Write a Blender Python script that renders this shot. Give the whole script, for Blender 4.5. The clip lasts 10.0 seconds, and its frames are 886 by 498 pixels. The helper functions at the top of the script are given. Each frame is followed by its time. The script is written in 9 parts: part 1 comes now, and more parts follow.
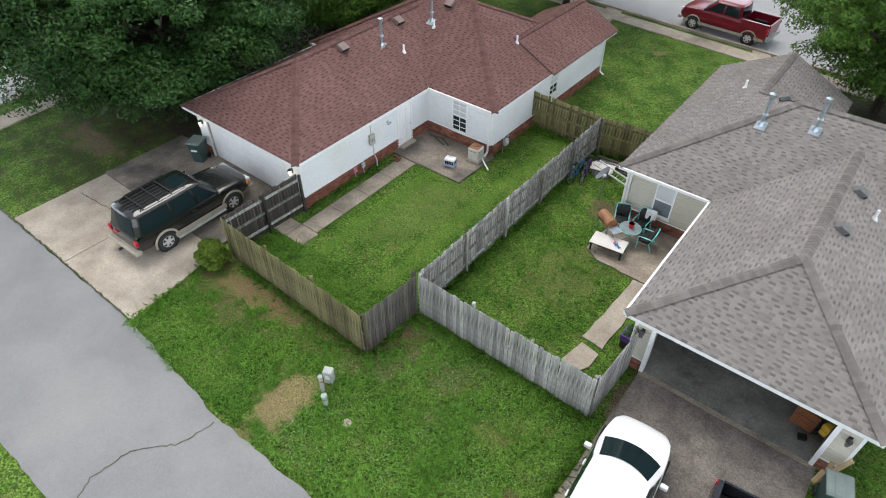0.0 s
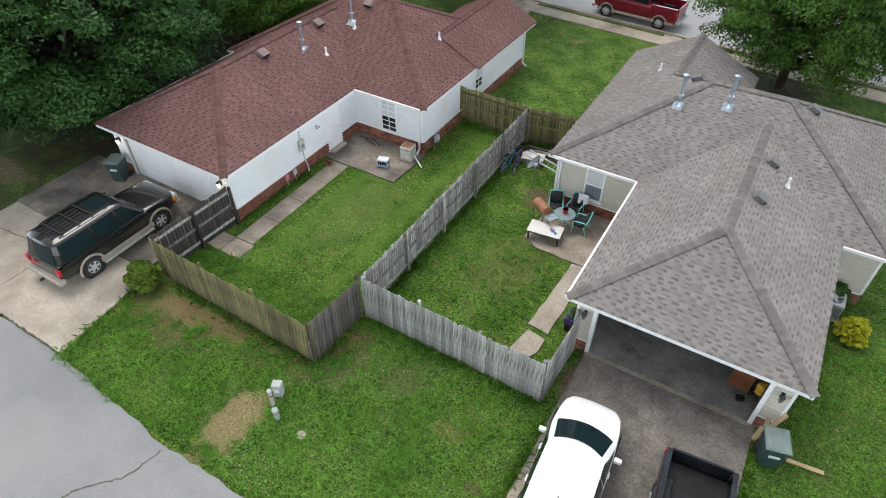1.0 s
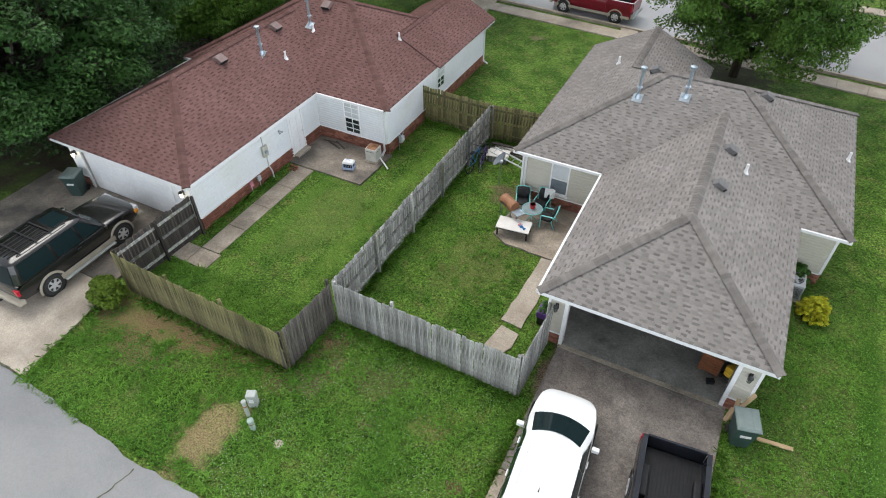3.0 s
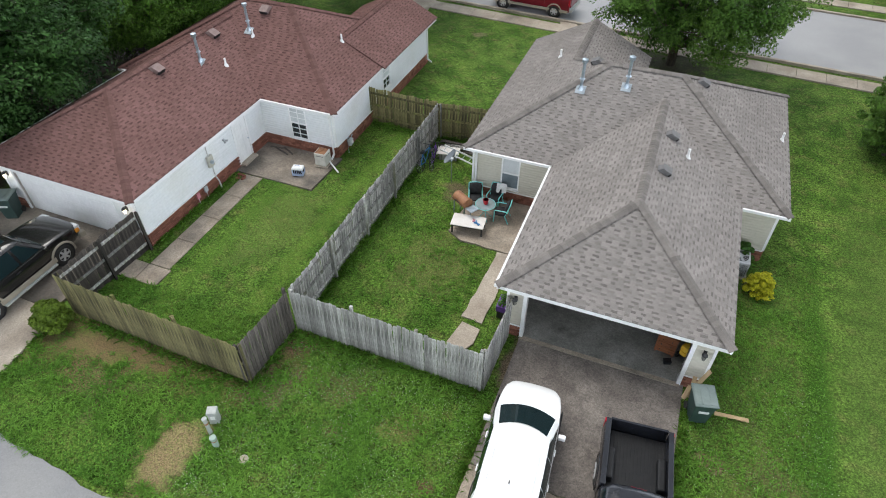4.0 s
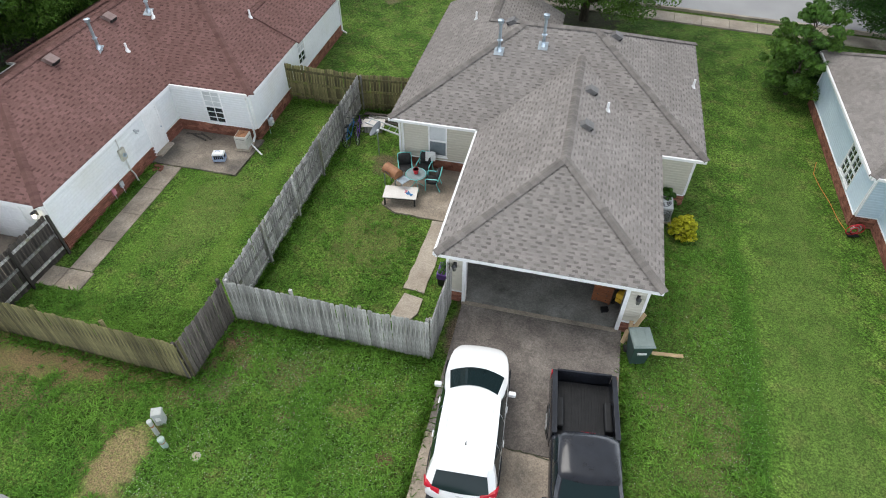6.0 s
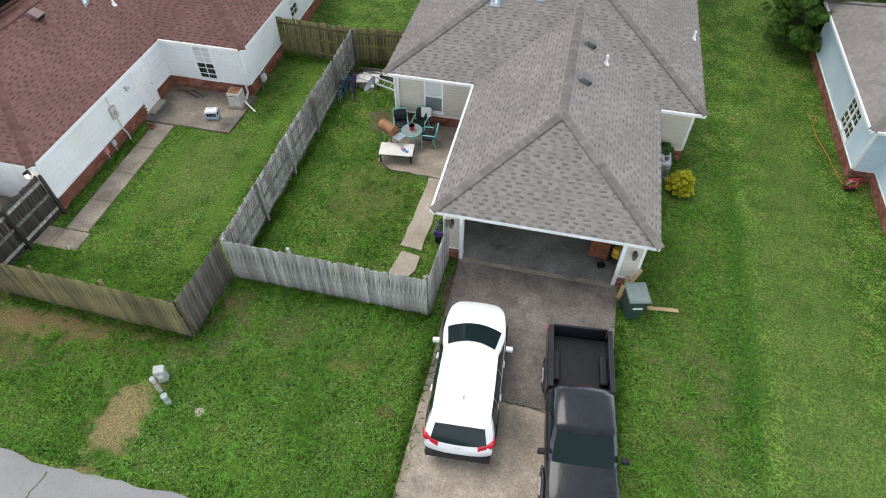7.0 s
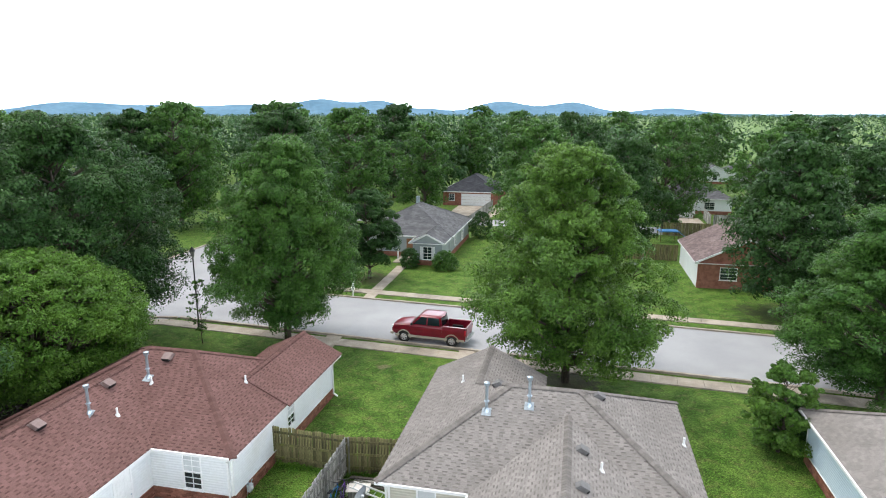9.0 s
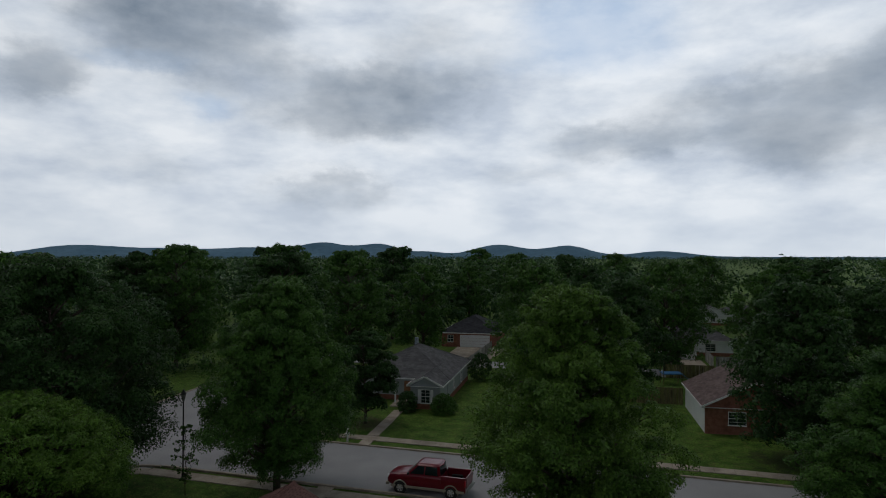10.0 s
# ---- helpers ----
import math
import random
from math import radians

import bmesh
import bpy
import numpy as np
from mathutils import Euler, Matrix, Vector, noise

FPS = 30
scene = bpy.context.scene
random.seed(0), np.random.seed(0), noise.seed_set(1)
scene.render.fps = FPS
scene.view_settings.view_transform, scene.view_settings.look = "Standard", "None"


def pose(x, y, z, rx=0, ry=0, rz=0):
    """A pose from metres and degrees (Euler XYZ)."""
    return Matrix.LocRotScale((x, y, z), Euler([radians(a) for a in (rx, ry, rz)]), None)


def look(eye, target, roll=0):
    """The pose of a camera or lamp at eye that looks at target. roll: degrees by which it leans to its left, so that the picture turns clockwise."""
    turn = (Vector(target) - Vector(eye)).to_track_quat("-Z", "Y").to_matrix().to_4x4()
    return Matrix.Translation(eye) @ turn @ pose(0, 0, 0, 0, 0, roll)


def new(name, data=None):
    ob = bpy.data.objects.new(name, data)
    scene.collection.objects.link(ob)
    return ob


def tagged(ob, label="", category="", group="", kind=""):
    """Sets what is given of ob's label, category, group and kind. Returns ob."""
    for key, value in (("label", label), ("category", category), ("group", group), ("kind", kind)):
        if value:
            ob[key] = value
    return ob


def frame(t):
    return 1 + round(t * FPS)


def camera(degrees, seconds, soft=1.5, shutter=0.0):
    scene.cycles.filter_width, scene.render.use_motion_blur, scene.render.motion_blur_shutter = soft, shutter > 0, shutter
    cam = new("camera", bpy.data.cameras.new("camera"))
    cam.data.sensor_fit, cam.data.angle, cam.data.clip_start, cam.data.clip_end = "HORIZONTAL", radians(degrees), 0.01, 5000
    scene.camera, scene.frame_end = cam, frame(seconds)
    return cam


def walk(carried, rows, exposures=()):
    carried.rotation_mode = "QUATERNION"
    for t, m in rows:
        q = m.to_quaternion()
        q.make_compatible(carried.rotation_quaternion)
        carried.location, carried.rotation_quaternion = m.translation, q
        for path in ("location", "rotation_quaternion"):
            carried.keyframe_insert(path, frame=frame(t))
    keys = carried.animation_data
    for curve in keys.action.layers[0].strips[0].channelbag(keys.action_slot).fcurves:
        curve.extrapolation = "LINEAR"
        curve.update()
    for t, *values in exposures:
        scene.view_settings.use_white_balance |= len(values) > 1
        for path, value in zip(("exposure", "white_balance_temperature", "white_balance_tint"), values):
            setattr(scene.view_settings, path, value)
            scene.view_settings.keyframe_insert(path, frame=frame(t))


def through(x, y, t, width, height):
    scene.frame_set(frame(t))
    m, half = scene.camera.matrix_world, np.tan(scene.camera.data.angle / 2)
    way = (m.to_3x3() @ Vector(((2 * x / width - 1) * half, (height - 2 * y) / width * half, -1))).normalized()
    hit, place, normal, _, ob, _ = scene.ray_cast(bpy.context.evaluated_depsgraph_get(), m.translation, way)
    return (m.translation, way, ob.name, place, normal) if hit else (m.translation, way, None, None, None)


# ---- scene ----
# camera: a drone hovering 15.75 m over the lawns, turning where it hangs
cam = camera(71.95, 10.0, soft=1.0)
EYE = (0.0, 0.0, 15.75)
TURNS = (  # seconds, heading, tilt, lean
    (0.00, 38.71, -42.42, 0.16),
    (0.50, 37.62, -42.50, 0.07),
    (1.00, 31.16, -42.58, 0.04),
    (1.50, 29.16, -42.62, 0.16),
    (2.00, 28.06, -42.62, 0.19),
    (3.50, 26.36, -42.61, 0.11),
    (4.00, 21.77, -42.69, 0.02),
    (4.50, 15.96, -42.71, -0.10),
    (5.00, 14.27, -42.71, 0.05),
    (5.50, 13.75, -42.77, -0.06),
    (6.00, 13.48, -45.44, -0.06),
    (6.20, 13.41, -47.33, -0.07),
    (6.75, 13.16, -49.60, 0.05),
    (7.30, 12.90, -48.22, 0.03),
    (7.50, 12.87, -46.19, 0.05),
    (8.00, 12.67, -38.96, 0.00),
    (8.20, 12.64, -34.57, -0.00),
    (8.40, 12.52, -29.87, 0.00),
    (8.50, 12.49, -27.16, -0.09),
    (8.80, 12.40, -18.70, 0.00),
    (9.00, 12.32, -12.50, -0.02),
    (9.20, 12.25, -6.33, -0.00),
    (9.30, 12.30, -3.37, 0.00),
    (9.40, 12.35, -0.37, -0.00),
    (9.50, 12.25, 0.71, -0.07),
    (10.00, 12.20, 0.69, -0.06),
)
walk(cam, [(t, pose(*EYE, 90 + tilt, 0, heading) @ pose(0, 0, 0, 0, 0, -lean)) for t, heading, tilt, lean in TURNS],
     exposures=[(0, 0.43), (7.9, 0.43), (8.5, 0.64), (9.0, 0.87), (9.3, 0.8), (9.4, 0.2), (9.5, -0.62), (9.6, -1.0), (9.8, -1.7), (10.0, -2.06)])


# ---- world and light: a bright overcast sky with broken cloud ----
def link(nt, a, b):
    nt.links.new(a, b)


world = bpy.data.worlds.new("sky")
scene.world = world
world.use_nodes = True
wn = world.node_tree
wn.nodes.clear()


def wnode(kind, operation=""):
    n = wn.nodes.new(kind)
    if operation:
        n.operation = operation
    return n


def wmath(op, a, b=None):
    n = wnode("ShaderNodeMath", operation=op)
    for i, s in enumerate((a, b)):
        if s is None:
            continue
        if isinstance(s, (int, float)):
            n.inputs[i].default_value = s
        else:
            link(wn, s, n.inputs[i])
    return n.outputs[0]


def wramp(fac, stops):
    n = wnode("ShaderNodeValToRGB")
    el = n.color_ramp.elements
    while len(el) < len(stops):
        el.new(0.5)
    for e, (p, c) in zip(el, stops):
        e.position, e.color = p, (*c, 1)
    link(wn, fac, n.inputs[0])
    return n.outputs[0]


def wmix(fac, a, b):
    n = wnode("ShaderNodeMix")
    n.data_type = "RGBA"
    for i, s in ((0, fac), (6, a), (7, b)):
        if isinstance(s, float):
            n.inputs[i].default_value = s
        elif isinstance(s, tuple):
            n.inputs[i].default_value = (*s, 1)
        else:
            link(wn, s, n.inputs[i])
    return n.outputs[2]


sky = wnode("ShaderNodeTexSky")
sky.sky_type, sky.sun_disc, sky.sun_elevation, sky.sun_rotation = "NISHITA", False, radians(66), radians(300)
sky.air_density, sky.dust_density = 1.2, 1.5
way = wnode("ShaderNodeTexCoord").outputs["Generated"]
sep = wnode("ShaderNodeSeparateXYZ")
link(wn, way, sep.inputs[0])
blue = wnode("ShaderNodeVectorMath", operation="SCALE")
link(wn, sky.outputs[0], blue.inputs[0])
blue.inputs["Scale"].default_value = 0.30
# bearing and elevation, ruffled so that the clouds' edges billow
bearing = wnode("ShaderNodeCombineXYZ")
link(wn, wmath("ARCTAN2", sep.outputs[0], sep.outputs[1]), bearing.inputs[0])
link(wn, wmath("ARCSINE", sep.outputs[2]), bearing.inputs[1])


def wnoise(scale, detail, rough, squash=1.0, at=(0, 0, 0)):
    """Noise over bearing and elevation, drawn out along the horizon by squash."""
    m = wnode("ShaderNodeMapping")
    m.inputs["Location"].default_value, m.inputs["Scale"].default_value = at, (1.0, squash, 1.0)
    link(wn, bearing.outputs[0], m.inputs[0])
    n = wnode("ShaderNodeTexNoise")
    n.inputs["Scale"].default_value, n.inputs["Detail"].default_value, n.inputs["Roughness"].default_value = scale, detail, rough
    link(wn, m.outputs[0], n.inputs["Vector"])
    return n


def wvec(op, a, b):
    n = wnode("ShaderNodeVectorMath", operation=op)
    for i, v in ((0, a), (1, b)):
        if isinstance(v, tuple):
            n.inputs[i].default_value = v
        else:
            link(wn, v, n.inputs[i])
    return n


ruffle = wvec("MULTIPLY", wvec("SUBTRACT", wnoise(6.0, 8, 0.6, 1.6).outputs["Color"], (0.5, 0.5, 0.5)).outputs[0], (0.22, 0.12, 0.0))
ruffled = wvec("ADD", bearing.outputs[0], ruffle.outputs[0]).outputs[0]


def cloud_field(clouds):
    """How thick the cloud is: a sum of soft billows at (bearing, elevation, half width, half height, weight), in degrees."""
    total = None
    for az, el, w, h, k in clouds:
        off = wvec("DIVIDE", wvec("SUBTRACT", ruffled, (radians(az), radians(el), 0)).outputs[0], (radians(w), radians(h), 1))
        ln = wnode("ShaderNodeVectorMath", operation="LENGTH")
        link(wn, off.outputs[0], ln.inputs[0])
        soft_edge = wnode("ShaderNodeMapRange")
        soft_edge.interpolation_type = "SMOOTHSTEP"
        for i, x in ((1, 1.35), (2, 0.25), (3, 0.0), (4, k)):
            soft_edge.inputs[i].default_value = x
        link(wn, ln.outputs["Value"], soft_edge.inputs[0])
        total = soft_edge.outputs[0] if total is None else wmath("ADD", total, soft_edge.outputs[0])
    return total


grey_banks = cloud_field(((-35.0, 19.5, 10.0, 5.6, 0.95), (-38.5, 22.0, 8.0, 4.5, 0.4), (-20.0, 14.2, 11.0, 4.2, 0.95), (-12.5, 17.5, 9.0, 6.0, 0.5), (17.0, 12.3, 14.0, 4.4, 0.9), (21.0, 8.0, 12.0, 2.2, 0.5), (-22.5, 5.8, 6.6, 2.1, 0.72),
                          (3.0, 10.3, 8.0, 2.0, 0.5), (-46.5, 14.8, 5.0, 2.8, 0.75), (-4.5, 7.4, 6.0, 1.4, 0.35), (-39.0, 7.6, 6.0, 1.5, 0.35), (27.0, 15.5, 7.0, 4.0, 0.4),
                          (75.0, 25.0, 20.0, 8.0, 0.7), (-85.0, 28.0, 24.0, 9.0, 0.7), (150.0, 24.0, 26.0, 8.0, 0.8), (-150.0, 22.0, 22.0, 7.0, 0.8)))
blue_gaps = cloud_field(((1.5, 19.8, 8.5, 3.6, 0.9), (-39.0, 16.4, 4.5, 1.2, 0.7), (-33.5, 13.4, 2.6, 1.4, 0.6), (100.0, 22.0, 14.0, 4.0, 0.8), (-120.0, 25.0, 16.0, 5.0, 0.8)))
wisps = wnoise(4.5, 9, 0.56, 2.4, (0.7, 0.2, 0.0)).outputs[0]
puffs = wnoise(5.5, 7, 0.55, 1.7, (2.1, 0.4, 0.0)).outputs[0]
veil = wramp(wisps, [(0.36, (3.1, 3.5, 4.1)), (0.48, (3.95, 4.3, 4.75)), (0.6, (4.75, 5.0, 5.3))])
gap_fac = wmath("MULTIPLY", blue_gaps, wmath("SUBTRACT", 1.5, wmath("MULTIPLY", wisps, 1.3)))
veil = wmix(wmath("MINIMUM", gap_fac, 1.0), veil, wmix(0.75, blue.outputs[0], (2.75, 3.65, 5.0)))
thick = wmath("MULTIPLY", grey_banks, wmath("MULTIPLY", puffs, 1.3))
grey = wramp(thick, [(0.0, (0, 0, 0)), (0.2, (0.12, 0.12, 0.12)), (0.48, (0.56, 0.56, 0.56)), (1.0, (1, 1, 1))])
clouds = wmix(grey, veil, (1.12, 1.42, 1.82))
low = wramp(sep.outputs[2], [(0.0, (1, 1, 1)), (0.12, (0, 0, 0))])
lit = wmix(wmath("MULTIPLY", low, 0.55), clouds, (3.6, 4.0, 4.45))
# the overcast is thinner towards the horizon than overhead, and brighter in the north
thinner = wnode("ShaderNodeMapRange")
for i, x in ((1, 0.38), (2, 0.56), (3, 2.95), (4, 0.6)):
    thinner.inputs[i].default_value = x
link(wn, sep.outputs[2], thinner.inputs[0])
gain = wnode("ShaderNodeVectorMath", "SCALE")
link(wn, lit, gain.inputs[0])
glow_side = wmath("ADD", 0.95, wmath("MULTIPLY", wmath("COSINE", wmath("ADD", wmath("ARCTAN2", sep.outputs[0], sep.outputs[1]), radians(-5))), 0.26))
link(wn, wmath("MULTIPLY", thinner.outputs[0], glow_side), gain.inputs["Scale"])
air = gain.outputs[0]
bg = wnode("ShaderNodeBackground")
bg.inputs["Strength"].default_value = 0.2
link(wn, air, bg.inputs["Color"])
link(wn, bg.outputs[0], wnode("ShaderNodeOutputWorld").inputs[0])

sun = new("sun", bpy.data.lights.new("sun", "SUN"))
sun.data.energy, sun.data.angle, sun.data.color = 1.65, radians(35), (1.0, 0.96, 0.9)
sun.matrix_world = look((-14, 8, 36), (0, 0, 0))


# ---- materials ----
def mat(name, c1, c2, scale=3.0, rough=0.8, metal=0.0, fine=40.0, fine_amount=0.25, bump=0.2, bump_scale=0.0, island=0.0, random_amount=0.0,
        spec=0.5, coat=0.0, stretch=None, detail=5.0, edges=(0.35, 0.65), third=None, third_scale=0.4, third_edges=(0.52, 0.66), cells=()):
    """A surface that wanders between two colours at a coarse scale and is grained at a fine one."""
    m = bpy.data.materials.new(name)
    m.use_nodes = True
    nt = m.node_tree
    b = nt.nodes["Principled BSDF"]
    b.inputs["Roughness"].default_value, b.inputs["Metallic"].default_value = rough, metal
    b.inputs["Specular IOR Level"].default_value, b.inputs["Coat Weight"].default_value = spec, coat
    b.inputs["Coat Roughness"].default_value = 0.08
    co = nt.nodes.new("ShaderNodeTexCoord").outputs["Object"]
    if stretch:
        mp = nt.nodes.new("ShaderNodeMapping")
        mp.inputs["Scale"].default_value = stretch
        link(nt, co, mp.inputs[0])
        co = mp.outputs[0]

    def noi(s, d):
        n = nt.nodes.new("ShaderNodeTexNoise")
        n.inputs["Scale"].default_value, n.inputs["Detail"].default_value = s, d
        link(nt, co, n.inputs["Vector"])
        return n.outputs[0]

    def band(v, lo, hi, a=0.0, z=1.0):
        n = nt.nodes.new("ShaderNodeMapRange")
        for i, x in ((1, lo), (2, hi), (3, a), (4, z)):
            n.inputs[i].default_value = x
        link(nt, v, n.inputs[0])
        return n.outputs[0]

    def mix(f, a, z, mode="MIX"):
        n = nt.nodes.new("ShaderNodeMix")
        n.data_type, n.blend_type = "RGBA", mode
        for i, s in ((0, f), (6, a), (7, z)):
            if isinstance(s, (int, float)):
                n.inputs[i].default_value = s
            elif isinstance(s, tuple):
                n.inputs[i].default_value = (*s[:3], 1)
            else:
                link(nt, s, n.inputs[i])
        return n.outputs[2]

    col = mix(band(noi(scale, detail), *edges), c1, c2)
    if third:
        col = mix(band(noi(third_scale, 6), *third_edges), col, third)
    grain = noi(fine, 3)

    def gain(v, amount, col):
        lo, hi = 1 - amount, 1 + amount
        n = nt.nodes.new("ShaderNodeVectorMath")
        n.operation = "SCALE"
        link(nt, col, n.inputs[0])
        link(nt, band(v, 0.25 if v is grain else 0.0, 0.75 if v is grain else 1.0, lo, hi), n.inputs["Scale"])
        return n.outputs[0]

    col = gain(grain, fine_amount, col)
    for size, amount in cells:
        vo = nt.nodes.new("ShaderNodeTexVoronoi")
        vo.inputs["Scale"].default_value = size
        link(nt, co, vo.inputs["Vector"])
        se = nt.nodes.new("ShaderNodeSeparateColor")
        link(nt, vo.outputs["Color"], se.inputs[0])
        col = gain(se.outputs[0], amount, col)
    if island:
        g = nt.nodes.new("ShaderNodeNewGeometry")
        col = gain(g.outputs["Random Per Island"], island, col)
    if random_amount:
        o = nt.nodes.new("ShaderNodeObjectInfo")
        col = gain(o.outputs["Random"], random_amount, col)
    link(nt, col, b.inputs["Base Color"])
    if bump:
        bp = nt.nodes.new("ShaderNodeBump")
        bp.inputs["Strength"].default_value, bp.inputs["Distance"].default_value = bump, 0.02
        link(nt, noi(bump_scale, 4) if bump_scale else grain, bp.inputs["Height"])
        link(nt, bp.outputs[0], b.inputs["Normal"])
    return m


def glass_mat(name, tint=(0.02, 0.03, 0.035), coat=0.6):
    m = bpy.data.materials.new(name)
    m.use_nodes = True
    b = m.node_tree.nodes["Principled BSDF"]
    b.inputs["Base Color"].default_value = (*tint, 1)
    b.inputs["Roughness"].default_value, b.inputs["IOR"].default_value = 0.04, 1.5
    b.inputs["Specular IOR Level"].default_value = 0.5 if coat else 0.22
    b.inputs["Coat Weight"].default_value = coat
    b.inputs["Coat Roughness"].default_value = 0.03
    return m


def glow_mat(name, color, strength):
    m = bpy.data.materials.new(name)
    m.use_nodes = True
    b = m.node_tree.nodes["Principled BSDF"]
    b.inputs["Base Color"].default_value = (*color, 1)
    b.inputs["Emission Color"].default_value = (*color, 1)
    b.inputs["Emission Strength"].default_value = strength
    return m


M_SHINGLE_GREY = mat("grey_shingle", (0.21, 0.191, 0.178), (0.245, 0.224, 0.21), 0.6, 0.95, fine=60, fine_amount=0.26, island=0.12, bump=0.5, spec=0.2)
M_SHINGLE_RED = mat("red_brown_shingle", (0.148, 0.08, 0.071), (0.174, 0.096, 0.087), 0.6, 0.95, fine=60, fine_amount=0.26, island=0.12, bump=0.5, spec=0.2)
M_SHINGLE_PIECE = mat("grey_shingle_piece", (0.21, 0.191, 0.178), (0.245, 0.224, 0.21), 0.6, 0.95, fine=60, fine_amount=0.26, random_amount=0.12, bump=0.5, spec=0.2)
# dark granule bands, with the shade of the cut-outs put into their colour
M_BAND_GREY = mat("grey_shingle_painted_shade_band", (0.145, 0.131, 0.122), (0.17, 0.154, 0.144), 0.6, 0.95, fine=60, fine_amount=0.25, island=0.2, bump=0.5, spec=0.2)
M_BAND_RED = mat("red_brown_shingle_painted_shade_band", (0.096, 0.049, 0.044), (0.112, 0.059, 0.053), 0.6, 0.95, fine=60, fine_amount=0.25, island=0.2, bump=0.5, spec=0.2)
M_SHINGLE_SLATE = mat("slate_shingle", (0.09, 0.09, 0.095), (0.13, 0.13, 0.135), 1.2, 0.95, fine=30, fine_amount=0.3, island=0.2, bump=0.4, spec=0.2)
M_SHINGLE_DARK = mat("dark_shingle", (0.035, 0.037, 0.045), (0.055, 0.057, 0.066), 1.2, 0.95, fine=30, fine_amount=0.3, island=0.2, bump=0.4, spec=0.2)
M_SHINGLE_MAUVE = mat("mauve_shingle", (0.13, 0.095, 0.09), (0.18, 0.135, 0.13), 1.2, 0.95, fine=30, fine_amount=0.3, island=0.2, bump=0.4, spec=0.2)
M_WHITE_SIDING = mat("white_vinyl", (0.72, 0.735, 0.75), (0.78, 0.795, 0.81), 0.8, 0.45, fine=9, fine_amount=0.05, bump=0.05, third=(0.66, 0.66, 0.63), third_edges=(0.55, 0.75))
M_CREAM_SIDING = mat("cream_vinyl", (0.5, 0.472, 0.395), (0.56, 0.53, 0.45), 0.8, 0.45, fine=9, fine_amount=0.05, bump=0.05)
M_BLUE_SIDING = mat("pale_blue_vinyl", (0.5, 0.6, 0.68), (0.56, 0.66, 0.73), 0.8, 0.45, fine=9, fine_amount=0.05, bump=0.05)
M_GREY_SIDING = mat("grey_vinyl", (0.3, 0.33, 0.34), (0.35, 0.38, 0.39), 0.8, 0.45, fine=9, fine_amount=0.05, bump=0.05)
M_WHITE_TRIM = mat("white_trim_paint", (0.76, 0.76, 0.76), (0.82, 0.82, 0.82), 1.5, 0.4, fine=12, fine_amount=0.06, bump=0.05)
M_WEATHERED_TRIM = mat("weathered_white_trim", (0.6, 0.6, 0.57), (0.78, 0.78, 0.77), 2.5, 0.5, fine=14, fine_amount=0.12, bump=0.1)
M_BRICK = mat("red_brick", (0.2, 0.08, 0.056), (0.31, 0.14, 0.098), 2.5, 0.9, fine=35, fine_amount=0.3, island=0.3, bump=0.4, spec=0.2)
M_BRICK_PIECE = mat("red_brick_piece", (0.2, 0.08, 0.056), (0.31, 0.14, 0.098), 2.5, 0.9, fine=35, fine_amount=0.3, random_amount=0.3, bump=0.4, spec=0.2)
M_MORTAR = mat("mortar", (0.36, 0.31, 0.27), (0.46, 0.41, 0.37), 3, 0.95, fine=50, fine_amount=0.2)
M_CONCRETE = mat("pale_concrete", (0.32, 0.268, 0.214), (0.44, 0.382, 0.314), 0.9, 0.9, fine=45, fine_amount=0.22, bump=0.15, cells=((22, 0.12),), third=(0.2, 0.172, 0.142), third_scale=0.35, third_edges=(0.55, 0.72))
M_CONCRETE_DARK = mat("stained_concrete", (0.115, 0.099, 0.088), (0.195, 0.171, 0.152), 1.3, 0.85, fine=30, fine_amount=0.35, bump=0.15, detail=8, cells=((18, 0.2),), third=(0.3, 0.268, 0.235), third_scale=0.5, third_edges=(0.52, 0.7))
M_CONCRETE_MID = mat("worn_concrete", (0.27, 0.222, 0.174), (0.38, 0.32, 0.256), 1.3, 0.9, fine=35, fine_amount=0.3, bump=0.2, detail=8, cells=((18, 0.15),), third=(0.16, 0.138, 0.115), third_scale=0.6, third_edges=(0.5, 0.68))
M_CONCRETE_STAINED = mat("patio_concrete", (0.19, 0.158, 0.127), (0.32, 0.27, 0.22), 0.9, 0.9, fine=35, fine_amount=0.3, cells=((18, 0.15),), bump=0.2, third=(0.1, 0.088, 0.076), third_scale=0.5, third_edges=(0.44, 0.6))
M_GARAGE_FLOOR = mat("garage_floor", (0.17, 0.166, 0.15), (0.27, 0.262, 0.24), 1.1, 0.6, fine=30, fine_amount=0.25, bump=0.08, detail=8, cells=((16, 0.15),), third=(0.1, 0.095, 0.085), third_scale=0.9, third_edges=(0.55, 0.7))
M_ASPHALT = mat("old_asphalt", (0.205, 0.205, 0.208), (0.25, 0.249, 0.25), 0.35, 0.92, fine=70, fine_amount=0.16, bump=0.2, detail=8, cells=((26, 0.05),), third=(0.275, 0.27, 0.262), third_scale=0.16, third_edges=(0.54, 0.7))
M_STREET = mat("street_asphalt", (0.3, 0.302, 0.31), (0.35, 0.352, 0.36), 0.35, 0.9, fine=90, fine_amount=0.12, bump=0.2)
M_CRACK = mat("crack_filled_with_moss", (0.05, 0.06, 0.03), (0.12, 0.11, 0.08), 6, 0.95, fine=40)
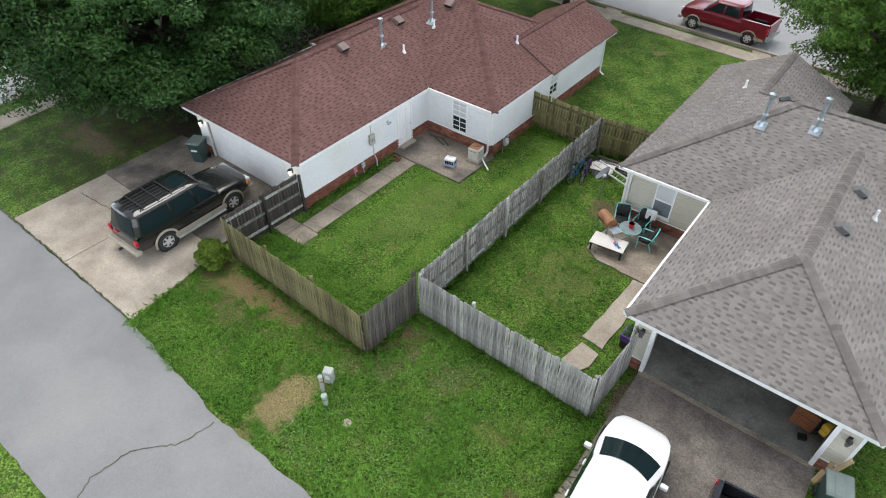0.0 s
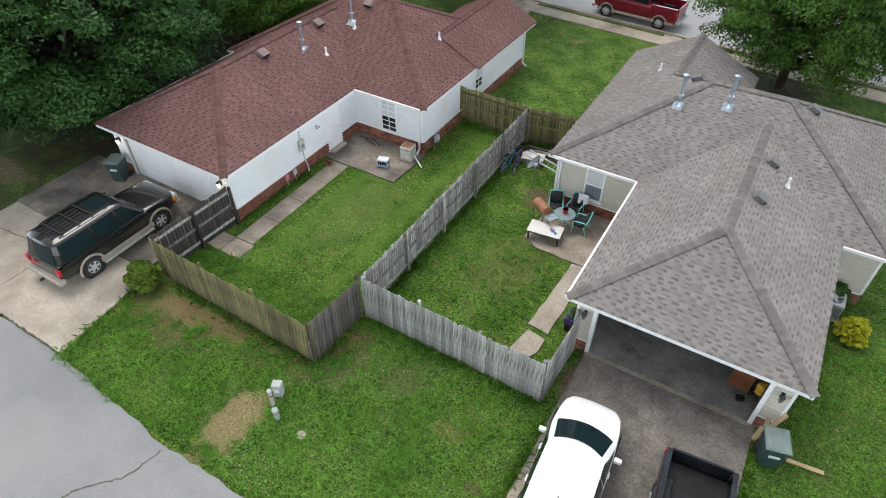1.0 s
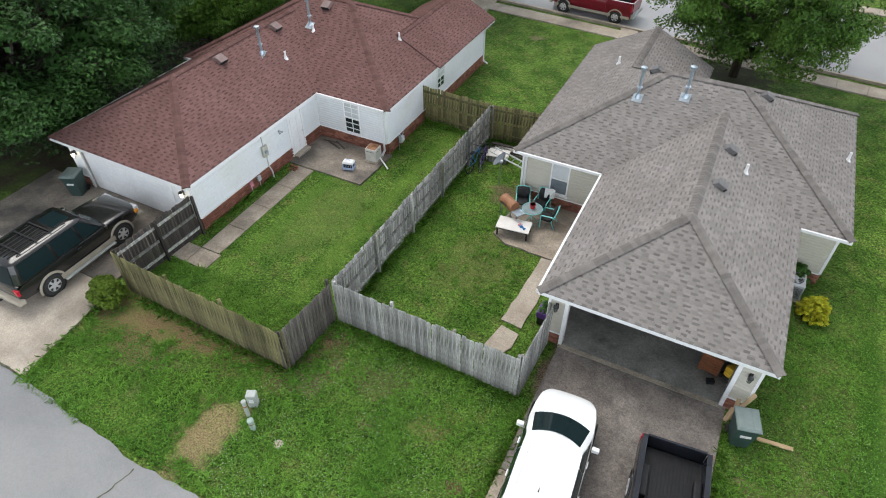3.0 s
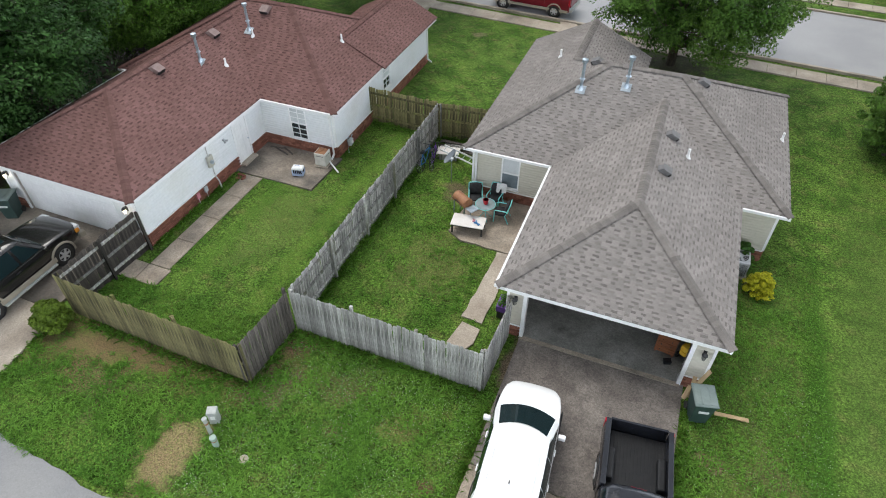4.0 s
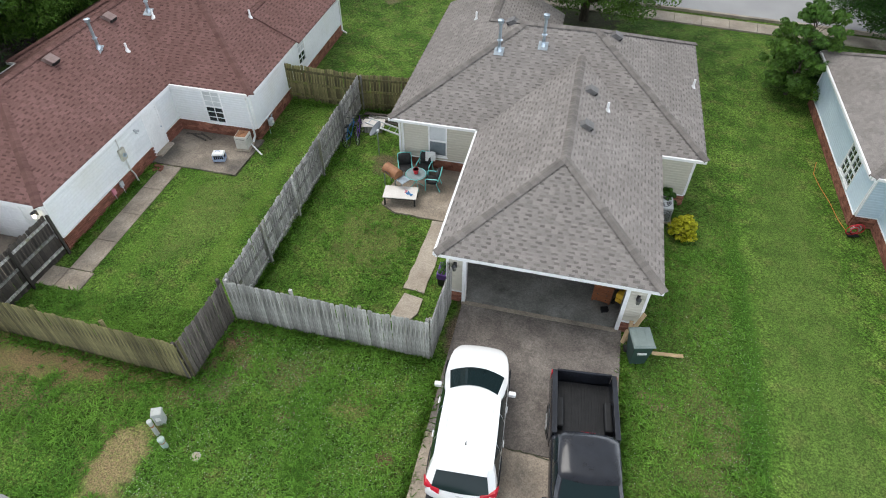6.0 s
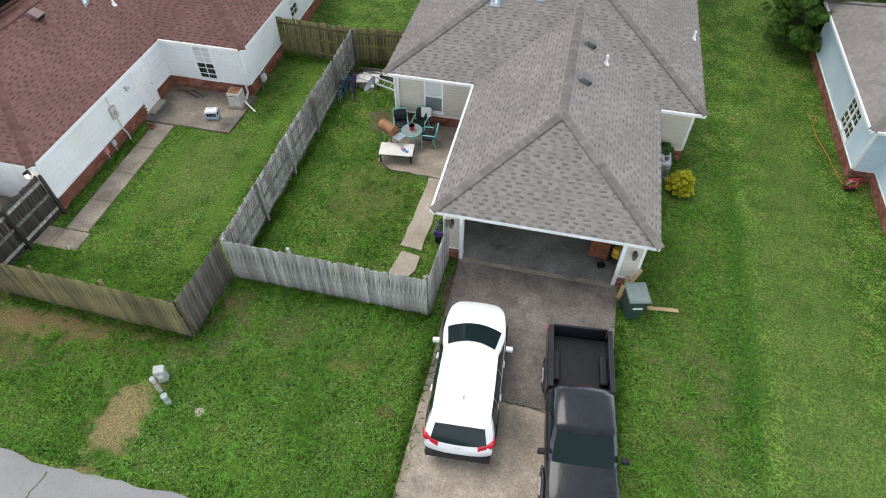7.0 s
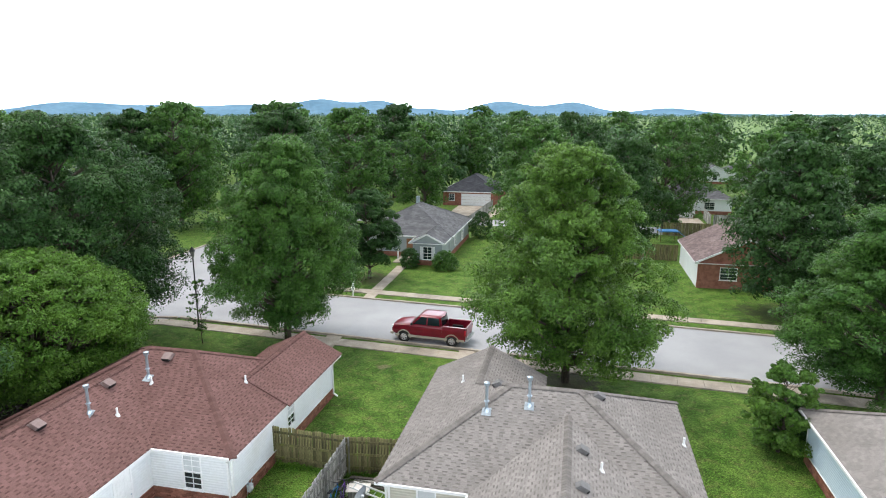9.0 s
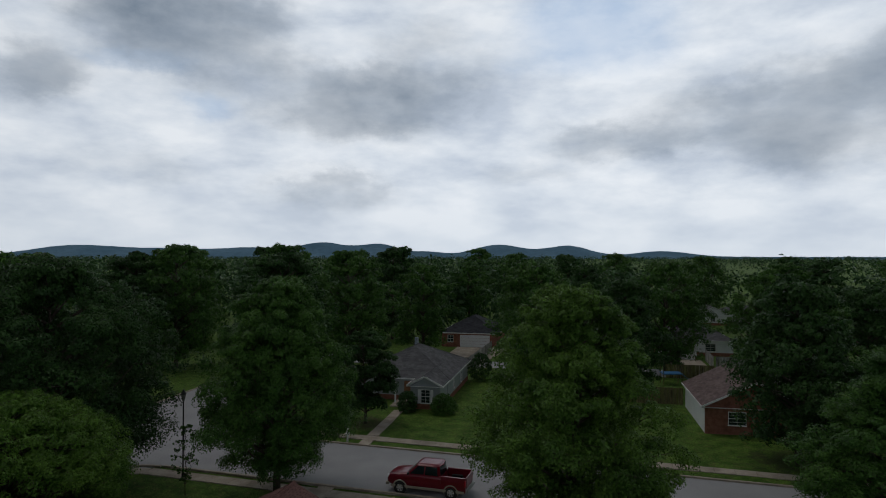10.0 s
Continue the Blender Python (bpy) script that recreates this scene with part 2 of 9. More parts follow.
M_WOOD_GREY = mat("weathered_grey_wood", (0.15, 0.145, 0.135), (0.42, 0.41, 0.388), 2, 0.9, fine=14, fine_amount=0.5, random_amount=0.4, bump=0.35, stretch=(6, 6, 0.6), third=(0.16, 0.16, 0.11), third_scale=0.8)
M_WOOD_OLIVE = mat("mossy_brown_wood", (0.062, 0.053, 0.024), (0.215, 0.188, 0.085), 2, 0.9, fine=14, fine_amount=0.55, random_amount=0.42, bump=0.35, stretch=(6, 6, 0.6), third=(0.14, 0.15, 0.04), third_scale=0.6, third_edges=(0.5, 0.68))
M_WOOD_BLACK = mat("blackened_wood", (0.022, 0.018, 0.015), (0.07, 0.058, 0.05), 2, 0.9, fine=14, fine_amount=0.5, random_amount=0.4, bump=0.35, stretch=(6, 6, 0.6))
M_WOOD_DARK = mat("dark_weathered_wood", (0.045, 0.037, 0.031), (0.15, 0.13, 0.115), 2, 0.9, fine=14, fine_amount=0.5, random_amount=0.36, bump=0.35, stretch=(6, 6, 0.6))
M_LUMBER = mat("fresh_lumber", (0.42, 0.29, 0.16), (0.55, 0.4, 0.23), 3, 0.8, fine=25, fine_amount=0.15, stretch=(1, 8, 8))
M_GLASS = glass_mat("window_glass")
M_CAR_GLASS = glass_mat("car_glass", (0.01, 0.02, 0.022), 0.0)
M_BLINDS = mat("window_blind", (0.5, 0.52, 0.53), (0.6, 0.62, 0.63), 2, 0.7, fine=20, fine_amount=0.06)
M_BLACK_PLASTIC = mat("black_plastic", (0.012, 0.0125, 0.014), (0.02, 0.0205, 0.022), 5, 0.6, fine=60, fine_amount=0.2, bump=0.08, spec=0.25)
M_RUBBER = mat("tyre_rubber", (0.018, 0.018, 0.018), (0.035, 0.034, 0.032), 6, 0.85, fine=80)
M_ALLOY = mat("alloy", (0.52, 0.52, 0.53), (0.62, 0.62, 0.63), 4, 0.35, metal=0.35, fine=40, fine_amount=0.06, bump=0)
M_GALV = mat("galvanised_metal", (0.34, 0.41, 0.48), (0.48, 0.55, 0.62), 6, 0.38, metal=0.85, fine=30, fine_amount=0.12, bump=0.05)
M_BLACK_PAINT = mat("black_car_paint", (0.008, 0.008, 0.0085), (0.012, 0.0118, 0.0125), 2, 0.25, fine=30, fine_amount=0.1, bump=0, coat=0.8, spec=0.5)
M_NAVY_PAINT = mat("near_black_car_paint", (0.009, 0.01, 0.014), (0.016, 0.018, 0.024), 2, 0.25, fine=30, fine_amount=0.1, bump=0, coat=0.35, spec=0.3)
M_WHITE_PAINT = mat("white_car_paint", (0.78, 0.78, 0.78), (0.83, 0.83, 0.83), 2, 0.3, fine=30, fine_amount=0.03, bump=0, coat=0.9)
M_RED_PAINT = mat("red_car_paint", (0.15, 0.003, 0.014), (0.19, 0.005, 0.019), 2, 0.28, fine=30, fine_amount=0.06, bump=0, coat=0.35, spec=0.3)
M_TAN_PAINT = mat("tan_lower_paint", (0.32, 0.28, 0.22), (0.38, 0.34, 0.27), 2, 0.4, fine=30, fine_amount=0.06, bump=0, coat=0.5)
M_TAIL_RED = mat("red_lamp_lens", (0.4, 0.006, 0.02), (0.48, 0.012, 0.03), 6, 0.3, fine=40, fine_amount=0.1, bump=0, coat=0.1, spec=0.25)
M_AMBER = mat("amber_lens", (0.6, 0.22, 0.02), (0.7, 0.28, 0.03), 6, 0.2, fine=40, fine_amount=0.1, bump=0, coat=0.8)
M_HEADLAMP = mat("headlamp_lens", (0.5, 0.52, 0.54), (0.65, 0.67, 0.68), 6, 0.12, fine=40, fine_amount=0.08, bump=0, coat=0.8)
M_INTERIOR = mat("dark_upholstery", (0.05, 0.05, 0.05), (0.09, 0.088, 0.085), 4, 0.8, fine=40)
M_BIN_GREEN = mat("dark_green_plastic", (0.022, 0.05, 0.045), (0.035, 0.066, 0.06), 3, 0.5, fine=50, fine_amount=0.15, bump=0.08)
M_BIN_LID = mat("grey_green_plastic", (0.13, 0.17, 0.16), (0.17, 0.21, 0.2), 3, 0.5, fine=50, fine_amount=0.12, bump=0.08)
M_UTIL = mat("grey_painted_steel", (0.33, 0.35, 0.33), (0.42, 0.44, 0.42), 4, 0.5, fine=30, fine_amount=0.1)
M_UTIL_GREEN = mat("pale_green_plastic", (0.26, 0.34, 0.29), (0.34, 0.42, 0.37), 4, 0.5, fine=30, fine_amount=0.1)
M_BARK = mat("bark", (0.045, 0.035, 0.028), (0.1, 0.08, 0.062), 5, 0.95, fine=30, fine_amount=0.35, bump=0.6, stretch=(3, 3, 0.7))


def leaf_mat(name, c1, c2, island=0.35, through=0.3, spec=0.12):
    """Leaves: a matt upper side that also lets some light through."""
    m = mat(name, c1, c2, 0.35, 0.5, fine=6, fine_amount=0.25, island=island, bump=0, spec=spec)
    nt = m.node_tree
    b = nt.nodes["Principled BSDF"]
    tr = nt.nodes.new("ShaderNodeBsdfTranslucent")
    link(nt, b.inputs["Base Color"].links[0].from_socket, tr.inputs[0])
    mx = nt.nodes.new("ShaderNodeMixShader")
    mx.inputs[0].default_value = through
    link(nt, b.outputs[0], mx.inputs[1])
    link(nt, tr.outputs[0], mx.inputs[2])
    link(nt, mx.outputs[0], nt.nodes["Material Output"].inputs[0])
    return m


M_LEAF_MID = leaf_mat("mid_green_leaves", (0.034, 0.093, 0.015), (0.066, 0.15, 0.023), 0.45, 0.12, 0.2)
M_LEAF_DARK = leaf_mat("dark_green_leaves", (0.02, 0.057, 0.013), (0.039, 0.093, 0.02), 0.45, 0.1, 0.18)
M_LEAF_LIGHT = leaf_mat("fresh_green_leaves", (0.05, 0.116, 0.016), (0.098, 0.188, 0.027), 0.45, 0.14, 0.2)
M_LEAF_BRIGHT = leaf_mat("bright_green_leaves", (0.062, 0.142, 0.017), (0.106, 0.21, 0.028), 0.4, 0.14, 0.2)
M_LEAF_BUSH = leaf_mat("yellow_green_box_leaves", (0.07, 0.115, 0.014), (0.125, 0.19, 0.022), 0.45, 0.15)
M_LEAF_YELLOW = leaf_mat("yellow_green_leaves", (0.3, 0.32, 0.02), (0.5, 0.48, 0.03))
M_LEAF_FAR = leaf_mat("far_woods_leaves", (0.032, 0.072, 0.026), (0.05, 0.1, 0.036), 0.3, 0.15, 0.1)
M_GRASS_BLADE = leaf_mat("grass_blades", (0.085, 0.2, 0.025), (0.14, 0.28, 0.04), 0.45, 0.3)
M_CLOVER_LEAF = leaf_mat("clover_leaves", (0.062, 0.168, 0.019), (0.11, 0.24, 0.032), 0.55, 0.2)
M_CLOVER = mat("white_clover_heads", (0.36, 0.42, 0.3), (0.5, 0.54, 0.42), 5, 0.8)


# ---- mesh helpers ----
class Build:
    """Collects the faces of one mesh."""

    def __init__(self, off=(0, 0, 0)):
        self.v, self.f, self.off = [], [], Vector(off)

    def add(self, pts, faces):
        n = len(self.v)
        self.v += [tuple(Vector(p) - self.off) for p in pts]
        self.f += [tuple(n + i for i in f) for f in faces]
        return self

    def poly(self, *pts):
        return self.add(pts, [tuple(range(len(pts)))])

    def box(self, x0, x1, y0, y1, z0, z1, m=None):
        pts = [(x, y, z) for z in (z0, z1) for y in (y0, y1) for x in (x0, x1)]
        if m is not None:
            pts = [m @ Vector(p) for p in pts]
        return self.add(pts, [(0, 2, 3, 1), (4, 5, 7, 6), (0, 1, 5, 4), (2, 6, 7, 3), (0, 4, 6, 2), (1, 3, 7, 5)])

    def bar(self, a, b, w, h, up=(0, 0, 1)):
        """A square bar from a to b, w wide and h high."""
        a, b = Vector(a), Vector(b)
        d = (b - a).normalized()
        s = d.cross(Vector(up))
        s = (s if s.length > 1e-4 else d.cross(Vector((1, 0, 0)))).normalized()
        u = s.cross(d)
        pts = [p + s * i * w / 2 + u * j * h / 2 for p in (a, b) for j in (-1, 1) for i in (-1, 1)]
        return self.add(pts, [(0, 1, 3, 2), (4, 6, 7, 5), (0, 4, 5, 1), (2, 3, 7, 6), (0, 2, 6, 4), (1, 5, 7, 3)])

    def tube(self, pts, r, n=8, caps=True):
        """A round tube along pts, r one radius or one for each point."""
        pts = [Vector(p) for p in pts]
        r = r if isinstance(r, (list, tuple)) else [r] * len(pts)
        ring = []
        for i, p in enumerate(pts):
            d = (pts[min(i + 1, len(pts) - 1)] - pts[max(i - 1, 0)]).normalized()
            s = d.cross(Vector((0, 0, 1)))
            s = (s if s.length > 0.05 else d.cross(Vector((1, 0, 0)))).normalized()
            u = s.cross(d)
            ring += [p + (s * math.cos(a) + u * math.sin(a)) * r[i] for a in (k * math.tau / n for k in range(n))]
        faces = [(i * n + k, i * n + (k + 1) % n, (i + 1) * n + (k + 1) % n, (i + 1) * n + k) for i in range(len(pts) - 1) for k in range(n)]
        if caps:
            faces += [tuple(reversed(range(n))), tuple((len(pts) - 1) * n + k for k in range(n))]
        return self.add(ring, faces)

    def loft(self, rings, closed=True, caps=True):
        n = len(rings[0])
        pts = [p for r in rings for p in r]
        last = n if closed else n - 1
        faces = [(i * n + k, i * n + (k + 1) % n, (i + 1) * n + (k + 1) % n, (i + 1) * n + k) for i in range(len(rings) - 1) for k in range(last)]
        if caps:
            faces += [tuple(reversed(range(n))), tuple((len(rings) - 1) * n + k for k in range(n))]
        return self.add(pts, faces)

    def data(self, name, material, smooth=False):
        me = bpy.data.meshes.new(name)
        me.from_pydata(self.v, [], self.f)
        me.materials.append(material)
        if smooth:
            me.polygons.foreach_set("use_smooth", [True] * len(me.polygons))
        me.update()
        return me

    def make(self, name, material, parent=None, label="", smooth=False, bevel=0.0):
        ob = new(name, self.data(name, material, smooth))
        ob.parent = parent
        tagged(ob, label)
        if bevel:
            b = ob.modifiers.new("edge", "BEVEL")
            b.width, b.segments, b.limit_method = bevel, 2, "ANGLE"
        if smooth:
            es = ob.modifiers.new("split", "EDGE_SPLIT")
            es.split_angle = radians(40)
        return ob


def fix_normals(ob):
    bm = bmesh.new()
    bm.from_mesh(ob.data)
    bmesh.ops.recalc_face_normals(bm, faces=bm.faces)
    bm.to_mesh(ob.data)
    bm.free()
    return ob


def thing(name, loc, turn, label, category, group="", kind=""):
    ob = new(name)
    ob.empty_display_size = 0.2
    ob.matrix_world = pose(*loc, 0, 0, turn)
    return tagged(ob, label, category, group, kind)


def piece(name, me, parent, m):
    ob = new(name, me)
    ob.parent = parent
    ob.matrix_local = m
    return ob


# ---- ground, roads and paths ----
def lawn_material():
    m = mat("mown_lawn", (0.046, 0.104, 0.012), (0.096, 0.168, 0.027), 0.8, 0.9, fine=16, fine_amount=0.85, bump=0.8, bump_scale=30, detail=10,
            third=(0.13, 0.14, 0.042), third_scale=1.9, third_edges=(0.52, 0.78), spec=0.15, edges=(0.38, 0.62), cells=((24, 0.42), (60, 0.35), (9, 0.12)))
    nt = m.node_tree
    b = nt.nodes["Principled BSDF"]
    col = b.inputs["Base Color"].links[0].from_socket
    co = nt.nodes.new("ShaderNodeTexCoord").outputs["Object"]
    wob = nt.nodes.new("ShaderNodeTexNoise")
    wob.inputs["Scale"].default_value, wob.inputs["Detail"].default_value = 1.1, 7
    link(nt, co, wob.inputs["Vector"])
    soil = nt.nodes.new("ShaderNodeTexNoise")
    soil.inputs["Scale"].default_value, soil.inputs["Detail"].default_value = 9, 10
    soil.inputs["Roughness"].default_value = 0.75
    link(nt, co, soil.inputs["Vector"])

    grit = nt.nodes.new("ShaderNodeTexNoise")
    grit.inputs["Scale"].default_value, grit.inputs["Detail"].default_value = 26, 4
    link(nt, co, grit.inputs["Vector"])
    crumb = nt.nodes.new("ShaderNodeMapRange")
    for i, x in ((1, 0.36), (2, 0.64), (3, 0.4), (4, 1.6)):
        crumb.inputs[i].default_value = x
    link(nt, grit.outputs[0], crumb.inputs[0])

    def patch(col, at, size, colour, strength, ragged=1.0):
        """A ragged patch of one colour round a place: bare earth, worn grass, painted tree shade."""
        sub = nt.nodes.new("ShaderNodeVectorMath")
        sub.operation = "SUBTRACT"
        link(nt, co, sub.inputs[0])
        sub.inputs[1].default_value = (*at, 0)
        div = nt.nodes.new("ShaderNodeVectorMath")
        div.operation = "DIVIDE"
        link(nt, sub.outputs[0], div.inputs[0])
        div.inputs[1].default_value = (*size, 1)
        ln = nt.nodes.new("ShaderNodeVectorMath")
        ln.operation = "LENGTH"
        link(nt, div.outputs[0], ln.inputs[0])
        ad = nt.nodes.new("ShaderNodeMath")
        ad.operation = "MULTIPLY_ADD"
        link(nt, wob.outputs[0], ad.inputs[0])
        ad.inputs[1].default_value = 2.6 * ragged
        link(nt, ln.outputs["Value"], ad.inputs[2])
        ad2 = nt.nodes.new("ShaderNodeMath")
        ad2.operation = "MULTIPLY_ADD"
        link(nt, soil.outputs[0], ad2.inputs[0])
        ad2.inputs[1].default_value = 1.3 * ragged
        link(nt, ad.outputs[0], ad2.inputs[2])
        mr = nt.nodes.new("ShaderNodeMapRange")
        for i, x in ((1, 0.5 + 1.95 * ragged), (2, 1.1 + 1.95 * ragged), (3, strength), (4, 0.0)):
            mr.inputs[i].default_value = x
        link(nt, ad2.outputs[0], mr.inputs[0])
        mx = nt.nodes.new("ShaderNodeMix")
        mx.data_type = "RGBA"
        link(nt, mr.outputs[0], mx.inputs[0])
        link(nt, col, mx.inputs[6])
        tone = nt.nodes.new("ShaderNodeVectorMath")
        tone.operation = "SCALE"
        tone.inputs[0].default_value = colour
        link(nt, crumb.outputs[0], tone.inputs["Scale"])
        link(nt, tone.outputs[0], mx.inputs[7])
        return mx.outputs[2]

    for at, size, colour, strength in (
            ((4.6, 11.0), (1.9, 9.5), (0.1, 0.12, 0.035), 0.3),
            ((5.4, 9.5), (1.1, 2.6), (0.15, 0.14, 0.06), 0.5),
            ((-7.0, 9.0), (1.6, 0.7), (0.16, 0.13, 0.065), 0.5),
            ((-13.0, 15.0), (1.6, 3.0), (0.13, 0.17, 0.045), 0.5),
            ((-6.5, 15.0), (1.6, 2.4), (0.14, 0.14, 0.05), 0.5),
            ((-13.8, 6.2), (2.2, 0.9), (0.16, 0.135, 0.07), 0.55),
            ((-9.1, 9.2), (0.9, 1.6), (0.17, 0.11, 0.06), 0.5),
            ((-4.6, 8.4), (0.8, 0.5), (0.2, 0.17, 0.07), 0.65),
            ((-6.2, 7.6), (0.5, 0.35), (0.2, 0.15, 0.085), 0.7),
            ((-3.3, 6.9), (0.3, 0.3), (0.16, 0.1, 0.06), 0.8),
            ((-10.35, 5.15), (0.85, 1.55), (0.27, 0.175, 0.11), 0.62),
            ((-15.6, 7.3), (2.7, 1.3), (0.19, 0.13, 0.07), 0.72),
            ((-12.2, 7.8), (3.6, 0.85), (0.18, 0.12, 0.065), 0.72),
            ((-9.0, 10.0), (0.9, 0.6), (0.2, 0.12, 0.08), 0.9),
            ((-8.9, 8.2), (0.7, 0.9), (0.17, 0.13, 0.08), 0.8),
            ((-2.3, 11.7), (0.35, 1.2), (0.15, 0.11, 0.08), 0.9),
            # bare ground with the shade of the west trees painted in
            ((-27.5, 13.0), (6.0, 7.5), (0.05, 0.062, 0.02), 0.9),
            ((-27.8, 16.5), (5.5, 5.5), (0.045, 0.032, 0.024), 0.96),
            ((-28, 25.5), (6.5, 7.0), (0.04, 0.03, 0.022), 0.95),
            ((-28.5, 9.0), (2.6, 0.8), (0.19, 0.14, 0.09), 0.7),
            ((3.7, 10.5), (0.4, 0.3), (0.22, 0.15, 0.1), 0.8),
            ((4.7, 18.2), (0.6, 0.5), (0.06, 0.045, 0.035), 0.9),
            ((-7.0, 19.4), (0.8, 0.8), (0.19, 0.13, 0.09), 0.7),
            ((-7.6, 22.6), (1.3, 0.6), (0.15, 0.11, 0.08), 0.8),
            # darker patches round three trees
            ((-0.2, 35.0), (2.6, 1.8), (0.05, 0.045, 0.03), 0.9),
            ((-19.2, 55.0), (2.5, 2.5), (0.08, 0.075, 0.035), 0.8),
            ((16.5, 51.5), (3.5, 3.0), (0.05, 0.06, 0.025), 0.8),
            ((-11.5, 34.8), (0.5, 0.4), (0.2, 0.16, 0.1), 0.7)):
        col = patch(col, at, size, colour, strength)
    # stripes left by the mower
    for at, size, colour, strength in (((8.7, 12.0), (1.75, 16.0), (0.08, 0.128, 0.028), 0.55), ((6.65, 12.5), (0.5, 8.0), (0.036, 0.098, 0.009), 0.75), ((9.0, 10.0), (0.2, 18.0), (0.09, 0.145, 0.03), 0.5),
                                       ((-11.3, 15.0), (0.45, 9.0), (0.11, 0.19, 0.028), 0.5), ((-14.3, 15.0), (0.4, 8.0), (0.07, 0.15, 0.018), 0.5)):
        col = patch(col, at, size, colour, strength, 0.22)
    link(nt, col, b.inputs["Base Color"])
    return m


def ground_sheet():
    """One sheet to the horizon, finely cut and gently uneven near the houses."""
    xs = np.concatenate([[-4500, -1500, -500, -200, -100, -60], np.linspace(-45, 30, 151), [45, 70, 120, 250, 600, 1500, 4500]])
    ys = np.concatenate([[-4500, -1000, -200, -60, -25], np.linspace(-10, 60, 141), [70, 90, 130, 200, 350, 700, 1500, 2500, 4600]])
    nx, ny = len(xs), len(ys)
    v = []
    for y in ys:
        for x in xs:
            z = -0.03 + (0.035 * noise.noise((x * 0.35, y * 0.35, 0)) if -44 < x < 29 and -9 < y < 59 else 0)
            v.append((x, y, z))
    f = [(j * nx + i, j * nx + i + 1, (j + 1) * nx + i + 1, (j + 1) * nx + i) for j in range(ny - 1) for i in range(nx - 1)]
    b = Build()
    b.v, b.f = v, f
    return tagged(b.make("ground", lawn_material(), None, "uneven mown green lawn with bare earth patches and painted tree shade", smooth=False), category="lawn", kind="structure")


ground = ground_sheet()


def slab(name, outline, top, material, label, category, thick=0.12, ragged=0.0, step=0.35, seed=1, parent=None, kind="structure"):
    """A flat slab with the given outline (counter-clockwise) and, if ragged, worn edges."""
    rnd = random.Random(seed)
    pts = []
    for (x0, y0), (x1, y1) in zip(outline, outline[1:] + outline[:1]):
        n = max(1, int(math.hypot(x1 - x0, y1 - y0) / step)) if ragged else 1
        for k in range(n):
            u = k / n
            pts.append((x0 + (x1 - x0) * u + rnd.uniform(-ragged, ragged), y0 + (y1 - y0) * u + rnd.uniform(-ragged, ragged)))
    b = Build()
    n = len(pts)
    b.add([(x, y, top) for x, y in pts] + [(x, y, top - thick) for x, y in pts],
          [tuple(range(n))] + [(i, n + i, n + (i + 1) % n, (i + 1) % n) for i in range(n)])
    ob = b.make(name, material, parent, label)
    return tagged(ob, category=category, kind=kind) if parent is None else ob


# back lane along the south, and the side street it opens into
slab("road", [(-37.0, -0.75), (-12.8, -0.72), (60, -0.6), (60, 3.75), (-7.4, 3.69), (-9.3, 3.62), (-11.5, 3.58), (-14.2, 3.8), (-16.8, 4.0), (-26.7, 4.0), (-33.0, 4.6), (-36.0, 8.0)],
     0.02, M_ASPHALT, "worn pale grey asphalt back lane with cracks", "lane", ragged=0.05)
slab("road", [(-43.6, -80), (-35.7, -80), (-35.7, 8), (-35.7, 33.5), (-35.2, 35.8), (-34.2, 37.8), (-32.6, 39.2), (-30.6, 40.2), (-30.6, 50.0), (-33, 51), (-35.2, 54), (-35.8, 60),
              (-36.5, 95), (-44.5, 95), (-43.8, 60)],
     0.015, M_STREET, "grey asphalt side street curving into a junction", "street")


def along(x, y0):
    """The north street runs a little askew to the houses."""
    return y0 - 0.078 * x


def strip(name, y0, y1, x0, x1, top, material, label, category, thick=0.12, n=24):
    xs = [x0 + (x1 - x0) * i / n for i in range(n + 1)]
    return slab(name, [(x, along(x, y0)) for x in xs] + [(x, along(x, y1)) for x in reversed(xs)], top, material, label, category, thick)


strip("road", 38.12, 46.9, -30.6, 130, 0.019, M_STREET, "pale grey asphalt residential street", "street")
strip("kerb", 37.92, 38.12, -30, 130, 0.13, M_CONCRETE, "pale concrete kerb along the street", "kerb", 0.2)
strip("kerb", 46.9, 47.1, -28, 130, 0.13, M_CONCRETE, "pale concrete kerb along the street", "kerb", 0.2)


def curve_strip(name, centre, r0, r1, a0, a1, top, material, label, category):
    n = 12
    angs = [radians(a0 + (a1 - a0) * i / n) for i in range(n + 1)]
    return slab(name, [(centre[0] + r1 * math.cos(a), centre[1] + r1 * math.sin(a)) for a in angs]
                + [(centre[0] + r0 * math.cos(a), centre[1] + r0 * math.sin(a)) for a in reversed(angs)], top, material, label, category)


curve_strip("kerb", (-30.2, 34.75), 5.4, 5.6, 90, 180, 0.13, M_CONCRETE, "pale concrete kerb rounding the corner", "kerb")
slab("kerb", [(-35.8, 8.5), (-35.6, 8.5), (-35.6, 34.75), (-35.8, 34.75)], 0.13, M_CONCRETE, "pale concrete kerb along the side street", "kerb")
slab("kerb", [(-43.8, -60), (-43.6, -60), (-43.7, 60), (-44.4, 95), (-44.6, 95), (-43.9, 60)], 0.13, M_CONCRETE, "pale concrete kerb along the side street", "kerb")
slab("road", [(-58, 13.5), (-43.6, 11.0), (-43.6, 17), (-58, 19)], 0.02, M_CONCRETE, "pale concrete driveway across the side street", "driveway")


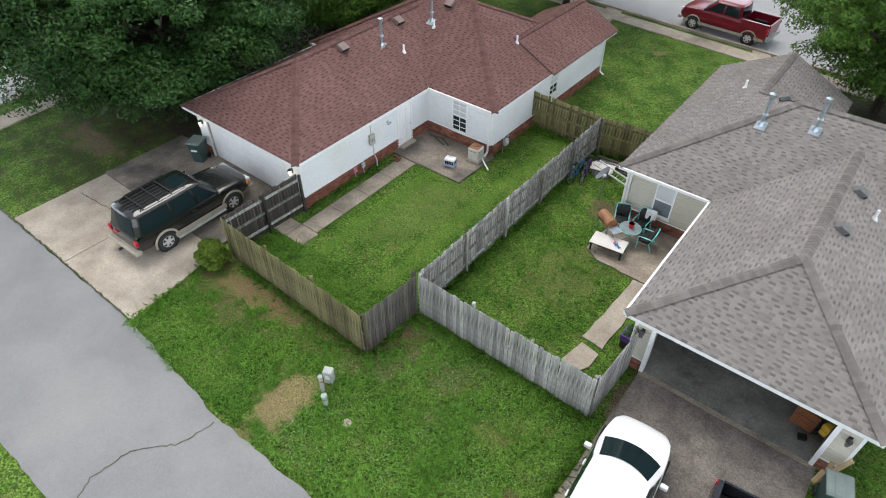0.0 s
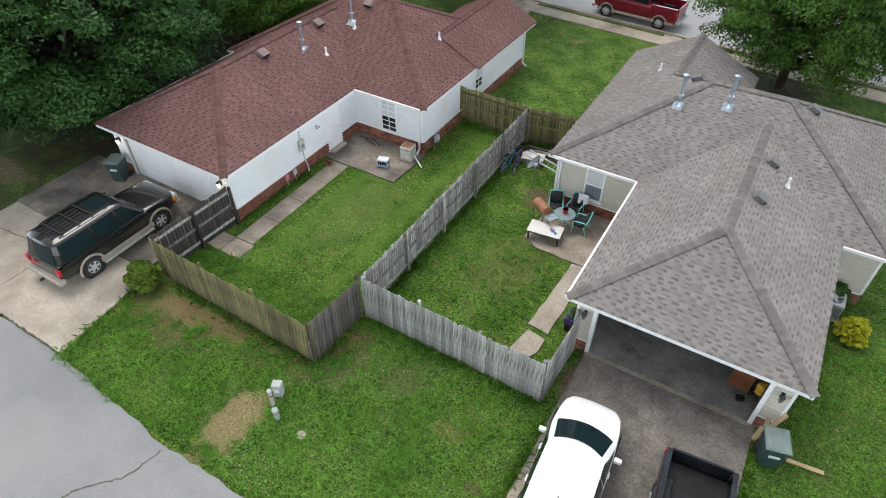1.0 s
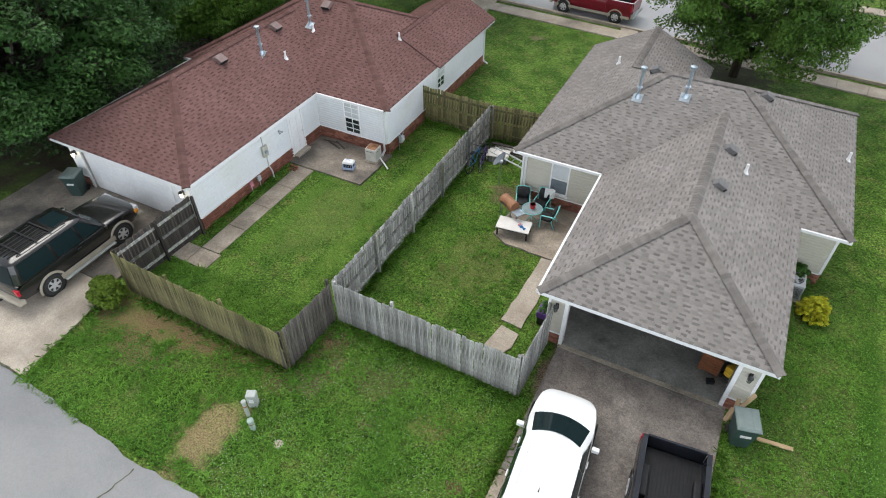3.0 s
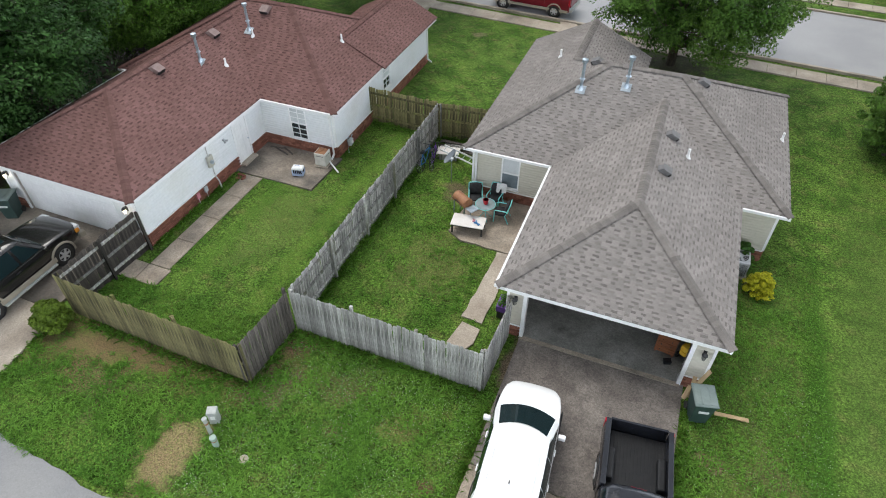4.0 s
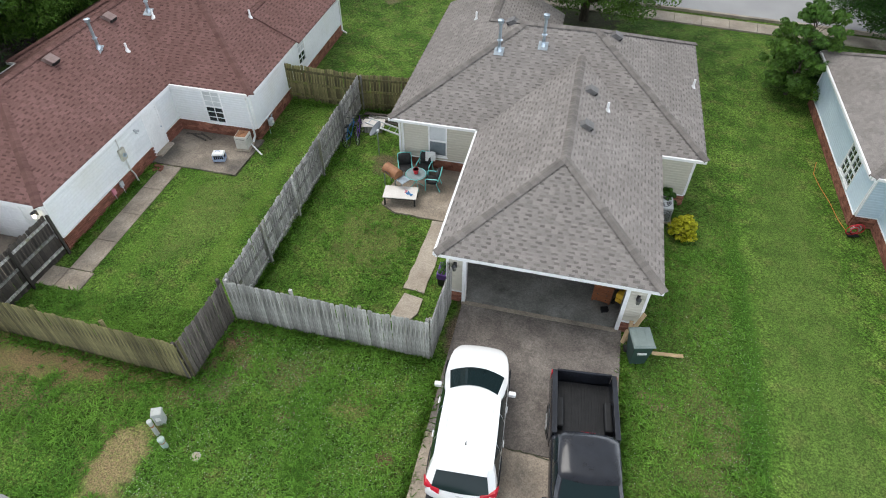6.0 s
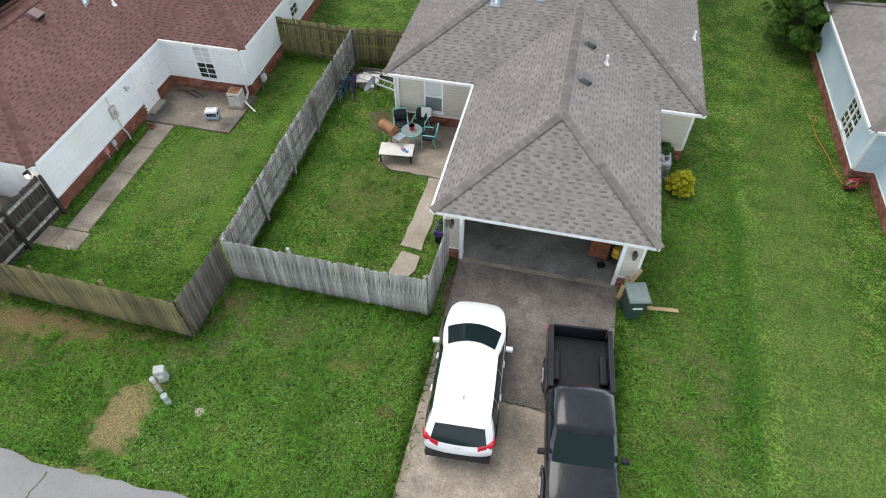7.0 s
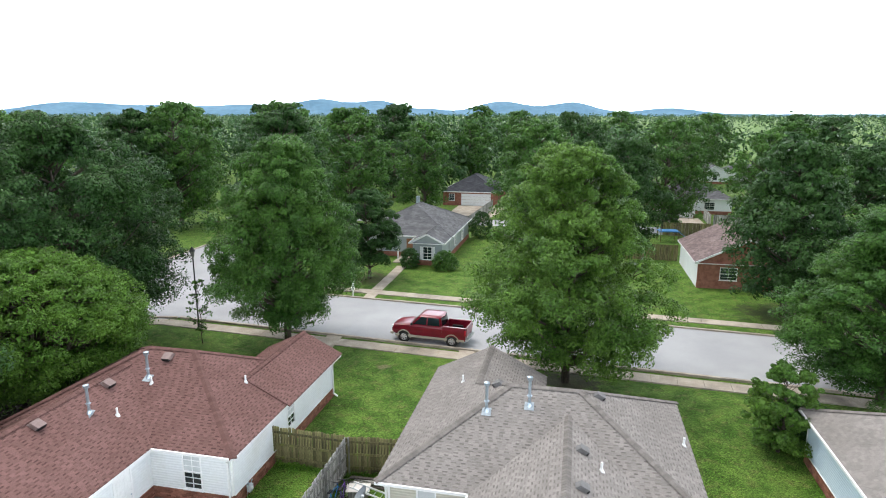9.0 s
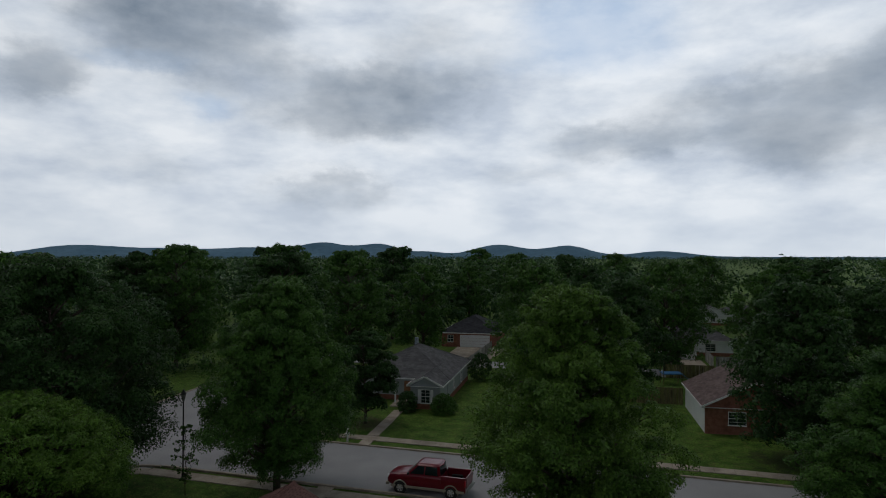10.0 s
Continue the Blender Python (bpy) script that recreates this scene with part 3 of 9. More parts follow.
def paving(name, pts, width, label, bays=1.5, top=0.035, material=None):
    """A concrete footpath of separate bays with open joints."""
    holder = thing(name, (0, 0, 0), 0, label, "pavement", kind="structure")
    rnd = random.Random(len(pts) * 7 + int(width * 100))
    for (x0, y0), (x1, y1) in zip(pts, pts[1:]):
        d = Vector((x1 - x0, y1 - y0))
        n = max(1, round(d.length / bays))
        s = Vector((-d.y, d.x)).normalized() * width / 2
        for k in range(n):
            a = Vector((x0, y0)) + d * (k / n) + d.normalized() * 0.012
            e = Vector((x0, y0)) + d * ((k + 1) / n) - d.normalized() * 0.012
            h = top + rnd.uniform(-0.006, 0.006)
            b = Build()
            q = [a - s, e - s, e + s, a + s]
            b.add([(p.x, p.y, h) for p in q] + [(p.x, p.y, h - 0.12) for p in q], [(0, 1, 2, 3), (0, 4, 5, 1), (1, 5, 6, 2), (2, 6, 7, 3), (3, 7, 4, 0)])
            b.make("paving_slab", material or M_CONCRETE, holder)
    return holder


walkline = [(x, along(x, 36.9)) for x in (-28, -22, -16, -10, -4, 2, 8, 14, 22, 34, 50, 70)]
curve = [(-30.6 + 3.6 * math.cos(a), 35.6 + 3.7 * math.sin(a)) for a in (radians(180), radians(157), radians(135), radians(112), radians(90))]
paving("pavement", [(-33.6, 5.6), (-34.0, 9.5), (-34.2, 14), (-34.25, 22), (-34.25, 34)] + curve + walkline, 1.2, "pale concrete pavement beside the street")
paving("pavement", [(x, along(x, 49.15)) for x in (-27, -20, -10, 0, 10, 20, 34, 50, 70)], 1.15, "pale concrete pavement across the street")
paving("pavement", [(-17.3, 48.2), (-17.6, 60.2)], 1.0, "concrete front path leading to a house", top=0.04)
paving("pavement", [(-16.6, 39.4), (-16.4, 36.0), (-16.9, 31.5)], 1.1, "concrete front path leading to a house", top=0.04)
paving("pavement", [(12.8, 37.2), (12.6, 31.0)], 1.2, "concrete front path leading to a house", top=0.04)
paving("pavement", [(-6.9, 41.0 - 2.2), (-4.2, 31.5)], 1.0, "concrete front path leading to a house", top=0.04)

# driveways, cast in bays
drive_red = thing("driveway", (-21.3, 8, 0), 0, "pale concrete driveway with cracks and joints", "driveway", kind="structure")
for k, (x0, x1, y0, y1) in enumerate(((-25.5, -21.4, 4.05, 8.0), (-21.36, -17.25, 4.05, 8.0), (-25.6, -21.4, 8.03, 11.95), (-21.36, -17.6, 8.03, 11.95))):
    o = [(x0, y0), (x1 + (0.45 if k == 1 else 0), y0), (x1, y1 if k != 1 else y1 - 0.6), (x1, y1), (x0, y1)]
    slab("drive_bay", [(x + 21.3, y - 8) for x, y in o], 0.045 + 0.004 * k, M_CONCRETE if k < 2 else M_CONCRETE_STAINED, "", "", parent=drive_red)
drive_grey = thing("driveway", (0.2, 8, 0), 0, "stained grey concrete driveway darker by the garage", "driveway", kind="structure")
for k, (x0, x1, y0, y1, ma) in enumerate(((-2.42, 2.85, 3.6, 8.0, M_CONCRETE_MID), (-2.4, 2.78, 8.02, 12.88, M_CONCRETE_DARK))):
    slab("drive_bay", [(x - 0.2, y - 8) for x, y in ((x0, y0), (x1, y0), (x1, y1), (x0, y1))], 0.04 + 0.003 * k, ma, "", "", parent=drive_grey)

# garden paths and patios
slab("patio", [(-16.75, 17.2), (-12.9, 17.2), (-12.8, 19.75), (-16.75, 19.75)], 0.035, M_CONCRETE_STAINED, "stained concrete patio slab by the back door", "patio")
paving("garden_path", [(-15.75, 17.15), (-15.7, 11.1)], 0.85, "weathered concrete garden path with moss in its joints", 1.5, 0.012, M_CONCRETE_MID)
paving("garden_path", [(-17.1, 10.65), (-15.15, 10.65)], 0.85, "weathered concrete garden path by the gate", 1.0, 0.012, M_CONCRETE_MID)
slab("patio", [(-6.5, 16.9), (-5.9, 16.55), (-4.5, 16.5), (-2.95, 16.5), (-2.95, 19.6), (-6.4, 19.6)], 0.05, M_CONCRETE_MID, "worn concrete patio slab by the cream wall", "patio", ragged=0.03)
for k, o in enumerate((((-4.5, 12.95), (-3.75, 12.9), (-3.7, 13.8), (-3.8, 16.45), (-4.35, 16.45), (-4.4, 14.6)), ((-4.55, 11.75), (-3.95, 11.6), (-3.7, 12.0), (-3.75, 12.6), (-4.4, 12.75)),
                       ((-4.3, 10.6), (-3.1, 10.6), (-3.2, 11.25), (-4.2, 11.4)))):
    slab("stepping_slab", list(o), 0.03, M_CONCRETE, "irregular pale concrete stepping slab in the grass", "paving", ragged=0.03, seed=k + 3, kind="structure")


def crack(pts, width, z, seed, label, category):
    rnd = random.Random(seed)
    line = []
    for (x0, y0), (x1, y1) in zip(pts, pts[1:]):
        n = max(2, int(math.hypot(x1 - x0, y1 - y0) / 0.12))
        line += [(x0 + (x1 - x0) * k / n + rnd.uniform(-0.035, 0.035), y0 + (y1 - y0) * k / n + rnd.uniform(-0.035, 0.035)) for k in range(n)]
    b = Build()
    ring = []
    for i, (x, y) in enumerate(line):
        x1, y1 = line[min(i + 1, len(line) - 1)]
        x0, y0 = line[max(i - 1, 0)]
        d = Vector((y0 - y1, x1 - x0)).normalized() * width * rnd.uniform(0.3, 0.8)
        ring.append([(x - d.x, y - d.y, z), (x + d.x, y + d.y, z), (x, y, z - 0.02)])
    b.loft(ring, caps=False)
    return tagged(b.make("crack", M_CRACK, None, label), category=category, kind="structure")


crack([(-11.3, 3.4), (-11.5, 2.4), (-12.4, 1.4), (-12.5, 0.3), (-12.0, -0.7)], 0.03, 0.027, 1, "mossy crack across the asphalt lane", "crack")
crack([(-25, 6.6), (-21.5, 6.9), (-19.5, 6.2)], 0.02, 0.062, 3, "thin crack across the concrete driveway", "crack")
crack([(-1.9, 7.98), (-0.6, 8.06), (0.2, 8.0), (1.2, 7.95)], 0.035, 0.056, 4, "weedy joint across the concrete driveway", "crack")
crack([(-27, 4.0), (-22, 4.04), (-17, 4.02)], 0.05, 0.05, 5, "mossy joint between driveway and lane", "crack")


# ---- houses ----
PITCH, EAVE = 0.5, 2.45


def roof_deck(facets, off, shingle, parent):
    """The roof slopes, each a board-thick sheet of its own under the first."""
    first = None
    for pts in facets:
        n = (pts[1] - pts[0]).cross(pts[2] - pts[0]).normalized() * 0.05
        b = Build(off)
        k = len(pts)
        b.add([*pts, *[q - n for q in pts]], [tuple(range(k)), tuple(reversed(range(k, 2 * k)))] + [(i, k + i, k + (i + 1) % k, (i + 1) % k) for i in range(k)])
        o = b.make("roof_slope" if first else "roof", shingle, first or parent)
        first = first or o
    return first


def clip_row(poly, w):
    xs = []
    for (u0, w0), (u1, w1) in zip(poly, poly[1:] + poly[:1]):
        if (w0 <= w < w1) or (w1 <= w < w0):
            xs.append(u0 + (u1 - u0) * (w - w0) / (w1 - w0))
    return (min(xs), max(xs)) if len(xs) >= 2 else None


def shingle_facet(b, deck, pts, rnd, course=0.138, tab=0.18, pieces=None, keep=None, low=None):
    """Courses of overlapping tabs over one roof slope; pts begins with the eave, left to right seen from outside."""
    p = [Vector(q) for q in pts]
    u = (p[1] - p[0]).normalized()
    n = u.cross(p[2] - p[0]).normalized()
    w = n.cross(u)
    flat = [((q - p[0]).dot(u), (q - p[0]).dot(w)) for q in p]
    top = max(q[1] for q in flat)
    deck.append([q - n * 0.004 for q in p])
    k = 0
    while k * course < top - 0.02:
        w0, w1 = k * course + 1e-4, min((k + 1) * course + 0.02, top - 1e-4)
        r0, r1 = clip_row(flat, w0), clip_row(flat, w1)
        if not r0:
            break
        r1 = r1 or (sum(r0) / 2, sum(r0) / 2)
        s = min(r0[0], r1[0]) - rnd.uniform(0, tab)
        end = max(r0[1], r1[1])
        tooth = rnd.random() < 0.5
        while s < end:
            t = s + tab * (rnd.uniform(0.8, 1.5) if tooth else rnd.uniform(0.7, 1.2))
            g = 0.0012
            a0, c0 = max(s + g, r0[0]), min(t - g, r0[1])
            a1, c1 = max(s + g, r1[0]), min(t - g, r1[1])
            lift = (0.011 if tooth else 0.007) + rnd.uniform(0, 0.003)
            if c0 > a0 or c1 > a1:
                c0, c1 = max(c0, a0), max(c1, a1)
                full = a0 == s + g and a1 == a0 and c0 == t - g and c1 == c0
                q = lambda uu, ww, h: p[0] + u * uu + w * ww + n * h
                if pieces is not None and tooth and full and keep(q(a0, w0, 0)):
                    m = Matrix((u, w, n)).transposed().to_4x4()
                    m.translation = q(a0, w0, 0)
                    pieces.append((m, (c0 - a0, w1 - w0, lift)))
                else:
                    if tooth or low is None:
                        b.add([q(a0, w0, 0), q(c0, w0, 0), q(c0, w0, lift), q(a0, w0, lift), q(c1, w1, 0.006), q(a1, w1, 0.006)],
                              [(0, 1, 2, 3), (3, 2, 4, 5), (1, 4, 2), (0, 3, 5)])
                    else:
                        # the laminate's cut-out: a recessed strip with painted shade under a plain upper part
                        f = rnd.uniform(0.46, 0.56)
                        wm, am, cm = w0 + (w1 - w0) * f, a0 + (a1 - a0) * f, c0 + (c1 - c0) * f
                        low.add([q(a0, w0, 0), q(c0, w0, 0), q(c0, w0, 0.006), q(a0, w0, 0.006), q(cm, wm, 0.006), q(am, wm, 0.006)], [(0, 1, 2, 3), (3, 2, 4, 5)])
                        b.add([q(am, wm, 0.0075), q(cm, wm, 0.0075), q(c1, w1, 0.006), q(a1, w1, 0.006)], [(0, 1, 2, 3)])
            s = t
            tooth = not tooth
        k += 1


def ridge_caps(b, a, c, rnd, width=0.31):
    a, c = Vector(a), Vector(c)
    d = (c - a).normalized()
    s = d.cross(Vector((0, 0, 1))).normalized()
    up = s.cross(d)
    n = int((c - a).length / 0.15)
    for k in range(n):
        p, e = a + d * (c - a).length * k / n, a + d * ((c - a).length * (k + 1) / n + 0.03)
        h = 0.055 + rnd.uniform(0, 0.006)
        dn = up * (0.075 if abs(d.z) < 0.05 else 0.052)
        b.add([p - s * width / 2 - dn + up * h, p + up * (h + 0.012), p + s * width / 2 - dn + up * h, e - s * width / 2 - dn + up * (h - 0.012), e + up * h, e + s * width / 2 - dn + up * (h - 0.012),
               p - s * width / 2 - dn, p + s * width / 2 - dn, p],
              [(0, 3, 4, 1), (1, 4, 5, 2), (6, 0, 1, 8), (8, 1, 2, 7)])


def lap_siding(b, a, c, z0, z1, out, board=0.115, holes=()):
    """Clapboards on a wall from a to c (plan), out the way it faces; holes are (from, to, bottom, top) along it."""
    a, c, out = Vector((*a, 0)), Vector((*c, 0)), Vector((*out, 0))
    d = (c - a).normalized()
    length = (c - a).length
    n = round((z1 - z0) / board)
    for k in range(n):
        h0, h1 = z0 + (z1 - z0) * k / n, z0 + (z1 - z0) * (k + 1) / n
        spans = [(0.0, length)]
        for s, t, lo, hi in holes:
            if h0 < hi - 0.01 and h1 > lo + 0.01:
                spans = [x for p, q in spans for x in ((p, min(q, s)), (max(p, t), q)) if x[1] - x[0] > 0.01]
        for s, t in spans:
            p, q = a + d * s, a + d * t
            lo, hi = out * 0.036, out * 0.008
            up0, up1 = Vector((0, 0, h0)), Vector((0, 0, h1))
            upm = Vector((0, 0, h0 + (h1 - h0) * 0.72))
            b.add([p + up0 + lo, q + up0 + lo, q + upm + lo * 0.92, p + upm + lo * 0.92, q + up1 + hi, p + up1 + hi, p + up0, q + up0], [(0, 1, 2, 3), (3, 2, 4, 5), (6, 7, 1, 0)])


def brick_face(b, mortar, a, c, z0, z1, out, rnd, pieces=None, holes=()):
    """Bricks in stretcher bond proud of a mortar bed, with a sill course on top."""
    a, c, out = Vector((*a, 0)), Vector((*c, 0)), Vector((*out, 0))
    d = (c - a).normalized()
    length = (c - a).length
    k, h = 0, z0
    mortar.add([a + out * 0.045 + Vector((0, 0, z0)), c + out * 0.045 + Vector((0, 0, z0)), c + out * 0.045 + Vector((0, 0, z1)), a + out * 0.045 + Vector((0, 0, z1)), a + Vector((0, 0, z1)), c + Vector((0, 0, z1))],
               [(0, 1, 2, 3), (3, 2, 5, 4)])
    while h < z1 - 0.03:
        s = -0.105 if k % 2 else 0.0
        while s < length:
            p, q = max(s, 0), min(s + 0.2, length)
            if q - p > 0.03 and not any(p < hi and q > lo for lo, hi in holes):
                o = 0.055 + rnd.uniform(0, 0.006)
                top = min(h + 0.062, z1)
                x0, x1 = a + d * p, a + d * q
                if pieces is not None and q - p > 0.19 and top - h > 0.06 and len(pieces) < 290:
                    m = Matrix((d, out, Vector((0, 0, 1)))).transposed().to_4x4()
                    m.translation = x0 + Vector((0, 0, h))
                    pieces.append(m)
                else:
                    V = lambda x, oo, zz: x + out * oo + Vector((0, 0, zz))
                    b.add([V(x0, o, h), V(x1, o, h), V(x1, o, top), V(x0, o, top), V(x0, 0, h), V(x1, 0, h), V(x1, 0, top), V(x0, 0, top)],
                          [(0, 1, 2, 3), (3, 2, 6, 7), (4, 5, 1, 0), (4, 0, 3, 7), (1, 5, 6, 2)])
            s += 0.211
        h += 0.073
        k += 1


def window(parent, at, facing, w, h, label, lights=(2, 3), material=None, blind=True):
    """A sash window: frame, sill, panes and blind. at: middle of its sill on the wall; facing: degrees, 0 looks south."""
    hold = thing("window", at, facing, "", "")
    hold.matrix_world = parent.matrix_world.inverted() @ pose(*at, 0, 0, facing)
    hold.parent = parent
    tagged(hold, label)
    fr = Build()
    t = 0.055
    fr.box(-w / 2, -w / 2 + t, -0.05, 0.03, 0, h).box(w / 2 - t, w / 2, -0.05, 0.03, 0, h)
    fr.box(-w / 2 + t, w / 2 - t, -0.05, 0.03, h - t, h).box(-w / 2 + t, w / 2 - t, -0.05, 0.03, 0, t)
    fr.box(-w / 2 + t, w / 2 - t, -0.045, 0.02, h / 2 - 0.03, h / 2 + 0.03)
    fr.make("frame", M_WHITE_TRIM, hold)
    Build().box(-w / 2 - 0.04, w / 2 + 0.04, -0.09, 0.0, -0.05, -0.002).make("sill", M_WHITE_TRIM, hold)
    g = Build()
    cols, rows = lights
    if cols * rows > 1:
        for i in range(1, cols):
            x = -w / 2 + w * i / cols
            g.box(x - 0.012, x + 0.012, -0.03, 0.0, t, h - t)
        for j in range(1, rows * 2):
            if j == rows:
                continue
            z = h * j / (rows * 2)
            g.box(-w / 2 + t, w / 2 - t, -0.028, 0.0, z - 0.012, z + 0.012)
        g.make("glazing_bars", M_WHITE_TRIM, hold)
    for z0, z1 in ((t, h / 2 - 0.03), (h / 2 + 0.03, h - t)):
        Build().box(-w / 2 + t, w / 2 - t, -0.006, 0.0, z0, z1).make("pane", material or M_GLASS, hold)
    if blind:
        Build().box(-w / 2 + t, w / 2 - t, -0.013, -0.0085, h / 2 + 0.035, h - t).make("blind", M_BLINDS, hold, "pale drawn blind")
    # a second blind, added for the grey-blue tone of the lower pane
    if blind and cols * rows == 1:
        Build().box(-w / 2 + t, w / 2 - t, -0.012, -0.0085, t + 0.005, h / 2 - 0.035).make("insect_screen", M_LOWER_BLIND, hold, "added blue-grey blind over the lower pane")
    return hold


def local(parent, ob):
    """Keep ob where it stands in the world under parent."""
    m = ob.matrix_world.copy()
    ob.parent = parent
    ob.matrix_world = m
    return ob


def roof_vent(parent, at, slope, label="grey metal roof vent", material=None):
    """A slant-backed box vent. slope: the direction downhill, in degrees of heading from south."""
    h = Build()
    h.add([(-0.19, -0.2, 0.0), (0.19, -0.2, 0.0), (0.19, 0.24, 0.0), (-0.19, 0.24, 0.0), (-0.19, -0.27, 0.2), (0.19, -0.27, 0.2), (0.16, 0.1, 0.17), (-0.16, 0.1, 0.17)],
          [(4, 5, 6, 7), (0, 1, 5, 4), (1, 2, 6, 5), (2, 3, 7, 6), (3, 0, 4, 7)])
    h.box(-0.205, 0.205, -0.29, 0.12, 0.19, 0.205)
    o = h.make("roof_vent", material or M_VENT, None, label)
    o.parent = parent
    o.matrix_local = parent.matrix_world.inverted() @ pose(*at, 0, 0, slope) @ pose(0, 0, 0, math.degrees(math.atan(PITCH)))
    # a black block stands for the shade inside the vent's mouth
    Build().box(-0.18, 0.18, -0.3, -0.2, 0.032, 0.185).make("vent_mouth", M_BLACK_PLASTIC, o, "black block painted as the shade of the vent opening")
    return o


def flue(parent, at, height=1.15, r=0.062):
    """A galvanised flue with a storm collar, cone flashing and cap."""
    b = Build()
    b.tube([(0, 0, -0.3), (0, 0, height)], r, 14)
    b.tube([(0, 0, -0.1), (0, 0, 0.16)], [0.15, r + 0.005], 14)
    b.tube([(0, 0, 0.45), (0, 0, 0.5)], [r + 0.05, r], 14)
    b.tube([(0, 0, height - 0.02), (0, 0, height + 0.1), (0, 0, height + 0.14)], [r + 0.05, r + 0.06, 0.02], 14)
    o = b.make("flue", M_GALV, None, "galvanised metal flue with cap", smooth=True)
    o.parent = parent
    o.matrix_local = parent.matrix_world.inverted() @ pose(*at)
    pl = Build().box(-0.19, 0.19, -0.24, 0.16, 0.03, 0.04).make("flashing", M_FLASHING, o)
    pl.matrix_local = pose(0, 0, 0, math.degrees(math.atan(PITCH)))
    return o


def plumbing_vent(parent, at):
    b = Build().tube([(0, 0, -0.2), (0, 0, 0.34)], 0.045, 10)
    b.tube([(0, 0, -0.05), (0, 0, 0.1)], [0.12, 0.05], 10)
    o = b.make("vent_pipe", M_WHITE_TRIM, None, "white plastic vent pipe", smooth=True)
    o.parent = parent
    o.matrix_local = parent.matrix_world.inverted() @ pose(*at)
    return o


M_CAP_GREY = mat("grey_ridge_shingle", (0.152, 0.137, 0.127), (0.192, 0.174, 0.161), 2.5, 0.95, fine=60, fine_amount=0.2, island=0.16, bump=0.4, spec=0.2)
M_CAP_RED = mat("red_brown_ridge_shingle", (0.118, 0.062, 0.055), (0.145, 0.078, 0.069), 2.5, 0.95, fine=60, fine_amount=0.2, island=0.16, bump=0.4, spec=0.2)
M_FLASHING = mat("dull_lead_flashing", (0.24, 0.28, 0.31), (0.32, 0.36, 0.39), 5, 0.55, metal=0.3, fine=30, fine_amount=0.15)
M_VENT = mat("painted_vent", (0.105, 0.1, 0.1), (0.14, 0.135, 0.135), 5, 0.6, fine=30, fine_amount=0.1)
M_VENT_RED = mat("brown_painted_vent", (0.17, 0.115, 0.105), (0.22, 0.155, 0.145), 5, 0.6, fine=30, fine_amount=0.1)
M_LOWER_BLIND = mat("lower_blind_cloth", (0.13, 0.16, 0.18), (0.17, 0.2, 0.22), 3, 0.5, fine=60, fine_amount=0.15, bump=0)
M_METER = mat("meter_box_paint", (0.42, 0.4, 0.34), (0.52, 0.5, 0.44), 5, 0.5, fine=30, fine_amount=0.1)
M_CONDUIT = mat("conduit", (0.5, 0.5, 0.48), (0.6, 0.6, 0.58), 5, 0.4, fine=30, fine_amount=0.1)
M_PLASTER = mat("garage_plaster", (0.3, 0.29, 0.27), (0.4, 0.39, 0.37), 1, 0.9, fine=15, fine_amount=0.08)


def at_slope(d, extra=0.0):
    """Height of a roof slope at d metres in from its eave."""
    return EAVE + PITCH * d + extra


def fascia(parent, a, c, out, drop=0.16, name="fascia", material=None, gutter=True):
    """Fascia board with a gutter lip along an eave."""
    b = Build(parent.matrix_world.translation)
    a, c, o = Vector((*a, EAVE)), Vector((*c, EAVE)), Vector((*out, 0))
    d = (c - a).normalized()
    m = a - o * 0.02 - d * 0.0
    b.bar(a - Vector((0, 0, drop / 2 - 0.01)) - o * 0.03, c - Vector((0, 0, drop / 2 - 0.01)) - o * 0.03, 0.04, drop)
    if gutter:
        b.bar(a + o * 0.035 - Vector((0, 0, 0.045)), c + o * 0.035 - Vector((0, 0, 0.045)), 0.08, 0.1)
    return b.make(name, material or M_WHITE_TRIM, parent)


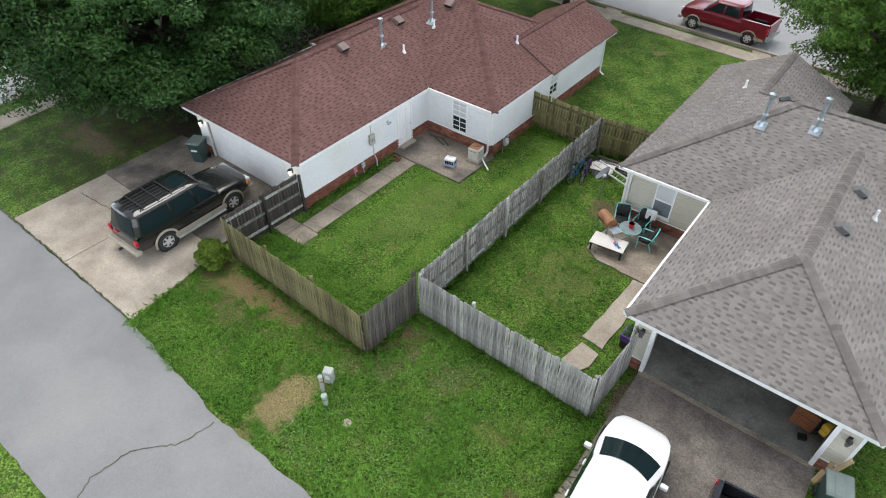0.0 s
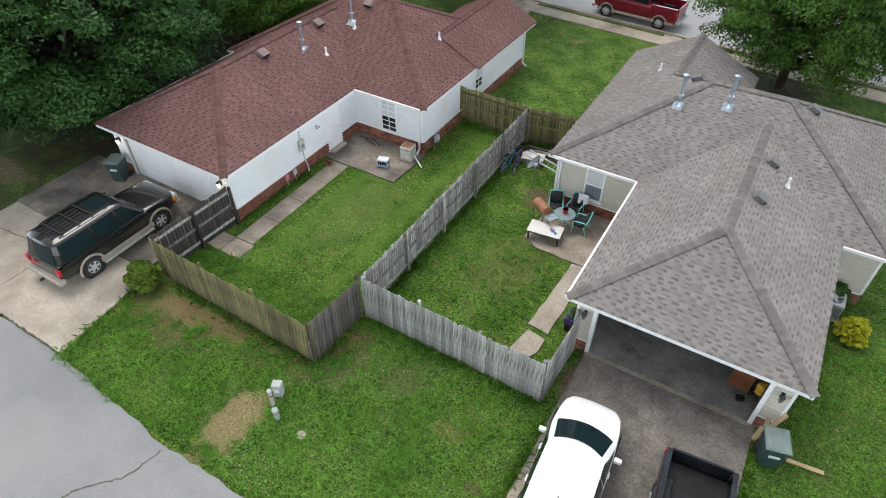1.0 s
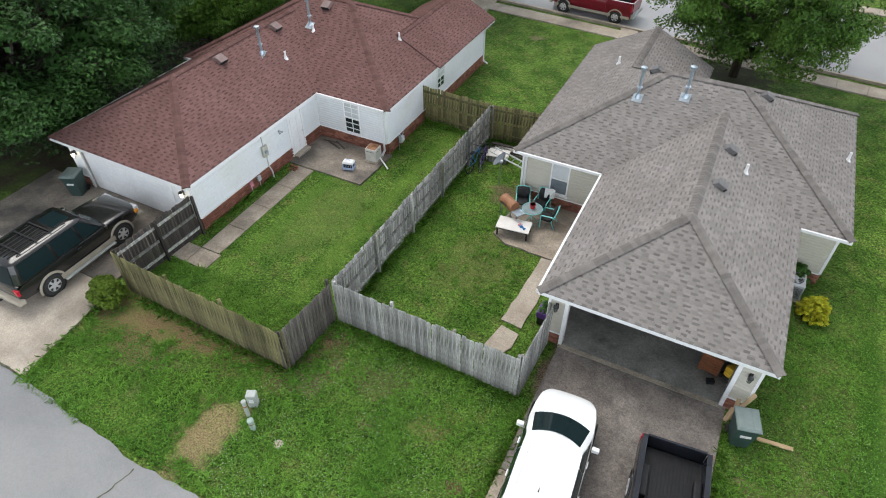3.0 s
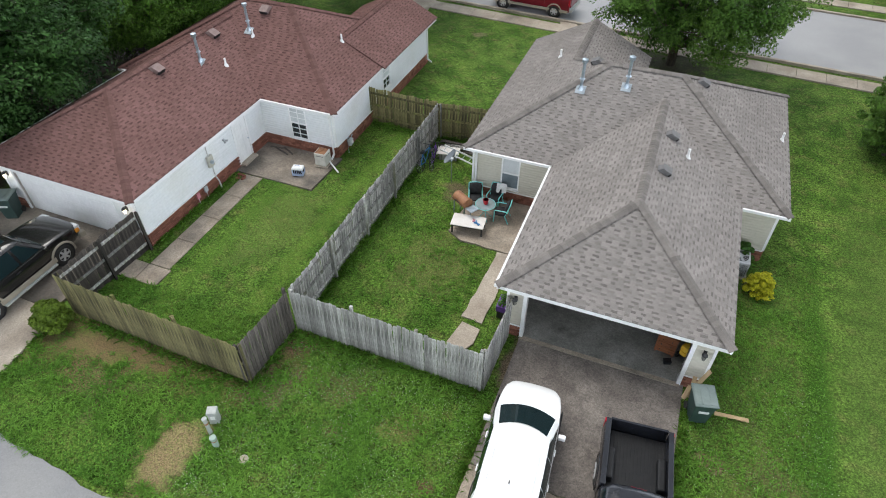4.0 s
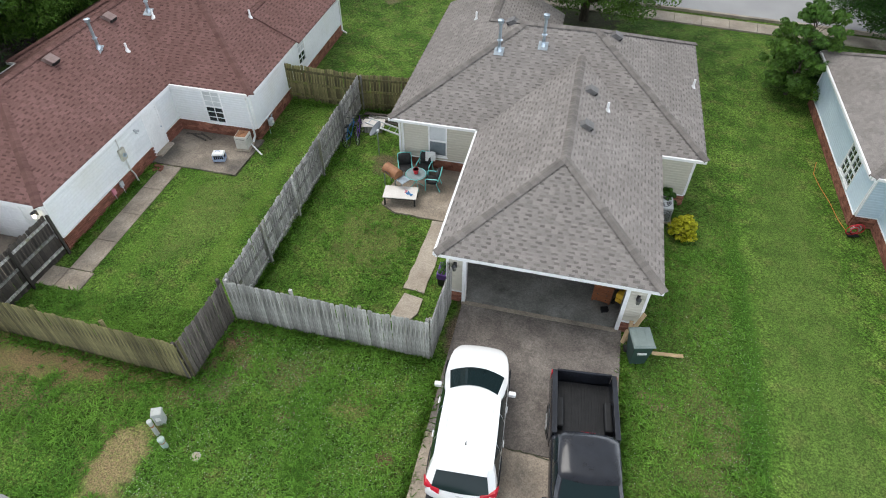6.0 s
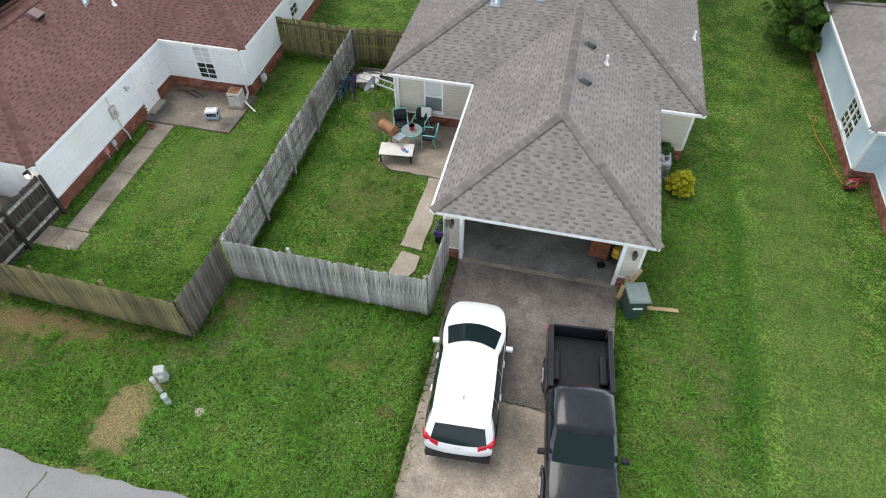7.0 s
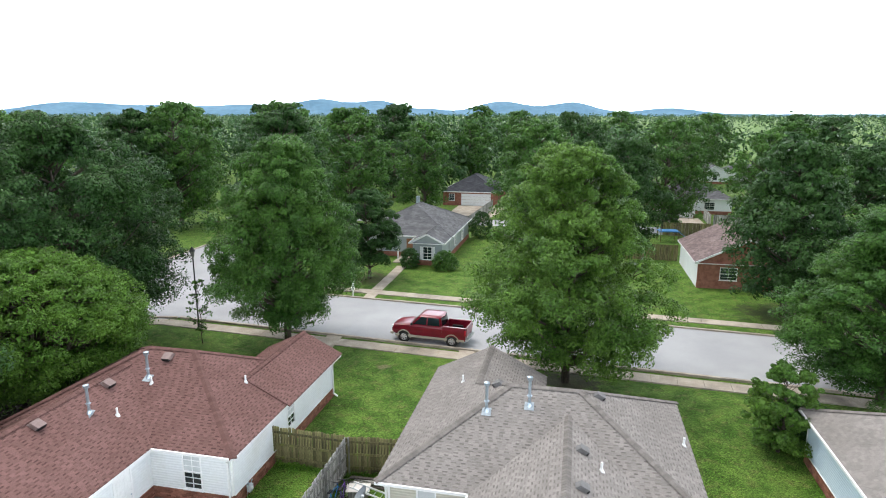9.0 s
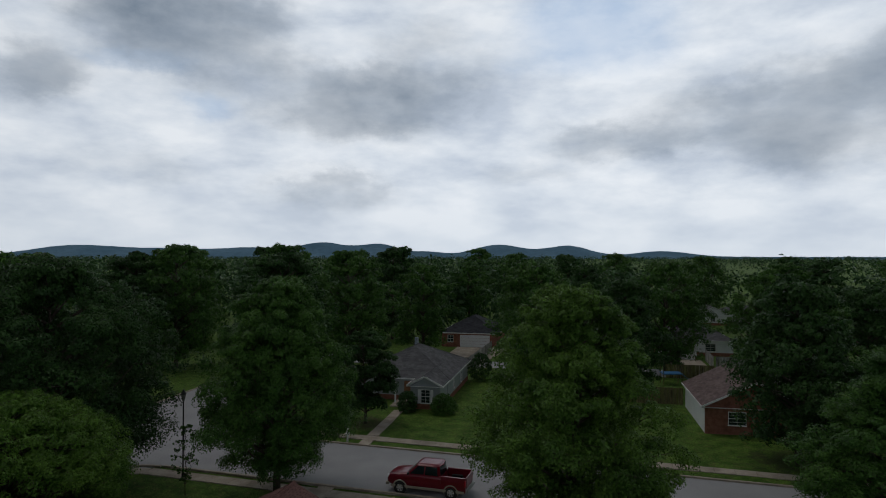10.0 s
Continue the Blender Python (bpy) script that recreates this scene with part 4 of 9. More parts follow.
def hip_house(name, label, base, shingle, siding, body, wing, gable, wall_inset, band_material, cap_material):
    """A hip-roofed bungalow: main body, a hipped garage wing to the south and a gabled wing to the north.
    body and wing are (x0, x1, y0, y1) of the eaves; gable is (x0, x1, y_end)."""
    rnd = random.Random(int(abs(base[0]) * 10) + 5)
    h = thing(name, base, 0, label, "house")
    shingles, band, deck, caps, soffit = Build(base), Build(base), [], Build(base), Build(base)
    bx0, bx1, by0, by1 = body
    half = (by1 - by0) / 2
    ym, zt = (by0 + by1) / 2, at_slope(half)
    wa, ea = (bx0 + half, ym, zt), (bx1 - half, ym, zt)
    E = EAVE
    pieces = []
    shingle_facet(shingles, deck, [(bx0, by0, E), (bx1, by0, E), ea, wa], rnd, low=band)
    shingle_facet(shingles, deck, [(bx1, by0, E), (bx1, by1, E), ea], rnd, low=band)
    gx0, gx1, gy = gable
    gh = (gx1 - gx0) / 2
    gm, gz = (gx0 + gx1) / 2, at_slope(gh)
    side = gx0 - bx0 < 0.5  # the north wing continues the west slope, or else the east one
    if side:
        vm = (gm, by1 - gh, gz)
        shingle_facet(shingles, deck, [(bx1, by1, E), (gx1, by1, E), vm, wa, ea], rnd, low=band)
        shingle_facet(shingles, deck, [(bx0, gy, E), (bx0, by0, E), wa, vm, (gm, gy, gz)], rnd, low=band)
        shingle_facet(shingles, deck, [(gx1, by1, E), (gx1, gy, E), (gm, gy, gz), vm], rnd, low=band)
        ridge_caps(caps, vm, (gm, gy, gz), rnd)
        ridge_caps(caps, vm, wa, rnd)
    else:
        shingle_facet(shingles, deck, [(bx1, by1, E), (bx0, by1, E), wa, ea], rnd, low=band)
        shingle_facet(shingles, deck, [(bx0, by1, E), (bx0, by0, E), wa], rnd, low=band)
        ridge_caps(caps, (bx0, by1, E), wa, rnd)
    ridge_caps(caps, (bx0, by0, E), wa, rnd)
    for q in ((bx1, by0, E), (bx1, by1, E)):
        ridge_caps(caps, q, ea, rnd)
    ridge_caps(caps, wa, ea, rnd)
    # garage wing
    wx0, wx1, wy0, _ = wing
    wh = (wx1 - wx0) / 2
    xm, wz = (wx0 + wx1) / 2, at_slope(wh)
    s, nn = (xm, wy0 + wh, wz), (xm, by0 + wh, wz)
    shingle_facet(shingles, deck, [(wx0, wy0, E), (wx1, wy0, E), s], rnd, low=band, pieces=pieces if "grey" in name else None, keep=lambda p: len(pieces) < 290)
    shingle_facet(shingles, deck, [(wx1, wy0, E), (wx1, by0, E), nn, s], rnd, low=band)
    shingle_facet(shingles, deck, [(wx0, by0, E), (wx0, wy0, E), s, nn], rnd, low=band)
    for q in ((wx0, wy0, E), (wx1, wy0, E)):
        ridge_caps(caps, q, s, rnd)
    ridge_caps(caps, s, nn, rnd)
    # gabled front wing where it stands apart from the west slope
    if not side:
        shingle_facet(shingles, deck, [(gx1, ym, E), (gx1, gy, E), (gm, gy, gz), (gm, ym, gz)], rnd, low=band)
        shingle_facet(shingles, deck, [(gx0, gy, E), (gx0, ym, E), (gm, ym, gz), (gm, gy, gz)], rnd, low=band)
        ridge_caps(caps, (gm, ym, gz), (gm, gy, gz), rnd)
    roof = roof_deck(deck, base, shingle, h)
    shingles.make("shingle_course", shingle, roof, "overlapping asphalt shingle courses")["kind"] = "stuff"
    band.make("shadow_course", band_material, roof, "recessed asphalt shingle strips, dark granules with shade painted in")["kind"] = "stuff"
    caps.make("ridge_cap", cap_material, roof)["kind"] = "stuff"
    # soffits close the eaves
    o = 0.03
    for x0, x1, y0, y1 in ((bx0 + o, bx1 - o, by0 + o, by1 - o), (wx0 + o, wx1 - o, wy0 + o, by0 + 0.05), (gx0 + o, gx1 - o, by1 - 0.1, gy - 0.02)):
        soffit.box(x0, x1, y0, y1, E - 0.155 + 0.002 * (x0 % 1), E - 0.13)
    soffit.make("soffit", M_WHITE_TRIM, h)
    g = Build(base)
    g.poly((gx0 + 0.3, gy - wall_inset, E - 0.1), (gx1 - 0.3, gy - wall_inset, E - 0.1), (gm, gy - wall_inset, gz - 0.2))
    g.make("gable", siding, h)
    for a, c, out, gut in (((wx0, wy0), (wx1, wy0), (0, -1), False), ((wx1, wy0), (wx1, by0), (1, 0), False), ((wx0, by0), (wx0, wy0), (-1, 0), True), ((bx0, by0), (wx0, by0), (0, -1), True),
                           ((wx1, by0), (bx1, by0), (0, -1), True), ((bx1, by0), (bx1, by1 if side else gy), (1, 0), False), ((bx0, gy if side else by1), (bx0, by0), (-1, 0), False),
                           ((bx1, by1), (gx1, by1), (0, 1), False) if side else ((gx0, by1), (bx0, by1), (0, 1), False)):
        if math.hypot(c[0] - a[0], c[1] - a[1]) > 0.2:
            fascia(h, a, c, out, gutter=gut)
    return h, roof, pieces


def wall_run(h, runs, siding, base, brick_h, rnd, brick_pieces=None, thick=0.14):
    """Walls with brick below and clapboards above. runs: (a, c, facing, holes); holes are (from, to, bottom, top)."""
    for a, c, out, holes in runs:
        A, C, O = Vector((*a, 0)), Vector((*c, 0)), Vector((*out, 0))
        d = (C - A).normalized()
        length = (C - A).length
        core = Build(base)
        cuts = sorted({0.0, length, *[x for hl in holes for x in hl[:2]]})
        for s, t in zip(cuts, cuts[1:]):
            zs = [(0.0, EAVE - 0.13)]
            for hl in holes:
                if s >= hl[0] - 1e-6 and t <= hl[1] + 1e-6:
                    zs = [x for z0, z1 in zs for x in ((z0, min(z1, hl[2])), (max(z0, hl[3]), z1)) if x[1] - x[0] > 0.01]
            for z0, z1 in zs:
                p, q = A + d * s, A + d * t
                core.add([V + Vector((0, 0, z)) - O * k for z in (z0, z1) for k in (0, thick) for V in (p, q)],
                         [(0, 1, 3, 2), (4, 6, 7, 5), (0, 4, 5, 1), (2, 3, 7, 6), (0, 2, 6, 4), (1, 5, 7, 3)])
        w = core.make("wall", M_MORTAR, h)
        s_, b_, mo = Build(base), Build(base), Build(base)
        lap_siding(s_, a, c, brick_h, EAVE - 0.13, out, holes=holes)
        s_.make("siding", siding, w)
        floor_holes = [(x[0], x[1]) for x in holes if x[2] < brick_h]
        brick_face(b_, mo, a, c, 0.0, brick_h, out, rnd, brick_pieces, floor_holes)
        if b_.v:
            b_.make("brick_course", M_BRICK, w)["kind"] = "stuff"
        # sill course on the brick and corner posts
        t_ = Build(base)
        spans = [(0.0, length)]
        for lo, hi in floor_holes:
            spans = [x for p, q in spans for x in ((p, min(q, lo)), (max(p, hi), q)) if x[1] - x[0] > 0.02]
        for p, q in spans:
            t_ = Build(base)
            t_.bar(A + d * p + O * 0.05 + Vector((0, 0, brick_h + 0.012)), A + d * q + O * 0.05 + Vector((0, 0, brick_h + 0.012)), 0.06, 0.024)
            t_.make("sill_course", M_WHITE_TRIM, w)
        for P in (A, C):
            t_ = Build(base)
            t_.bar(P + O * 0.012 + Vector((0, 0, brick_h + 0.025)), P + O * 0.012 + Vector((0, 0, EAVE - 0.15)), 0.1, 0.05, up=tuple(d))
            t_.make("corner_post", M_WHITE_TRIM, w)


# grey-roofed house
GB = (-0.85, 21.0, 0)
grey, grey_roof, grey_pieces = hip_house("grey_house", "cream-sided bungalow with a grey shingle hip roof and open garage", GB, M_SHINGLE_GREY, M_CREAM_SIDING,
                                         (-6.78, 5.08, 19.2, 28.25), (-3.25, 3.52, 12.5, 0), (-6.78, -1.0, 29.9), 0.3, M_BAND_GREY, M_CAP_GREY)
rg = random.Random(11)
wall_run(grey, [((-2.92, 12.88), (3.2, 12.88), (0, -1), [(0.6, 5.48, 0.0, 2.1)]),
                ((3.2, 12.88), (3.2, 19.6), (1, 0), []), ((-2.92, 19.6), (-2.92, 12.88), (-1, 0), []),
                ((-6.47, 19.6), (-2.92, 19.6), (0, -1), [(1.17, 1.94, 0.66, 2.12)]), ((3.2, 19.6), (4.78, 19.6), (0, -1), []),
                ((4.78, 19.6), (4.78, 28.1), (1, 0), []), ((-6.47, 29.8), (-6.47, 19.6), (-1, 0), []),
                ((4.78, 28.1), (-1.3, 28.1), (0, 1), []), ((-1.3, 29.8), (-6.47, 29.8), (0, 1), [])], M_CREAM_SIDING, GB, 0.5, rg)
window(grey, (-4.915, 19.6, 0.66), 0, 0.77, 1.46, "white sash window with a half-drawn blind", (1, 1))

# red-roofed house
RB = (-18.5, 21.0, 0)
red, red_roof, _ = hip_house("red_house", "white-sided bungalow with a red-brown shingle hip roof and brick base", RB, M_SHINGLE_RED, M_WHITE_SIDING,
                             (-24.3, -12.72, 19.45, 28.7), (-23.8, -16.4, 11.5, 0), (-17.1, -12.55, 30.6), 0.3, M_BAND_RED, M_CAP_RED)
rr = random.Random(12)
red_bricks = []
wall_run(red, [((-16.75, 11.9), (-16.75, 19.75), (1, 0), [(5.75, 6.6, 0.0, 2.1)]),
               ((-16.75, 19.75), (-13.02, 19.75), (0, -1), [(1.5, 2.37, 0.62, 2.2)]), ((-13.02, 19.75), (-13.02, 30.2), (1, 0), [(4.8, 5.6, 0.95, 2.1)])],
         M_WHITE_SIDING, RB, 0.58, rr, red_bricks)
wall_run(red, [((-23.4, 11.9), (-16.75, 11.9), (0, -1), [(0.6, 5.48, 0.0, 2.12)]),
               ((-23.4, 19.75), (-23.4, 11.9), (-1, 0), []), ((-23.9, 28.4), (-23.9, 19.75), (-1, 0), []), ((-13.02, 30.2), (-16.7, 30.2), (0, 1), []), ((-16.7, 28.4), (-23.9, 28.4), (0, 1), [])],
         M_WHITE_SIDING, RB, 0.58, rr)
window(red, (-14.815, 19.75, 0.62), 0, 0.87, 1.58, "white sash window with glazing bars", (2, 3))
window(red, (-13.02, 24.95, 0.95), 90, 0.8, 1.15, "white sash window with glazing bars", (2, 2))


def panel_door(parent, at, facing, w, h, label):
    d = Build().box(-w / 2, w / 2, -0.03, 0.02, 0.02, h)
    o = d.make("door", M_WHITE_TRIM, None, label, bevel=0.004)
    o.parent = parent
    o.matrix_local = parent.matrix_world.inverted() @ pose(*at, 0, 0, facing)
    for x in (-w / 4, w / 4):
        for z0, z1 in ((0.2, 0.85), (1.0, 1.85)):
            Build().box(x - w * 0.16, x + w * 0.16, -0.042, -0.03, z0, z1).make("door_panel", M_WHITE_TRIM, o)
    Build().tube([(w / 2 - 0.08, -0.03, 1.0), (w / 2 - 0.08, -0.09, 1.0)], [0.015, 0.03], 10).make("handle", M_GALV, o, "round metal door knob")
    f = Build().box(-w / 2 - 0.09, -w / 2, -0.05, 0.01, 0, h + 0.09).box(w / 2, w / 2 + 0.09, -0.05, 0.01, 0, h + 0.09).box(-w / 2, w / 2, -0.05, 0.01, h, h + 0.09)
    f.make("door_frame", M_WHITE_TRIM, o)
    Build().box(-w / 2 - 0.05, w / 2 + 0.05, -0.3, -0.03, 0.0, 0.12).make("step", M_CONCRETE, o)
    return o


panel_door(red, (-16.75, 18.075, 0), 90, 0.84, 2.06, "white panelled back door with metal knob")


def garage_door(parent, at, w, h):
    """A sectional garage door with pressed panels and a trim surround."""
    rows = 4
    hold = None
    for k in range(rows):
        z0, z1 = h * k / rows + 0.006, h * (k + 1) / rows - 0.006
        b = Build().box(-w / 2, w / 2, 0.08, 0.11, z0, z1)
        for j in range(8):
            x0 = -w / 2 + w * j / 8 + 0.07
            b.box(x0, x0 + w / 8 - 0.14, 0.068, 0.08, z0 + 0.09, z1 - 0.09)
        o = b.make("garage_door_panel" if k else "garage_door", M_WHITE_TRIM, None, "white sectional garage door with raised panels" if not k else "", bevel=0.006)
        if k:
            o.parent = hold
        else:
            hold = o
            o.parent = parent
            o.matrix_local = parent.matrix_world.inverted() @ pose(*at)
    t = Build().box(-w / 2 - 0.12, -w / 2, -0.05, 0.12, 0, h + 0.12).box(w / 2, w / 2 + 0.12, -0.05, 0.12, 0, h + 0.12).box(-w / 2, w / 2, -0.05, 0.12, h, h + 0.12)
    t.make("door_trim", M_WHITE_TRIM, hold)


garage_door(red, (-20.36, 11.9, 0), 4.88, 2.1)

# open garage of the grey house: floor, inner walls, trim round the opening
gar = Build(GB)
gar.add([(-2.32, 12.87, 0.055), (2.56, 12.87, 0.055), (2.56, 13.02, 0.055), (3.06, 13.02, 0.055), (3.06, 19.4, 0.055), (-2.78, 19.4, 0.055), (-2.78, 13.02, 0.055), (-2.32, 13.02, 0.055),
         (-2.32, 12.87, 0.0), (2.56, 12.87, 0.0)], [(0, 1, 2, 3, 4, 5, 6, 7), (8, 9, 1, 0)])
Build(GB).box(-2.42, 2.66, 12.7, 12.86, 0.0, 0.062).make("garage_threshold", M_CONCRETE_MID, grey, "worn concrete threshold")
gar.make("garage_floor", M_GARAGE_FLOOR, grey, "grey concrete garage floor")
gi = Build(GB)
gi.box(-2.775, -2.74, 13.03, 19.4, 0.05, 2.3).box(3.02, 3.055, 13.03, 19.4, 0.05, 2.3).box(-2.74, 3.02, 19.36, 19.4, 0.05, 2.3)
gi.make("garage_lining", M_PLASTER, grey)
gt = Build(GB)
gt.box(-2.44, -2.32, 12.8, 13.04, 0.0, 2.1).box(2.56, 2.68, 12.8, 13.04, 0.0, 2.1).box(-2.44, 2.68, 12.8, 13.04, 2.1, 2.25)
gt.make("garage_trim", M_WHITE_TRIM, grey)
dr = Build(GB)
for k in range(4):
    dr.box(-2.28, 2.52, 13.6 + k * 0.54, 14.12 + k * 0.54, 2.16, 2.2)
dr.make("garage_door", M_WHITE_TRIM, grey, "raised white sectional garage door")

# roof fittings
for x, y in ((-3.1, 22.42), (-1.43, 22.84)):
    flue(grey, (x, y, at_slope(y - 19.2)))
for x, y, d, s in ((0.61, 20.45, 2.91, 90), (0.6, 18.15, 2.92, 90), (1.28, 24.05, 3.8, 90), (-2.8, 24.15, 3.98, -90)):
    roof_vent(grey, (x, y, at_slope(d, 0.01)), s).scale = (0.85, 0.85, 0.9)
for x, y, d in ((1.33, 19.9, 2.19), (4.75, 24.0, 0.33), (-4.75, 26.2, 2.03)):
    plumbing_vent(grey, (x, y, at_slope(d)))
for x, y, d in ((-19.03, 19.32, 2.63), (-18.67, 22.48, 3.03)):
    flue(red, (x, y, at_slope(d)))
for x, y, d, s in ((-19.7, 17.43, 3.3, 90), (-19.73, 21.14, 3.33, 90), (-18.35, 23.6, 4.15, 0)):
    roof_vent(red, (x, y, at_slope(d, 0.03)), s, "brown metal roof vent", M_VENT_RED)
for x, y, d in ((-18.32, 20.0, 1.92), (-18.34, 22.24, 2.79), (-14.72, 24.02, 2.0)):
    plumbing_vent(red, (x, y, at_slope(d)))


def downspout(parent, base, top, out, label="white metal downspout"):
    b = Build()
    (x, y), o = base, Vector((*out, 0))
    p = Vector((x, y, 0)) + o * 0.07
    b.bar(p + Vector((0, 0, 0.2)), p + Vector((0, 0, 2.1)), 0.08, 0.06, up=(out[0], out[1], 0.001))
    b.bar(p + Vector((0, 0, 2.1)), Vector((*top, EAVE - 0.1)), 0.08, 0.06)
    b.bar(p + Vector((0, 0, 0.22)), p + o * 0.25 + Vector((0, 0, 0.08)), 0.08, 0.06)
    q = b.make("downspout", M_WHITE_TRIM, None, label)
    return local(parent, q)


downspout(grey, (-6.35, 19.6), (-6.4, 19.15), (0, -1))
downspout(red, (-13.15, 19.75), (-13.0, 19.4), (0, -1))
downspout(red, (-16.85, 11.95), (-16.6, 11.5), (0, -1))
downspout(red, (-13.0, 30.05), (-12.7, 30.3), (1, 0))


# pale blue house to the east
BB = (14.5, 20.0, 0)
blue = thing("blue_house", BB, 0, "pale blue-sided bungalow with a grey shingle roof and brick base", "house")
sb, db, cb = Build(BB), [], Build(BB)
rb = random.Random(5)
bx0, bx1, by0, by1 = 10.6, 20.6, 19.6, 28.85
hf = (by1 - by0) / 2
A1, A2 = (bx0 + hf, by0 + hf, at_slope(hf)), (bx1 - hf, by0 + hf, at_slope(hf))
shingle_facet(sb, db, [(bx0, by1, EAVE), (bx0, by0, EAVE), A1], rb)
shingle_facet(sb, db, [(bx0, by0, EAVE), (bx1, by0, EAVE), A2, A1], rb)
shingle_facet(sb, db, [(bx1, by1, EAVE), (bx0, by1, EAVE), A1, A2], rb)
shingle_facet(sb, db, [(bx1, by0, EAVE), (bx1, by1, EAVE), A2], rb)
wx0, wx1, wy0 = 11.35, 19.0, 9.5
wh = (wx1 - wx0) / 2
S1, S2 = ((wx0 + wx1) / 2, wy0 + wh, at_slope(wh)), ((wx0 + wx1) / 2, by0 + wh, at_slope(wh))
shingle_facet(sb, db, [(wx0, by0, EAVE), (wx0, wy0, EAVE), S1, S2], rb)
shingle_facet(sb, db, [(wx1, wy0, EAVE), (wx1, by0, EAVE), S2, S1], rb)
shingle_facet(sb, db, [(wx0, wy0, EAVE), (wx1, wy0, EAVE), S1], rb)
for a, c in (((bx0, by0, EAVE), A1), ((bx0, by1, EAVE), A1), (A1, A2), ((wx0, wy0, EAVE), S1), (S1, S2)):
    ridge_caps(cb, a, c, rb)
blue_roof = roof_deck(db, BB, M_SHINGLE_GREY, blue)
sb.make("shingle_course", M_SHINGLE_GREY, blue_roof)["kind"] = "stuff"
cb.make("ridge_cap", M_CAP_GREY, blue_roof)["kind"] = "stuff"
Build(BB).box(bx0 + 0.03, bx1, by0 + 0.03, by1 - 0.03, EAVE - 0.155, EAVE - 0.13).box(wx0 + 0.03, wx1, wy0, by0 + 0.02, EAVE - 0.153, EAVE - 0.128).make("soffit", M_WHITE_TRIM, blue)
wall_run(blue, [((10.95, 28.5), (10.95, 19.9), (-1, 0), [(5.8, 7.2, 0.62, 1.85)]), ((10.95, 19.9), (11.75, 19.9), (0, -1), []), ((11.75, 19.9), (11.75, 9.9), (-1, 0), []),
                ((11.75, 9.9), (18.6, 9.9), (0, -1), []), ((20.2, 28.5), (10.95, 28.5), (0, 1), [])], M_BLUE_SIDING, BB, 0.5, rb)
for y in (22.35, 21.65):
    window(blue, (10.95, y, 0.62), -90, 0.7, 1.23, "white sash window with glazing bars", (2, 2), blind=False)
for a, c, out in (((bx0, by1), (bx0, by0), (-1, 0)), ((bx0, by0), (wx0, by0), (0, -1)), ((wx0, by0), (wx0, wy0), (-1, 0))):
    fascia(blue, a, c, out)


# ---- fences ----
PICKET_TINTS = {}


def picket_mesh(material, variant):
    key = (material.name, variant)
    if key not in PICKET_TINTS:
        rnd = random.Random(variant * 13 + 1)
        b = Build()
        w, t, h = 0.068, 0.009, 1.83 + rnd.uniform(-0.03, 0.03)
        c = 0.03
        pts = [(-w, 0), (w, 0), (w, h - c), (w - c, h), (-w + c, h), (-w, h - c)]
        n = len(pts)
        cup = rnd.uniform(-0.004, 0.004)
        b.add([(x, -t + cup * abs(x) / w, z) for x, z in pts] + [(x, t + cup * abs(x) / w, z) for x, z in pts],
              [tuple(range(n)), tuple(reversed(range(n, 2 * n)))] + [(i, n + i, n + (i + 1) % n, (i + 1) % n) for i in range(n)])
        PICKET_TINTS[key] = b.data("picket", material)
    return PICKET_TINTS[key]


def fence(a, c, material, label, rail_side, seed, post_every=2.4, lean=1.5, height=1.0, gate=False, rail_material=None):
    """A board fence from a to c: pickets, three rails and posts on rail_side (1: to the left of the way from a to c)."""
    rnd = random.Random(seed)
    A, C = Vector((*a, 0)), Vector((*c, 0))
    d = C - A
    ln = d.length
    turn = math.degrees(math.atan2(d.y, d.x))
    f = thing("fence_gate" if gate else "fence", (*a, 0), turn, label, "gate" if gate else "fence", "garden fences")
    n = int(ln / 0.143)
    for k in range(n):
        x = (k + 0.5) * ln / n
        piece("picket", picket_mesh(material, rnd.randrange(8)), f,
              Matrix.Translation((x, rnd.uniform(-0.004, 0.004), rnd.uniform(-0.05, 0.0))) @ pose(0, 0, 0, rnd.uniform(-lean, lean) * 0.4, rnd.uniform(-lean, lean) * 0.5, rnd.uniform(-2, 2))
              @ Matrix.Diagonal((1, 1, height, 1)))
    s = rail_side
    for z in (0.3, 0.95, 1.55):
        Build().box(0.0, ln, min(s * 0.012, s * 0.07), max(s * 0.012, s * 0.07), z * height - 0.045, z * height + 0.045).make("rail", rail_material or material, f)
    m = max(1, round(ln / post_every))
    for k in range(m + 1):
        x = ln * k / m
        Build().box(x - 0.045, x + 0.045, min(s * 0.07, s * 0.16), max(s * 0.07, s * 0.16), -0.1, (1.8 + rnd.uniform(-0.05, 0.1)) * height).make("post", material, f)
    return f


fence((-16.86, 8.22), (-9.62, 8.0), M_WOOD_OLIVE, "mossy brown board fence beside the lawn", 1, 1)
fence((-9.6, 8.03), (-9.45, 10.4), M_WOOD_DARK, "dark weathered board fence short return", 1, 2)
fence((-9.4, 10.44), (-2.9, 10.38), M_WOOD_GREY, "silver-grey weathered board fence", 1, 3, lean=1.4)
fence((-9.44, 10.5), (-9.45, 23.05), M_WOOD_GREY, "silver-grey weathered board fence between two yards", -1, 4)
fence((-13.0, 23.25), (-9.5, 23.15), M_WOOD_OLIVE, "mossy green-brown board fence", -1, 5)
fence((-9.4, 23.15), (-6.5, 23.45), M_WOOD_OLIVE, "mossy green-brown board fence by the house corner", -1, 6)
